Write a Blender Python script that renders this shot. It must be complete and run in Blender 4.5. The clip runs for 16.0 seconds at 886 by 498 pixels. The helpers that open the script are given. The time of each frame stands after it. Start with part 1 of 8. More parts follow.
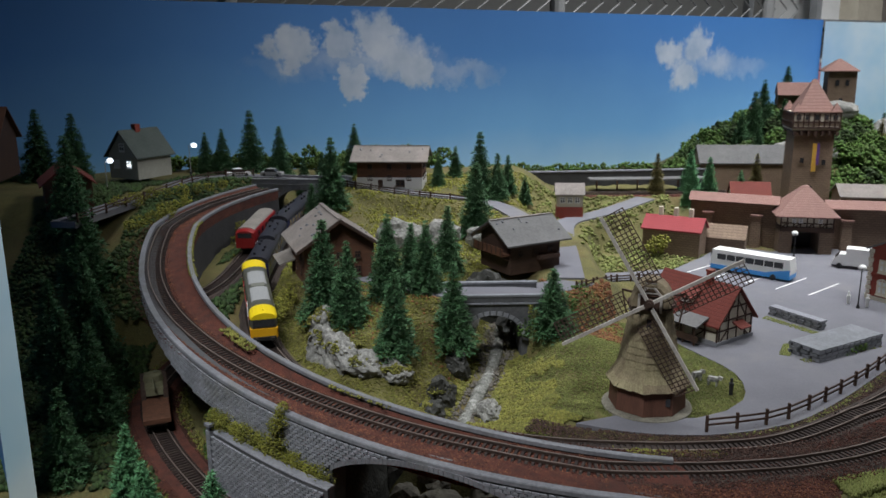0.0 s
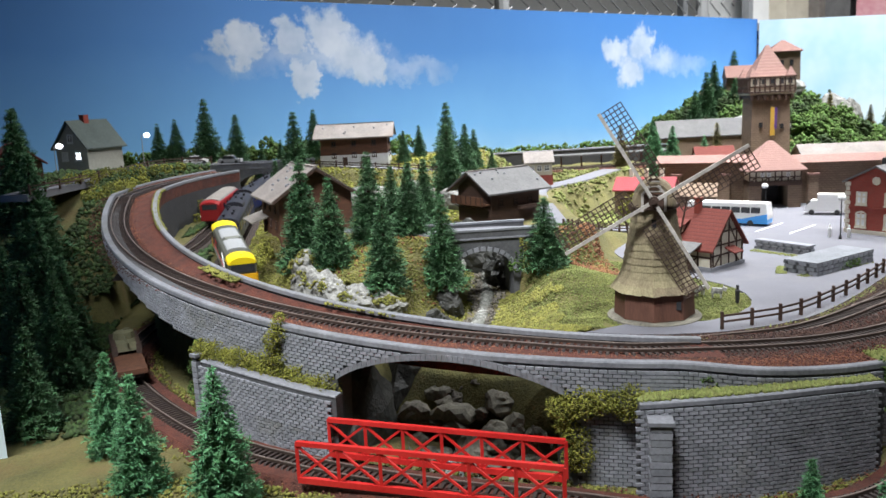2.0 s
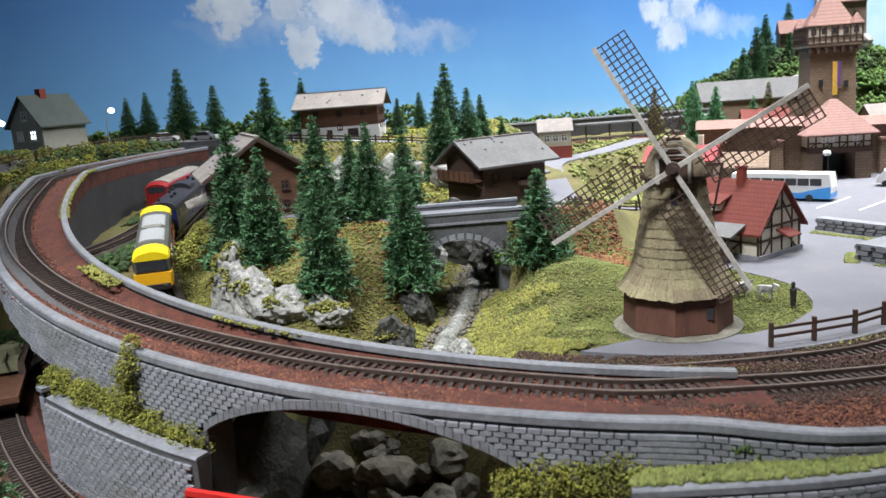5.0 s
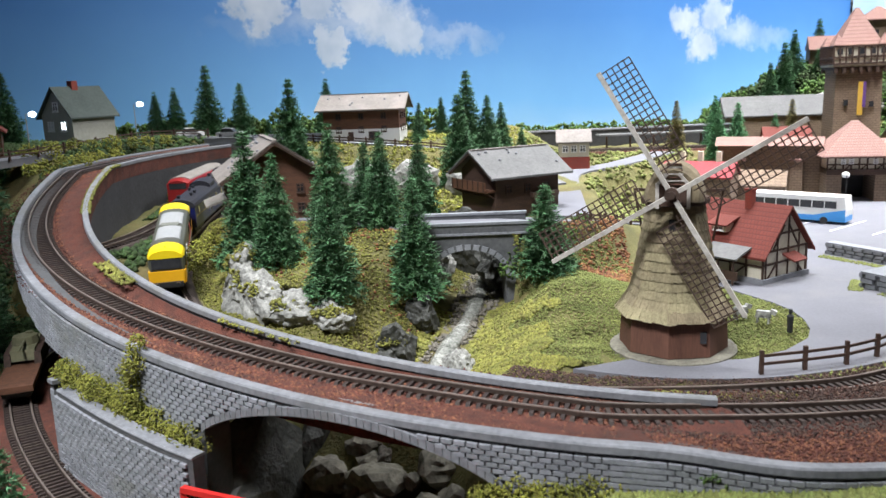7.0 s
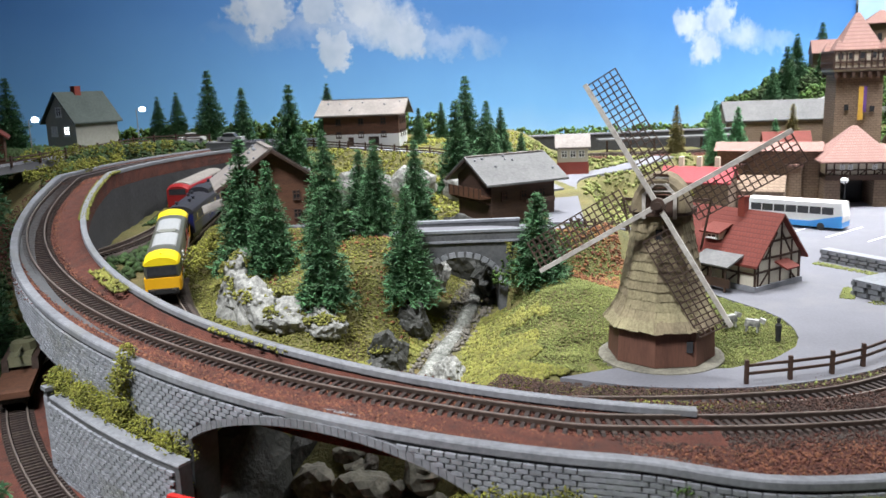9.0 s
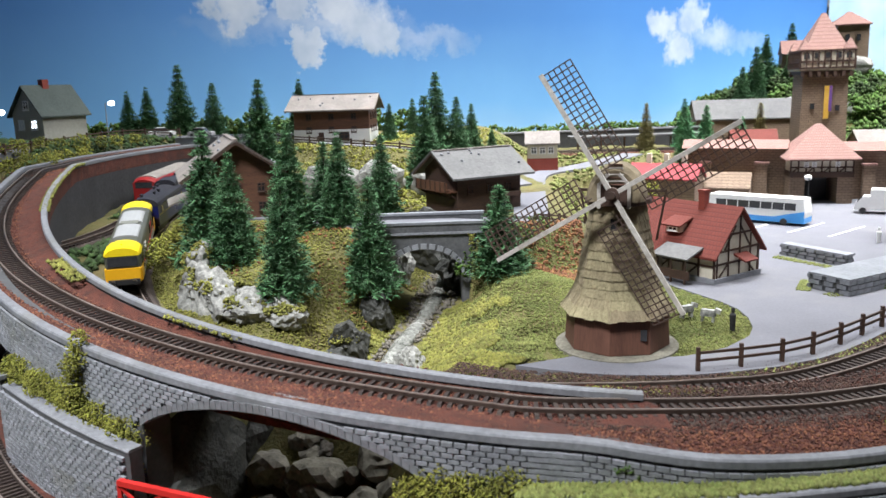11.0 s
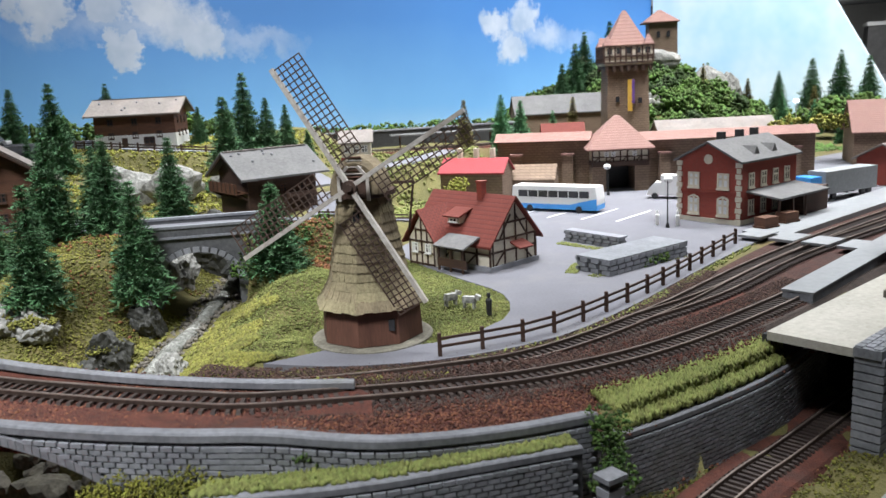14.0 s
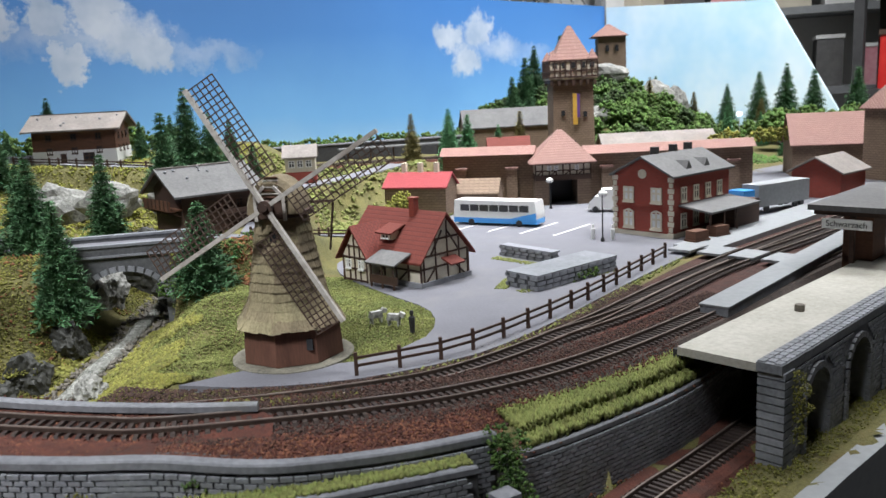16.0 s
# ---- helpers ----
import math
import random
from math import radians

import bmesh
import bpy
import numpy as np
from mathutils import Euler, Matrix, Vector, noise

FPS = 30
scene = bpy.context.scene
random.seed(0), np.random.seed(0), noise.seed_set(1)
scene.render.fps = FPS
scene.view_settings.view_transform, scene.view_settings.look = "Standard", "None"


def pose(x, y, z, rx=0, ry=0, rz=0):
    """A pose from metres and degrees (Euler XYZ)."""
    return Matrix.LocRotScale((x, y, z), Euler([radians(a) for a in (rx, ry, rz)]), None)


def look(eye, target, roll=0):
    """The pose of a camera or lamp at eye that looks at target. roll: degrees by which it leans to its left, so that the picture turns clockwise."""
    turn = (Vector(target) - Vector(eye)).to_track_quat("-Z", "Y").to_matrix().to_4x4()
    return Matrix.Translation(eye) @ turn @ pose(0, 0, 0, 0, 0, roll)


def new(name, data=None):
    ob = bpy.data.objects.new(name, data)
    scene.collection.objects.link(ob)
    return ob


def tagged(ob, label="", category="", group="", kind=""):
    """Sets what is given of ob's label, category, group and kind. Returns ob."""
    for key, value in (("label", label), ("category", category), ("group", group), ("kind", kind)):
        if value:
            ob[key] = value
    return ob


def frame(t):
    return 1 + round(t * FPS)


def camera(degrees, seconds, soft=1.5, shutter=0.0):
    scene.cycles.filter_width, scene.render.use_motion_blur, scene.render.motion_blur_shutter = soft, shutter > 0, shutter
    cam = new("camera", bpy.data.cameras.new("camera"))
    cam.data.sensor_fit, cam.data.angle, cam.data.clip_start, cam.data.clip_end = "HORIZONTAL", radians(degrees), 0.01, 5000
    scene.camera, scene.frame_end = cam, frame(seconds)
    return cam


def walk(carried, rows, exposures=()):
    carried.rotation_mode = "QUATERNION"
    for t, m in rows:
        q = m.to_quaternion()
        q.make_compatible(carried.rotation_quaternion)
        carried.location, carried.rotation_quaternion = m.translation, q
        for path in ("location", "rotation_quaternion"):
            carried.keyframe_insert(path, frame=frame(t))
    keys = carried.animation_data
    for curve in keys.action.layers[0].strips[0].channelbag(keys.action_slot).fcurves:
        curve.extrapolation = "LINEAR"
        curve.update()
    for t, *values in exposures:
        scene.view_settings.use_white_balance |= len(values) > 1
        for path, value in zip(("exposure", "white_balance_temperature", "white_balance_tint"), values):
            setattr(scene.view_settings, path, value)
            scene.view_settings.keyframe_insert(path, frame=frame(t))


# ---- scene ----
cam = camera(57.0, 16.0)
cam.data.dof.use_dof, cam.data.dof.focus_distance, cam.data.dof.aperture_fstop = True, 0.42, 34.0
PATH = [
    (0, (0.05, 0.055, 0.21), (0.039, 2.0, -0.254), -0.4),
    (0.5, (0.036, 0.048, 0.168), (0.059, 2.011, -0.215), -1.3),
    (1, (0.026, 0.052, 0.149), (0.079, 2.015, -0.229), -2.0),
    (1.5, (0.024, 0.057, 0.138), (0.13, 2.021, -0.225), -1.9),
    (2, (0.019, 0.064, 0.131), (0.147, 2.028, -0.228), -2.8),
    (2.5, (0.022, 0.08, 0.13), (0.138, 2.05, -0.196), -2.9),
    (3, (0.03, 0.105, 0.124), (0.121, 2.074, -0.217), -3.0),
    (3.5, (0.032, 0.132, 0.118), (0.094, 2.099, -0.237), -3.1),
    (4, (0.043, 0.158, 0.112), (0.078, 2.12, -0.278), -3.4),
    (4.5, (0.06, 0.18, 0.11), (0.079, 2.141, -0.282), -4.2),
    (4.7, (0.066, 0.181, 0.11), (0.079, 2.141, -0.287), -4.3),
    (6.8, (0.081, 0.176, 0.117), (0.02, 2.137, -0.271), -2.7),
    (7, (0.082, 0.174, 0.118), (0.024, 2.133, -0.281), -2.2),
    (7.5, (0.086, 0.174, 0.119), (0.019, 2.131, -0.287), -2.1),
    (8, (0.09, 0.174, 0.121), (0.015, 2.132, -0.28), -2.4),
    (8.5, (0.09, 0.173, 0.122), (0.01, 2.132, -0.275), -2.3),
    (11, (0.1, 0.169, 0.117), (0.071, 2.129, -0.279), -1.8),
    (11.5, (0.106, 0.168, 0.115), (0.109, 2.128, -0.281), -2.1),
    (12, (0.117, 0.166, 0.113), (0.182, 2.125, -0.285), -2.1),
    (12.5, (0.125, 0.168, 0.111), (0.262, 2.122, -0.29), -2.2),
    (13, (0.138, 0.167, 0.112), (0.333, 2.115, -0.297), -2.4),
    (13.5, (0.148, 0.168, 0.109), (0.392, 2.112, -0.291), -2.6),
    (14, (0.156, 0.165, 0.111), (0.423, 2.106, -0.29), -3.0),
    (14.5, (0.164, 0.164, 0.113), (0.466, 2.1, -0.286), -3.1),
    (15, (0.171, 0.162, 0.114), (0.497, 2.098, -0.272), -3.2),
    (15.5, (0.174, 0.162, 0.113), (0.515, 2.096, -0.267), -3.0),
    (16, (0.177, 0.16, 0.114), (0.524, 2.092, -0.267), -3.0),
]
walk(cam, [(t, look(eye, target, roll)) for t, eye, target, roll in PATH],
     [(0, -1.35), (0.5, -0.8), (1, -0.4), (1.5, -0.2), (2.5, -0.12), (4.7, -0.15), (7, -0.02), (12, -0.05), (14, -0.26), (16, -0.42)])
# ---- light ----
U = 0.01  # the layout is laid out in centimetres


def lamp(name, kind, m, energy, colour=(1, 1, 1), size=1.0, size_y=None):
    data = bpy.data.lights.new(name, kind)
    data.energy, data.color = energy, colour
    if kind == "AREA":
        data.shape, data.size, data.size_y = "RECTANGLE", size, size_y or size
    ob = new(name, data)
    ob.matrix_world = m
    return ob


world = bpy.data.worlds.new("room_air")
scene.world = world
world.use_nodes = True
world.node_tree.nodes["Background"].inputs["Color"].default_value = (0.9, 0.95, 1.0, 1)
world.node_tree.nodes["Background"].inputs["Strength"].default_value = 0.04
# three unseen area lamps, added and narrowed to share brightness over the layout
front = lamp("tube_light", "AREA", look((-0.24, 0.06, 0.95), (-0.03, 0.5, 0)), 2.3, (0.945, 0.97, 1.0), 0.4, 0.2)
front.data.spread = radians(46)
mid = lamp("tube_light_mid", "AREA", look((0.24, 0.84, 1.15), (0.28, 0.94, 0)), 6.4, (0.945, 0.97, 1.0), 0.6, 0.2)
mid.data.spread = radians(58)
back = lamp("tube_light_back", "AREA", look((0.98, 1.05, 1.2), (0.84, 1.5, 0.1)), 31.0, (0.955, 0.975, 1.0), 0.25, 1.0)
back.data.spread = radians(125)

# ---- materials ----
MATS = {}


def nodes_of(name, rough, metal):
    m = bpy.data.materials.new(name)
    m.use_nodes = True
    nt = m.node_tree
    b = nt.nodes["Principled BSDF"]
    b.inputs["Roughness"].default_value = rough
    b.inputs["Metallic"].default_value = metal
    return m, nt, b


def link(nt, a, b):
    nt.links.new(a, b)


def math_node(nt, op, a, b=None, clamp=False):
    n = nt.nodes.new("ShaderNodeMath")
    n.operation, n.use_clamp = op, clamp
    for i, v in enumerate((a, b)):
        if v is None:
            continue
        if isinstance(v, (int, float)):
            n.inputs[i].default_value = v
        else:
            link(nt, v, n.inputs[i])
    return n.outputs[0]


def mix_node(nt, fac, a, b, mode="MIX"):
    n = nt.nodes.new("ShaderNodeMix")
    n.data_type, n.blend_type = "RGBA", mode
    for i, v in ((0, fac), (6, a), (7, b)):
        if isinstance(v, (int, float)):
            n.inputs[i].default_value = v
        elif isinstance(v, tuple):
            n.inputs[i].default_value = (*v, 1)
        else:
            link(nt, v, n.inputs[i])
    return n.outputs[2]


def noise_node(nt, co, scale, detail=4, rough=0.6):
    n = nt.nodes.new("ShaderNodeTexNoise")
    n.inputs["Scale"].default_value, n.inputs["Detail"].default_value, n.inputs["Roughness"].default_value = scale, detail, rough
    link(nt, co, n.inputs["Vector"])
    return n.outputs["Fac"]


def ramp_node(nt, fac, stops):
    n = nt.nodes.new("ShaderNodeValToRGB")
    el = n.color_ramp.elements
    while len(el) < len(stops):
        el.new(0.5)
    for e, (p, c) in zip(el, stops):
        e.position, e.color = p, (*c, 1)
    link(nt, fac, n.inputs[0])
    return n.outputs[0]


def mat(name, c1, c2, rough=0.8, metal=0.0, scale=8.0, fine=40.0, bump=0.3, height=0.02, island=0.0, obj=0.0, stretch=(1, 1, 1), dirt=None, spec=0.5):
    """Two colours mixed by a coarse and a fine noise (scales per cm), with relief of about `height` cm."""
    if name in MATS:
        return MATS[name]
    m, nt, b = nodes_of(name, rough, metal)
    b.inputs["Specular IOR Level"].default_value = spec
    tc = nt.nodes.new("ShaderNodeTexCoord")
    mp = nt.nodes.new("ShaderNodeMapping")
    mp.inputs["Scale"].default_value = [100 * s for s in stretch]
    link(nt, tc.outputs["Object"], mp.inputs["Vector"])
    co = mp.outputs[0]
    n1, n2 = noise_node(nt, co, scale / 8), noise_node(nt, co, fine / 8, 3)
    f = math_node(nt, "ADD", math_node(nt, "MULTIPLY", n1, 0.55), math_node(nt, "MULTIPLY", n2, 0.45))
    col = ramp_node(nt, f, [(0.32, c1), (0.68, c2)])
    if dirt:
        d = ramp_node(nt, noise_node(nt, co, scale / 20, 5, 0.7), [(0.52, (0, 0, 0)), (0.7, (1, 1, 1))])
        col = mix_node(nt, math_node(nt, "MULTIPLY", d, 0.7), col, dirt)
    if island or obj:
        g = nt.nodes.new("ShaderNodeNewGeometry").outputs["Random Per Island"] if island else nt.nodes.new("ShaderNodeObjectInfo").outputs["Random"]
        k = island or obj
        v = math_node(nt, "ADD", math_node(nt, "MULTIPLY", g, 2 * k), 1 - k)
        hs = nt.nodes.new("ShaderNodeHueSaturation")
        link(nt, v, hs.inputs["Value"])
        link(nt, math_node(nt, "ADD", math_node(nt, "MULTIPLY", g, 0.03), 0.485), hs.inputs["Hue"])
        link(nt, col, hs.inputs["Color"])
        col = hs.outputs[0]
    link(nt, col, b.inputs["Base Color"])
    rr = nt.nodes.new("ShaderNodeMapRange")
    rr.inputs[3].default_value, rr.inputs[4].default_value = max(0.05, rough - 0.12), min(1, rough + 0.12)
    link(nt, n1, rr.inputs[0])
    link(nt, rr.outputs[0], b.inputs["Roughness"])
    if bump:
        bp = nt.nodes.new("ShaderNodeBump")
        bp.inputs["Strength"].default_value, bp.inputs["Distance"].default_value = bump, height * U
        link(nt, n2, bp.inputs["Height"])
        link(nt, bp.outputs[0], b.inputs["Normal"])
    MATS[name] = m
    return m


def tiles(name, c1, c2, mortar, w, h, rough=0.85, axis="xz", depth=0.02, gap=0.03, squash=0.5):
    """Courses of small pieces for surfaces that stay far off. Sizes in cm."""
    if name in MATS:
        return MATS[name]
    m, nt, b = nodes_of(name, rough, 0)
    tc = nt.nodes.new("ShaderNodeTexCoord")
    sep = nt.nodes.new("ShaderNodeSeparateXYZ")
    link(nt, tc.outputs["Object"], sep.inputs[0])
    com = nt.nodes.new("ShaderNodeCombineXYZ")
    if axis == "wall":
        link(nt, math_node(nt, "ADD", sep.outputs[0], sep.outputs[1]), com.inputs[0])
        link(nt, sep.outputs[2], com.inputs[1])
    else:
        link(nt, sep.outputs["XYZ".index(axis[0].upper())], com.inputs[0])
        link(nt, sep.outputs["XYZ".index(axis[1].upper())], com.inputs[1])
    mp = nt.nodes.new("ShaderNodeMapping")
    mp.inputs["Scale"].default_value = (100, 100, 100)
    link(nt, com.outputs[0], mp.inputs["Vector"])
    br = nt.nodes.new("ShaderNodeTexBrick")
    br.offset = squash
    for k, v in (("Color1", c1), ("Color2", c2), ("Mortar", mortar)):
        br.inputs[k].default_value = (*v, 1)
    for k, v in (("Scale", 1.0), ("Mortar Size", gap), ("Brick Width", w), ("Row Height", h), ("Mortar Smooth", 0.3)):
        br.inputs[k].default_value = v
    link(nt, mp.outputs[0], br.inputs["Vector"])
    n1 = noise_node(nt, tc.outputs["Object"], 90, 5)
    col = mix_node(nt, math_node(nt, "MULTIPLY", n1, 0.8), br.outputs["Color"], tuple(0.55 * v for v in c1))
    link(nt, col, b.inputs["Base Color"])
    bp = nt.nodes.new("ShaderNodeBump")
    bp.inputs["Strength"].default_value, bp.inputs["Distance"].default_value, bp.invert = 0.6, depth * U, True
    link(nt, br.outputs["Fac"], bp.inputs["Height"])
    link(nt, bp.outputs[0], b.inputs["Normal"])
    MATS[name] = m
    return m


M_STONE = mat("grey_moulded_stone", (0.14, 0.145, 0.163), (0.27, 0.28, 0.305), 0.75, 0, 6, 50, 0.4, 0.02, obj=0.16)
M_STONE_J = mat("grey_stone_wall", (0.14, 0.145, 0.163), (0.265, 0.275, 0.3), 0.78, 0, 6, 50, 0.5, 0.02, island=0.14, dirt=(0.15, 0.15, 0.13))
M_MORTAR = mat("dark_joint", (0.045, 0.047, 0.05), (0.09, 0.09, 0.095), 0.9, 0, 8, 50, 0.3, 0.02)
M_COPING = mat("pale_grey_coping", (0.11, 0.114, 0.128), (0.23, 0.235, 0.255), 0.7, 0, 5, 40, 0.4, 0.02, dirt=(0.14, 0.14, 0.13))
# near-black grey; on the cutting wall this colour stands in for shadow
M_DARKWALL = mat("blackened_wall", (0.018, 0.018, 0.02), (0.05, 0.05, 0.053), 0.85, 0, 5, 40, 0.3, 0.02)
M_BALLAST = mat("red_brown_ballast", (0.028, 0.008, 0.005), (0.14, 0.04, 0.024), 0.95, 0, 12, 110, 1.0, 0.08, dirt=(0.04, 0.018, 0.013))
M_GRIT = mat("ballast_grain", (0.045, 0.014, 0.009), (0.19, 0.068, 0.04), 0.95, 0, 12, 60, 0.2, 0.01, island=0.6)
M_GRITDARK = mat("dark_ballast_grain", (0.018, 0.01, 0.008), (0.09, 0.045, 0.034), 0.95, 0, 12, 60, 0.2, 0.01, island=0.6)
M_YARD = mat("dark_yard_ballast", (0.018, 0.008, 0.006), (0.09, 0.036, 0.027), 0.95, 0, 12, 110, 1.0, 0.08, dirt=(0.02, 0.013, 0.011))
M_DARKBALLAST = mat("dark_soot_ballast", (0.02, 0.016, 0.014), (0.085, 0.06, 0.05), 0.95, 0, 12, 110, 1.0, 0.05)
M_SLEEPER = mat("brown_black_sleeper", (0.014, 0.009, 0.008), (0.05, 0.033, 0.027), 0.75, 0, 10, 60, 0.4, 0.01, obj=0.25)
M_RAIL = mat("brown_rail_side", (0.04, 0.03, 0.026), (0.11, 0.08, 0.065), 0.45, 0.6, 10, 60, 0.2, 0.01)
M_RAILTOP = mat("worn_rail_head", (0.24, 0.19, 0.165), (0.44, 0.37, 0.33), 0.4, 0.7, 6, 60, 0.1, 0.005)
M_EARTH = mat("ground_scatter", (0.055, 0.056, 0.017), (0.16, 0.14, 0.045), 0.95, 0, 3, 60, 1.0, 0.08, dirt=(0.12, 0.075, 0.03))
M_PLAZA = mat("grey_paved_ground", (0.11, 0.11, 0.128), (0.165, 0.165, 0.187), 0.8, 0, 2.5, 60, 0.25, 0.01, dirt=(0.18, 0.175, 0.18))
M_ROCK = mat("pale_plaster_rock", (0.07, 0.07, 0.066), (0.4, 0.395, 0.365), 0.85, 0, 5, 40, 0.8, 0.08, dirt=(0.06, 0.065, 0.06))
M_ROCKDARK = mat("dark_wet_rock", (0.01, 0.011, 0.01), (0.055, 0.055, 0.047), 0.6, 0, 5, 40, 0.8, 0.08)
M_BOULDER = mat("buff_boulder", (0.06, 0.055, 0.045), (0.22, 0.2, 0.16), 0.85, 0, 7, 50, 0.6, 0.04, obj=0.25)
M_WATER = mat("foaming_water", (0.05, 0.055, 0.045), (0.38, 0.38, 0.35), 0.25, 0, 14, 60, 1.0, 0.12, dirt=(0.05, 0.055, 0.045))
M_TURF = mat("olive_turf_fibre", (0.072, 0.078, 0.013), (0.215, 0.2, 0.042), 0.95, 0, 4, 40, 0.3, 0.02, island=0.35)
M_LIME = mat("lime_meadow_fibre", (0.075, 0.095, 0.02), (0.2, 0.21, 0.06), 0.95, 0, 4, 40, 0.3, 0.02, island=0.35)
M_RUST = mat("rust_scatter", (0.1, 0.03, 0.012), (0.22, 0.1, 0.04), 0.95, 0, 4, 40, 0.3, 0.02, island=0.35)
M_BUSH = mat("green_foam_bush", (0.025, 0.06, 0.012), (0.1, 0.17, 0.03), 0.95, 0, 5, 40, 0.3, 0.02, island=0.4)
M_DARKBUSH = mat("dark_foam_bush", (0.012, 0.03, 0.008), (0.05, 0.085, 0.02), 0.95, 0, 5, 40, 0.3, 0.02, island=0.4)
M_OLIVEBUSH = mat("olive_foam_bush", (0.085, 0.092, 0.012), (0.29, 0.28, 0.045), 0.95, 0, 5, 40, 0.3, 0.02, island=0.4)
M_NEEDLE = mat("fir_needles", (0.016, 0.066, 0.023), (0.09, 0.205, 0.08), 0.7, 0, 5, 40, 0.2, 0.01, island=0.55)
M_NEEDLE2 = mat("bright_fir_needles", (0.035, 0.13, 0.05), (0.12, 0.31, 0.13), 0.7, 0, 5, 40, 0.2, 0.01, island=0.5)
M_NEEDLE3 = mat("yellow_larch_needles", (0.1, 0.09, 0.025), (0.24, 0.2, 0.07), 0.8, 0, 5, 40, 0.2, 0.01, island=0.5)
M_BARK = mat("bark", (0.03, 0.02, 0.012), (0.09, 0.06, 0.035), 0.9, 0, 8, 40, 0.6, 0.03, stretch=(1, 1, 0.3))
M_WOOD = mat("red_brown_timber", (0.06, 0.024, 0.013), (0.16, 0.07, 0.038), 0.75, 0, 4, 40, 0.4, 0.02, stretch=(1, 1, 6))
M_WOODDARK = mat("dark_timber", (0.028, 0.014, 0.01), (0.085, 0.045, 0.03), 0.75, 0, 4, 40, 0.4, 0.02, stretch=(1, 1, 6))
M_WOODPALE = mat("weathered_white_wood", (0.3, 0.27, 0.24), (0.6, 0.57, 0.53), 0.7, 0, 5, 40, 0.4, 0.02, dirt=(0.2, 0.15, 0.12))
M_SLATE = mat("grey_weathered_roof", (0.07, 0.069, 0.07), (0.15, 0.147, 0.146), 0.8, 0, 4, 40, 0.4, 0.02, island=0.12)
M_PALEROOF = mat("pale_weathered_roof", (0.125, 0.11, 0.098), (0.27, 0.24, 0.22), 0.8, 0, 4, 40, 0.4, 0.02, island=0.14, dirt=(0.22, 0.17, 0.14))
M_REDROOF = tiles("red_roof_tiles", (0.2, 0.04, 0.027), (0.165, 0.032, 0.022), (0.12, 0.024, 0.017), 0.22, 0.2, axis="xy", depth=0.02)
M_PINKROOF = tiles("rose_roof_tiles", (0.37, 0.22, 0.185), (0.31, 0.175, 0.145), (0.2, 0.09, 0.08), 0.2, 0.2, axis="xy", depth=0.02)
M_CRIMSON = tiles("crimson_roof", (0.4, 0.06, 0.07), (0.32, 0.05, 0.06), (0.2, 0.03, 0.03), 0.3, 0.22, axis="xy", depth=0.02)
M_TOWNWALL = tiles("brown_stone_blocks", (0.3, 0.21, 0.145), (0.23, 0.155, 0.11), (0.1, 0.07, 0.05), 0.5, 0.25, axis="wall", depth=0.03)
M_BRICKRED = tiles("red_brick", (0.36, 0.06, 0.04), (0.28, 0.045, 0.03), (0.22, 0.09, 0.07), 0.25, 0.09, axis="wall", depth=0.01, gap=0.012)
M_CREAM = mat("cream_render", (0.5, 0.45, 0.36), (0.66, 0.61, 0.5), 0.85, 0, 3, 40, 0.2, 0.01)
M_WHITE = mat("white_paint", (0.72, 0.72, 0.71), (0.82, 0.82, 0.8), 0.6, 0, 3, 40, 0.15, 0.01)
M_GLASSDARK = mat("dark_window", (0.02, 0.022, 0.025), (0.05, 0.05, 0.055), 0.15, 0, 4, 30, 0.0)
M_GLASSPALE = mat("pale_curtained_window", (0.55, 0.57, 0.58), (0.75, 0.77, 0.78), 0.25, 0, 4, 30, 0.0)
M_THATCH = mat("grey_brown_shingle", (0.13, 0.105, 0.062), (0.34, 0.285, 0.175), 0.9, 0, 5, 50, 0.7, 0.03, stretch=(1.6, 1.6, 1.2), obj=0.2)
M_MILLBASE = mat("red_brown_boards", (0.07, 0.028, 0.018), (0.15, 0.065, 0.042), 0.75, 0, 4, 40, 0.4, 0.02, stretch=(3, 3, 0.4))
M_IRON = mat("dark_brown_lattice", (0.03, 0.018, 0.013), (0.09, 0.055, 0.042), 0.6, 0, 8, 40, 0.2, 0.01)
M_RED = mat("red_painted_steel", (0.42, 0.012, 0.012), (0.58, 0.03, 0.025), 0.45, 0, 4, 40, 0.1, 0.01)
M_BLACK = mat("black_plastic", (0.012, 0.012, 0.013), (0.03, 0.03, 0.032), 0.5, 0, 5, 40, 0.1, 0.01)


# ---- shapes (all in cm) ----
def box(bm, c, s, rz=0.0, rx=0.0, ry=0.0, taper=1.0):
    m = Matrix.Translation(c) @ Euler((radians(rx), radians(ry), radians(rz))).to_matrix().to_4x4() @ Matrix.Diagonal((*s, 1))
    vs = [bm.verts.new(m @ Vector((x * (taper if z > 0 else 1), y * (taper if z > 0 else 1), z))) for x in (-0.5, 0.5) for y in (-0.5, 0.5) for z in (-0.5, 0.5)]
    for f in ((0, 1, 3, 2), (4, 6, 7, 5), (0, 4, 5, 1), (2, 3, 7, 6), (0, 2, 6, 4), (1, 5, 7, 3)):
        bm.faces.new([vs[i] for i in f])
    return bm


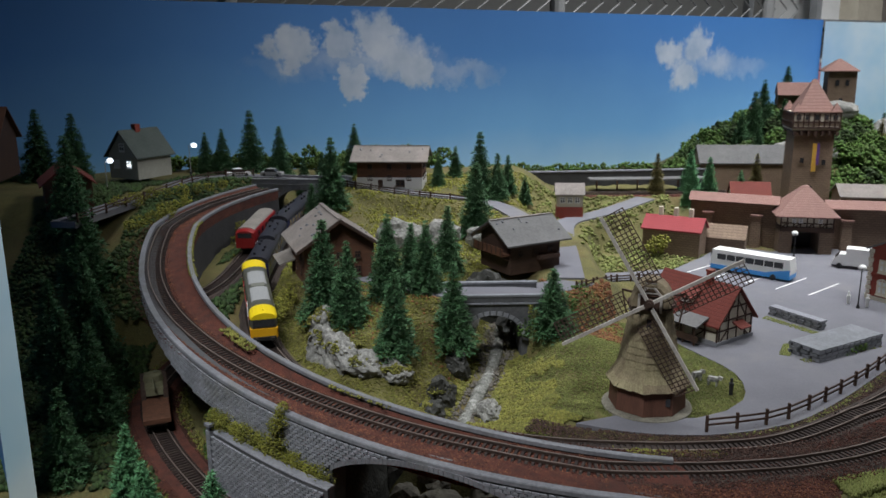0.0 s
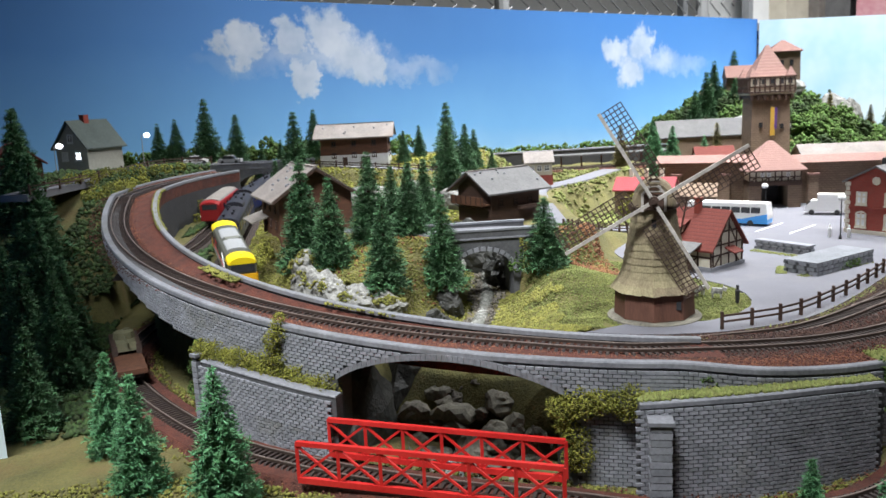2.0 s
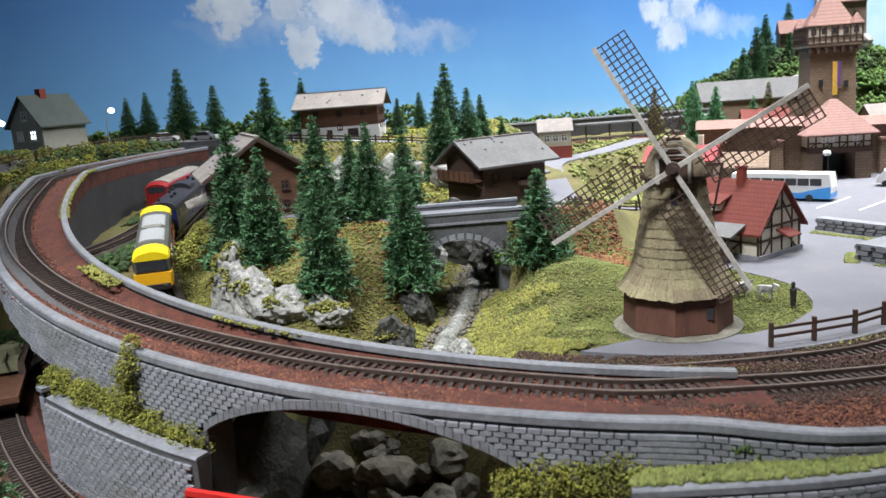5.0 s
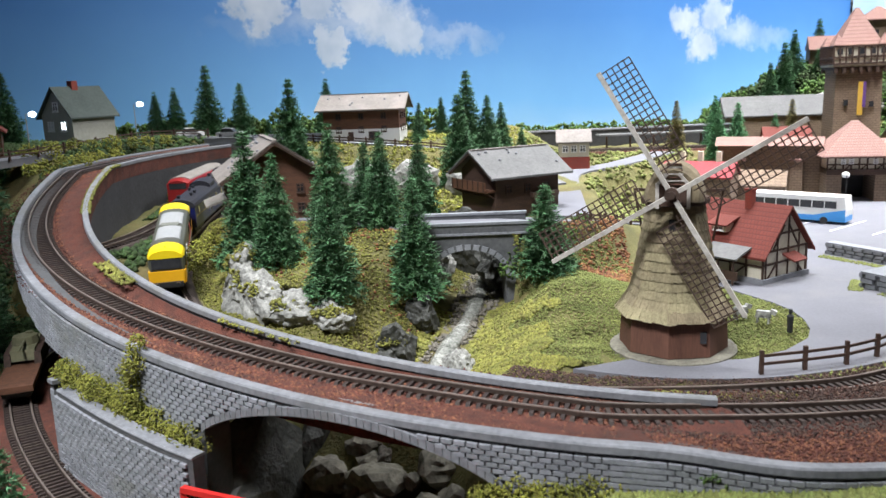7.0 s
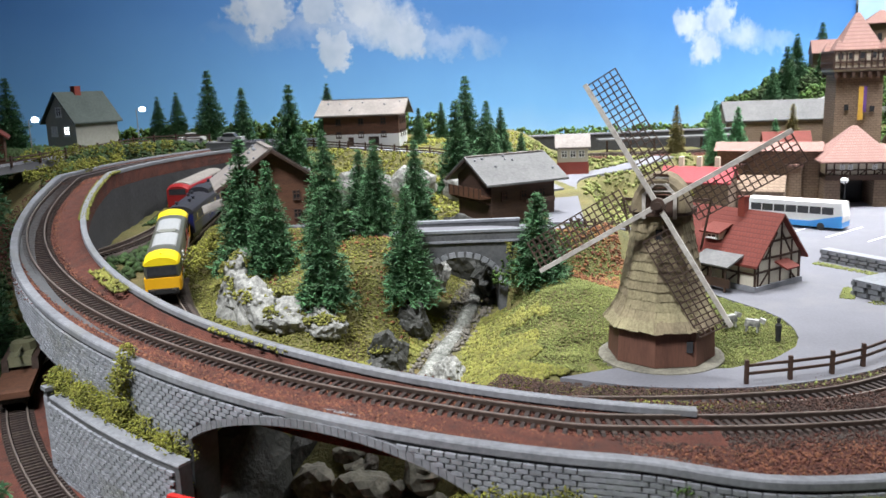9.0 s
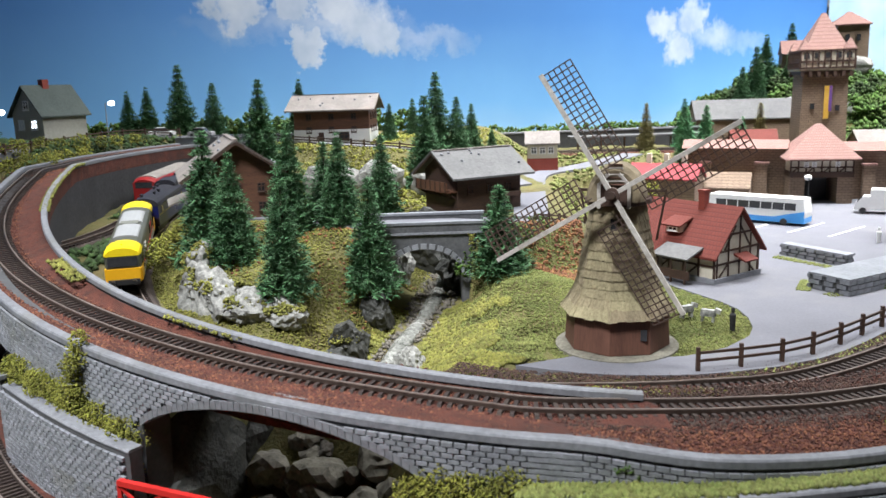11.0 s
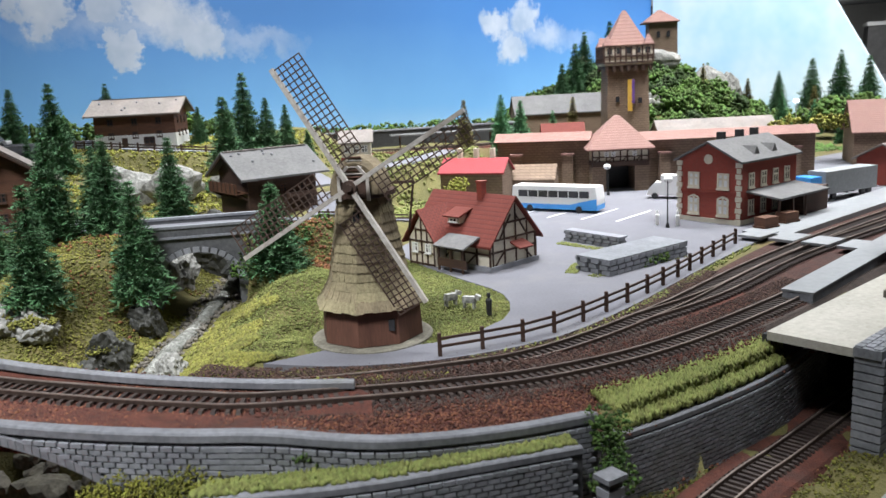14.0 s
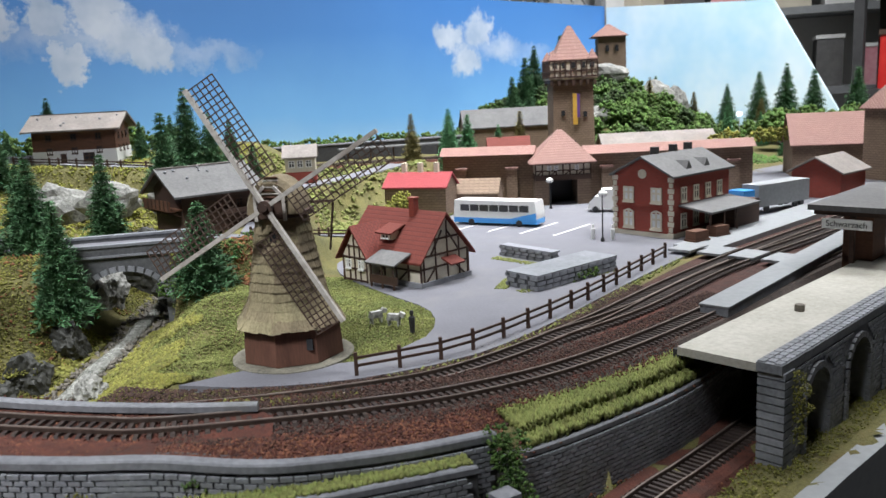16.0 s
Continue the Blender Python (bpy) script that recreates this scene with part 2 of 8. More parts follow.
def lathe(bm, rings, n=16, c=(0, 0), rot=0.0, caps=True, arc=(0.0, 1.0)):
    """Rings of (radius, z)."""
    rows = []
    for r, z in rings:
        rows.append([bm.verts.new((c[0] + r * math.cos(2 * math.pi * i / n + rot), c[1] + r * math.sin(2 * math.pi * i / n + rot), z)) for i in range(n)])
    for a, b in zip(rows, rows[1:]):
        for i in range(n):
            bm.faces.new((a[i], a[(i + 1) % n], b[(i + 1) % n], b[i]))
    if caps:
        bm.faces.new(rows[0][::-1])
        bm.faces.new(rows[-1])
    return bm


def rod(bm, a, b, r, n=6, r2=None):
    a, b = Vector(a), Vector(b)
    q = (b - a).to_track_quat("Z", "Y").to_matrix().to_4x4()
    r2 = r if r2 is None else r2
    rows = [[bm.verts.new(Matrix.Translation(p) @ q @ Vector((rr * math.cos(2 * math.pi * i / n), rr * math.sin(2 * math.pi * i / n), 0))) for i in range(n)] for p, rr in ((a, r), (b, r2))]
    for i in range(n):
        bm.faces.new((rows[0][i], rows[0][(i + 1) % n], rows[1][(i + 1) % n], rows[1][i]))
    bm.faces.new(rows[0][::-1])
    bm.faces.new(rows[1])
    return bm


def bar(bm, a, b, w, h):
    """A square bar from a to b, w across and h high."""
    a, b = Vector(a), Vector(b)
    d = (b - a).normalized()
    side = d.cross(Vector((0, 0, 1)))
    side = side.normalized() if side.length > 1e-4 else Vector((1, 0, 0))
    up = side.cross(d)
    rows = [[bm.verts.new(p + side * sx * w / 2 + up * sz * h / 2) for sx, sz in ((-1, -1), (1, -1), (1, 1), (-1, 1))] for p in (a, b)]
    for i in range(4):
        bm.faces.new((rows[0][i], rows[0][(i + 1) % 4], rows[1][(i + 1) % 4], rows[1][i]))
    bm.faces.new(rows[0][::-1])
    bm.faces.new(rows[1])
    return bm


def prism(bm, outline, y0, y1):
    """An outline of (x, z) drawn out from y0 to y1."""
    a = [bm.verts.new((x, y0, z)) for x, z in outline]
    b = [bm.verts.new((x, y1, z)) for x, z in outline]
    n = len(a)
    for i in range(n):
        bm.faces.new((a[i], a[(i + 1) % n], b[(i + 1) % n], b[i]))
    bm.faces.new(a[::-1])
    bm.faces.new(b)
    return bm


def sweep(bm, pts, prof, ends=True):
    """A closed profile of (right, up) carried along points."""
    pts = [Vector(p) for p in pts]
    rows = []
    for i, p in enumerate(pts):
        d = pts[min(i + 1, len(pts) - 1)] - pts[max(i - 1, 0)]
        r = Vector((d.y, -d.x, 0)).normalized()
        rows.append([bm.verts.new(p + r * u + Vector((0, 0, v))) for u, v in prof])
    n = len(prof)
    for a, b in zip(rows, rows[1:]):
        for i in range(n):
            bm.faces.new((a[i], b[i], b[(i + 1) % n], a[(i + 1) % n]))
    if ends:
        bm.faces.new(rows[0])
        bm.faces.new(rows[-1][::-1])
    return bm


def part(name, bm, material, parent=None, label="", smooth=False):
    """One mesh object under a thing or a part; the shape comes in cm."""
    me = bpy.data.meshes.new(name)
    bmesh.ops.recalc_face_normals(bm, faces=bm.faces)
    for v in bm.verts:
        v.co *= U
    bm.to_mesh(me)
    bm.free()
    me.materials.append(material)
    if smooth:
        me.polygons.foreach_set("use_smooth", [True] * len(me.polygons))
    ob = new(name, me)
    if parent:
        ob.parent = parent
    if label:
        ob["label"] = label
    return ob


def bare(name, verts, faces, material, parent=None, smooth=False):
    """A large mesh straight from vertices in cm."""
    me = bpy.data.meshes.new(name)
    me.from_pydata([tuple(U * c for c in v) for v in verts], [], faces)
    me.materials.append(material)
    if smooth:
        me.polygons.foreach_set("use_smooth", [True] * len(me.polygons))
    ob = new(name, me)
    if parent:
        ob.parent = parent
    return ob


def thing(name, x, y, z, rz=0.0, label="", category="", group="", kind=""):
    ob = new(name)
    ob.empty_display_size = 0.01
    ob.matrix_world = pose(x * U, y * U, z * U, 0, 0, rz)
    return tagged(ob, label, category, group, kind)


def at(x, y, z, rz=0.0):
    return pose(x * U, y * U, z * U, 0, 0, rz)


def B():
    return bmesh.new()


def spline(ctrl, step=0.5):
    """Points at even steps along a smooth line through the given ones."""
    P = [Vector(p) for p in ctrl]
    P = [2 * P[0] - P[1]] + P + [2 * P[-1] - P[-2]]
    out = []
    for i in range(1, len(P) - 2):
        p0, p1, p2, p3 = P[i - 1:i + 3]
        n = max(2, int((p2 - p1).length / step))
        for k in range(n):
            t = k / n
            out.append(0.5 * ((2 * p1) + (p2 - p0) * t + (2 * p0 - 5 * p1 + 4 * p2 - p3) * t * t + (3 * p1 - p0 - 3 * p2 + p3) * t ** 3))
    out.append(P[-2])
    return out


def smooth01(v):
    v = np.clip(v, 0, 1)
    return v * v * (3 - 2 * v)


# ---- the plan: curves that the whole layout follows ----
def wall_out(a):
    """The viaduct's outer wall head at angle a round its centre."""
    b = max(a, -1.45)
    return Vector((21.9 + 42.6 * math.sin(a), 79.2 - 42.6 * math.cos(a), 2.18 + 0.7 * b + 2.7 * b * b))


def wall_in(a):
    b = max(a, -1.45)
    return Vector((19.6 + 36.3 * math.sin(a), 78.2 - 36.3 * math.cos(a), 1.58 - 1.35 * b + 1.63 * b * b))


ARC = [-2.0 + 0.05 * i for i in range(37)]  # -2.0 .. -0.2
OUTER_WALL = spline([wall_out(a) for a in ARC] + [(16.5, 36.9, 1.85), (20.0, 37.8, 1.35), (23.2, 39.1, 0.95)], 0.6)
INNER_WALL = spline([wall_in(a) for a in ARC] + [wall_in(-0.15), wall_in(-0.1)], 0.6)


def outer_track_at(a):
    k = 1.5 + 1.3 * float(smooth01((-a - 0.5) / 0.8))
    p, q = wall_in(a), wall_out(a)
    d = (q - p).normalized()
    return Vector((p.x + d.x * k, p.y + d.y * k, min(p.z, q.z) - 0.35))


OUTER_TRACK = spline([outer_track_at(a) for a in ARC] + [(16.5, 41.6, 1.25), (19.5, 42.3, 0.95), (23.2, 43.5, 0.6), (28.2, 45.6, 0.4), (35.5, 50.2, 0.25), (45.3, 57.2, 0.2), (60, 66.8, 0.2), (80, 79, 0.2)], 0.4)
INNER_TRACK = spline([(-9.5, 104, 3.3), (-11.2, 90, 3.2), (-11.3, 80, 2.6), (-10.2, 67, 1.6), (-6.6, 58.0, 0.7), (-1.6, 53.2, 0.15), (4.0, 49.6, -0.15), (9.5, 47.3, -0.05), (14, 46.2, 0.1), (19, 45.8, 0.25), (23.8, 46.9, 0.2), (30.6, 51.2, 0.2), (39.3, 58.2, 0.2), (52, 67, 0.2), (75, 81, 0.2)], 0.4)
CUT_TRACK = spline([(-12.2, 104, 3.3), (-13.6, 90, 3.1), (-13.8, 80, 2.8), (-14.2, 71, 2.4), (-16.5, 64, 2.2)], 0.4)
LOWER_TRACK = spline([(-12, 84, -3.0), (-15.8, 72, -3.0), (-16.4, 61, -2.9), (-13.2, 53.4, -2.9), (-7.2, 45.3, -2.9), (-2, 41.2, -2.9), (4, 38.0, -2.9), (8.3, 36.3, -2.9), (12, 34.7, -2.9), (16.5, 33.9, -2.9), (20.5, 34.8, -3.0), (24.8, 37.8, -3.1), (29.2, 41.1, -3.1), (32.4, 43.3, -3.2), (42, 50, -3.2), (56, 60, -3.2)], 0.4)
LEDGE_WALL = spline([(11.4, 36.6, 0.85), (15.7, 36.0, 1.1), (18.9, 36.6, 0.95), (22.3, 37.8, 0.55)], 0.6)
RIGHT_WALL = spline([(23.3, 39.6, 0.0), (24.8, 40.8, -0.6), (28.4, 42.6, -0.75), (32.9, 45.2, -0.8), (38, 49.4, -0.8), (46, 56, -0.8), (58, 65, -0.8)], 0.6)
STREAM = spline([(9.5, 70, -0.6), (8.4, 62, -1.0), (7.0, 57, -1.6), (5.4, 52, -2.4), (4.6, 47, -3.4), (4.2, 41, -4.6), (3.5, 36, -5.2), (2.0, 29, -5.6)], 0.6)


ROADS = [spline(p, 1.0) for p in (
    [(-6, 69.5, 3.6), (-1, 68.4, 3.75), (4, 64.6, 3.8), (8, 63.4, 3.8), (11.6, 64.6, 3.7), (14.6, 68.6, 3.0), (17, 73.4, 2.0), (19.8, 77.4, 1.1), (23.5, 80.5, 0.35), (27, 82, 0.14)],
    [(15.2, 71, 2.8), (15.9, 79, 3.0), (16.6, 86, 3.1), (18, 92, 3.3), (23, 96.5, 3.5), (29, 103, 3.9)],
    [(-28, 74, 7.2), (-25.5, 86, 7.4), (-23, 96, 7.6), (-17, 101, 7.2), (-10, 100, 6.9), (2, 92.5, 6.4), (10, 91.5, 5.4), (15.6, 84, 3.3)])]


def nearest(line, x, y):
    """Distance to a line in the plan, and the line's height there."""
    P = np.array([(p.x, p.y, p.z) for p in line])
    d = np.full(x.shape, 1e9)
    z = np.zeros(x.shape)
    for p in P:
        e = np.hypot(x - p[0], y - p[1])
        k = e < d
        d, z = np.where(k, e, d), np.where(k, p[2], z)
    return d, z


FRONT_X = np.array([p.x for p in OUTER_WALL if p.x > 5] + [p.x for p in RIGHT_WALL if p.x > 24])
FRONT_Y = np.array([p.y for p in OUTER_WALL if p.x > 5] + [p.y for p in RIGHT_WALL if p.x > 24])


def bump2(x, y, cx, cy, rx, ry):
    return 1 - smooth01(np.hypot((x - cx) / rx, (y - cy) / ry))


def wavy(x, y, s):
    return np.sin(x * 1.7 * s + 1.3 * np.sin(y * 1.1 * s)) * np.cos(y * 1.9 * s + 0.7 * np.sin(x * 0.8 * s))


def ground_z(x, y):
    x, y = np.asarray(x, float), np.asarray(y, float)
    ro = np.hypot(x - 21.9, y - 79.2)
    h = np.zeros(x.shape)
    # the back plateau and the wooded knoll inside the curve
    h = h + 6.6 * smooth01((y - 76) / 22) * (1 - smooth01((x - 8) / 12)) * (1 - smooth01((y - 112) / 10))
    h = h + 2.6 * smooth01((y - 60) / 14) * (1 - smooth01((x - 12) / 9)) * (1 - smooth01((y - 78) / 14))
    h = np.maximum(h, 3.6 * bump2(x, y, 1.5, 64, 13, 15))
    h = h + 1.6 * bump2(x, y, 12.5, 60, 7, 7)
    h = h + 4.0 * smooth01((y - 96) / 10) * smooth01((x - 8) / 8) * (1 - smooth01((x - 34) / 8)) * (1 - smooth01((y - 114) / 8))
    # the castle hill in the corner
    h = h + 11.0 * (bump2(x, y, 61, 138, 27, 32) ** 0.8) + 2.5 * bump2(x, y, 60, 122, 20, 14)
    h = h + 0.12 * wavy(x, y, 1.0) * (1 - smooth01((x - 13) / 3) * (1 - smooth01((y - 90) / 10)))
    # the stream's ravine
    d, z = nearest(STREAM, x, y)
    h = np.where(y < 75, z + (h - z) * smooth01((d - 0.9) / 5.0), h)
    # the cutting with its tracks
    for line, w in ((INNER_TRACK, 1.5), (CUT_TRACK, 1.5)):
        d, z = nearest(line, x, y)
        k = smooth01((d - w) / (2.2 if line is CUT_TRACK else 2.6))
        lim = np.where((x > 14) & (line is INNER_TRACK), 1.0, 0.0)
        h = np.where(lim > 0, np.minimum(h, h + 0 * z), (z - 0.3) + (h - z + 0.3) * k)
    for line in ROADS:
        d, z = nearest(line, x, y)
        k = smooth01((d - 2.0) / 2.0)
        k = np.where((x > 5.4) & (x < 10.8) & (y < 70) | (x > -15.2) & (x < -8.2) & (y > 92), 1.0, k)
        h = (z - 0.1) + (h - z + 0.1) * k
    # under the curve's strip, and the low ground outside it
    low = -3.35 + 10.9 * smooth01((y - 66) / 20) * smooth01((-x + 2) / 16) + 0.15 * wavy(x, y, 0.8)
    d, z = nearest(STREAM, x, y)
    low = np.where(y < 48, np.minimum(low, z + (low - z) * smooth01((d - 2.2) / 2.4)), low)
    left = (x < 12) & (np.hypot(x - 19.6, y - 78.2) > 36.9) & (y < 92)
    under = left & (ro < 43.2)
    h = np.where(left, low, h)
    h = np.where(under & (y > 44) & (y < 84) | ((ro < 46) & left & (y > 52) & (y < 72)), -3.5, h)
    d, z = nearest(OUTER_TRACK, x, y)
    h = np.where((y > 80) & (x < 0), np.minimum(h, (z - 0.5) + (h - z + 0.5) * smooth01((d - 2.4) / 2.2)), h)
    fy = np.interp(x, FRONT_X, FRONT_Y)
    front = (x >= 10) & (y < fy + 0.5)
    h = np.where(front, low, h)
    return h


def gz(x, y):
    return float(ground_z(np.array([x]), np.array([y]))[0])

# ---- structure: ground, backdrop, room ----
def steps(*spans):
    out = []
    for a, b, s in spans:
        out += list(np.arange(a, b, s))
    return np.array(out + [spans[-1][1]])


def back_y(x):
    """The painted backdrop's line in the plan."""
    return 135.0 + 0.671 * x


def build_ground():
    xs = steps((-58, -30, 2), (-30, 46, 0.55), (46, 140, 2))
    ys = steps((26, 34, 1), (34, 92, 0.55), (92, 200, 2))
    X, Y = np.meshgrid(xs, ys)
    Z = ground_z(X, Y)
    grain = np.array([[noise.noise((x * 0.9, y * 0.9, 0)) + 0.5 * noise.noise((x * 2.3, y * 2.3, 4)) for x in xs] for y in ys])
    flat = smooth01((X - 13) / 4) * (1 - smooth01((Y - 86) / 8)) * (Y > 47)
    Z = Z + 0.14 * grain * (1 - flat)
    verts = [(x, y, z) for x, y, z in zip(X.ravel(), Y.ravel(), Z.ravel())]
    nx = len(xs)
    edge = np.interp(X, [-60, -10, 24, 33.7, 41.7, 140], [28, 28, 33.5, 39.9, 44.8, 105])
    keep = (Y > edge - 0.6) & (Y < back_y(X) + 3)
    faces = [(j * nx + i, j * nx + i + 1, (j + 1) * nx + i + 1, (j + 1) * nx + i) for j in range(len(ys) - 1) for i in range(nx - 1) if keep[j, i] and keep[j + 1, i + 1]]
    return tagged(bare("ground", verts, faces, M_EARTH, smooth=True), "modelled layout ground with olive turf scatter and earth", "ground", kind="structure")


build_ground()


def flat_patch(name, outline, z, material, label, kind="structure"):
    """A thin slab on the ground from an outline in the plan."""
    bm = B()
    a = [bm.verts.new((x, y, z)) for x, y in outline]
    b = [bm.verts.new((x, y, z - 0.5)) for x, y in outline]
    bm.faces.new(a)
    n = len(a)
    for i in range(n):
        bm.faces.new((a[i], b[i], b[(i + 1) % n], a[(i + 1) % n]))
    return tagged(part(name, bm, material), label, "ground", kind=kind)


def bent(pts, step=1.0):
    return [(p.x, p.y) for p in spline([(x, y, 0) for x, y in pts], step)]


# plaza of smooth grey paving, from the fence by the line back to the town wall
PLAZA = (bent([(12.4, 49.3), (15, 48.2), (18, 47.7), (21, 47.9), (25, 49.2), (29.5, 52.6), (36, 58.6), (44, 65.4), (60, 77), (84, 93)], 1.5)
           + [(84, 112), (62, 100), (40, 91), (35.5, 94), (31.5, 88.5), (27.5, 84), (23.2, 79)] + bent([(20.5, 74), (20.2, 68), (22.4, 61.5), (24.2, 56.8), (23.2, 52.4), (19.6, 49.9), (15, 50.3)], 1.5))
flat_patch("pavement", PLAZA, 0.12, M_PLAZA, "pale grey smooth paved town square")


for line, w, lab in zip(ROADS, (3.2, 2.4, 2.4), ("pale grey road over the small bridge down to the square", "pale curving lane past the chalets", "grey village road beside the line")):
    tagged(part("road", sweep(B(), line, [(-w / 2, -0.5), (w / 2, -0.5), (w / 2, 0.06), (-w / 2, 0.06)]), M_PLAZA), lab, "road", kind="structure")


def sky_material():
    m, nt, b = nodes_of("painted_sky", 0.55, 0)
    tc = nt.nodes.new("ShaderNodeTexCoord")
    sep = nt.nodes.new("ShaderNodeSeparateXYZ")
    link(nt, tc.outputs["Object"], sep.inputs[0])
    hz = math_node(nt, "MULTIPLY", sep.outputs[2], 2.6, True)
    soft = noise_node(nt, tc.outputs["Object"], 3.0, 4)
    hz = math_node(nt, "ADD", hz, math_node(nt, "MULTIPLY", math_node(nt, "SUBTRACT", soft, 0.5), 0.25), True)
    col = ramp_node(nt, hz, [(0.0, (0.34, 0.55, 0.74)), (0.22, (0.16, 0.39, 0.7)), (0.55, (0.068, 0.22, 0.53)), (1.0, (0.022, 0.12, 0.38))])
    ripple = noise_node(nt, tc.outputs["Object"], 14, 8, 0.68)
    px = math_node(nt, "ADD", sep.outputs[0], math_node(nt, "MULTIPLY", math_node(nt, "SUBTRACT", ripple, 0.5), 0.15))
    ripple2 = noise_node(nt, tc.outputs["Object"], 17, 8, 0.68)
    pz = math_node(nt, "ADD", sep.outputs[2], math_node(nt, "MULTIPLY", math_node(nt, "SUBTRACT", ripple2, 0.5), 0.11))
    mask = None
    for cx, cz, rx, rz, k in CLOUDS:
        dx = math_node(nt, "DIVIDE", math_node(nt, "SUBTRACT", px, cx), rx)
        dz = math_node(nt, "DIVIDE", math_node(nt, "SUBTRACT", pz, cz), rz)
        d = math_node(nt, "ADD", math_node(nt, "MULTIPLY", dx, dx), math_node(nt, "MULTIPLY", dz, dz))
        e = math_node(nt, "MULTIPLY", math_node(nt, "SUBTRACT", 1.0, d, True), 0.6 * k, True)
        mask = e if mask is None else math_node(nt, "MAXIMUM", mask, e)
    shade = noise_node(nt, tc.outputs["Object"], 10, 4)
    white = ramp_node(nt, shade, [(0.35, (0.36, 0.43, 0.53)), (0.62, (0.62, 0.65, 0.69))])
    col = mix_node(nt, math_node(nt, "MULTIPLY", mask, 0.8), col, white)
    link(nt, col, b.inputs["Base Color"])
    return m


# soft ellipses of painted cloud along the panel: centre, height, half sizes, firmness (metres)
CLOUDS = [(-0.09, 0.196, 0.2, 0.026, 0.55), (-0.205, 0.22, 0.038, 0.03, 3), (-0.13, 0.228, 0.035, 0.032, 3), (-0.065, 0.238, 0.042, 0.045, 3), (-0.1, 0.205, 0.11, 0.026, 1.2), (-0.112, 0.172, 0.022, 0.03, 3), (0.0, 0.188, 0.05, 0.034, 3), (-0.03, 0.205, 0.075, 0.04, 2), (0.09, 0.182, 0.1, 0.018, 0.9),
          (0.575, 0.205, 0.045, 0.03, 2.5), (0.655, 0.218, 0.045, 0.04, 2.5), (0.62, 0.168, 0.045, 0.034, 2.5), (0.72, 0.19, 0.075, 0.034, 1.3), (0.8, 0.18, 0.09, 0.02, 0.5)]

BX0, BX1 = -58.0, 89.3
L_BACK = math.hypot(BX1 - BX0, back_y(BX1) - back_y(BX0))
A_BACK = math.degrees(math.atan(0.671))
bd = part("backdrop", box(B(), (L_BACK / 2 - 70, 0.5, 11.2), (L_BACK, 1, 33.5)), sky_material())
bd.matrix_world = at(BX0 + 70 * math.cos(radians(A_BACK)), back_y(BX0) + 70 * math.sin(radians(A_BACK)), 0, A_BACK)
tagged(bd, "blue painted sky panel with white cumulus clouds", "backdrop", kind="structure")
M_PALESKY = mat("pale_sky_board", (0.36, 0.66, 0.86), (0.84, 0.93, 0.96), 0.6, 0, 0.3, 0.7, 0.0, 0.01)
bd2 = part("backdrop", prism(B(), [(0, -6), (56, -6), (49, 4.2), (36.5, 25.4), (0, 27.6)], 0, 1), M_PALESKY)
bd2.matrix_world = at(BX1, back_y(BX1) - 1, 0, -52)
tagged(bd2, "pale blue sky panel with a slanting end", "backdrop", kind="structure")
M_DEEPSKY = mat("deep_blue_side_board", (0.03, 0.13, 0.36), (0.06, 0.2, 0.46), 0.6, 0, 0.4, 20, 0.05, 0.01)
sx, sy, ex, ey = -17.9, 46.0, -53.0, 99.0
bd3 = part("backdrop", prism(B(), [(0, -10), (math.hypot(ex - sx, ey - sy), -10), (math.hypot(ex - sx, ey - sy), 28), (0, 28)], 0, 1.0), M_DEEPSKY)
bd3.matrix_world = at(sx, sy, 0, math.degrees(math.atan2(ey - sy, ex - sx)))
tagged(bd3, "blue side panel at the end of the layout", "backdrop", kind="structure")
part("edge_strip", box(B(), (-0.15, 0.5, 9), (0.3, 1.3, 38)), M_PALESKY, bd3, "pale blue front edge of the panel")

# the room round the layout
M_ROOMWALL = mat("white_room_wall", (0.6, 0.6, 0.58), (0.72, 0.72, 0.7), 0.8, 0, 0.1, 5, 0.1, 0.02)
M_ROOMDARK = mat("grey_room_wall", (0.16, 0.15, 0.14), (0.3, 0.29, 0.28), 0.85, 0, 0.1, 5, 0.1, 0.02)
M_FLOOR = mat("room_floor", (0.12, 0.115, 0.11), (0.2, 0.19, 0.185), 0.6, 0, 0.1, 5, 0.1, 0.02)
for nm, c, s, mm, lab in (("floor", (40, 60, -92), (620, 620, 4), M_FLOOR, "dull grey room floor"), ("ceiling", (40, 60, 172), (620, 620, 4), M_ROOMWALL, "white room ceiling"),
                          ("wall_north", (40, 362, 40), (620, 4, 260), M_ROOMWALL, "white room wall"), ("wall_south", (40, -242, 40), (620, 4, 260), M_ROOMDARK, "grey room wall"),
                          ("wall_east", (342, 60, 40), (4, 600, 260), M_ROOMDARK, "grey room wall"), ("wall_west", (-262, 60, 40), (4, 600, 260), M_ROOMDARK, "grey room wall")):
    tagged(part(nm, box(B(), c, s), mm), lab, nm.split("_")[0], kind="structure")


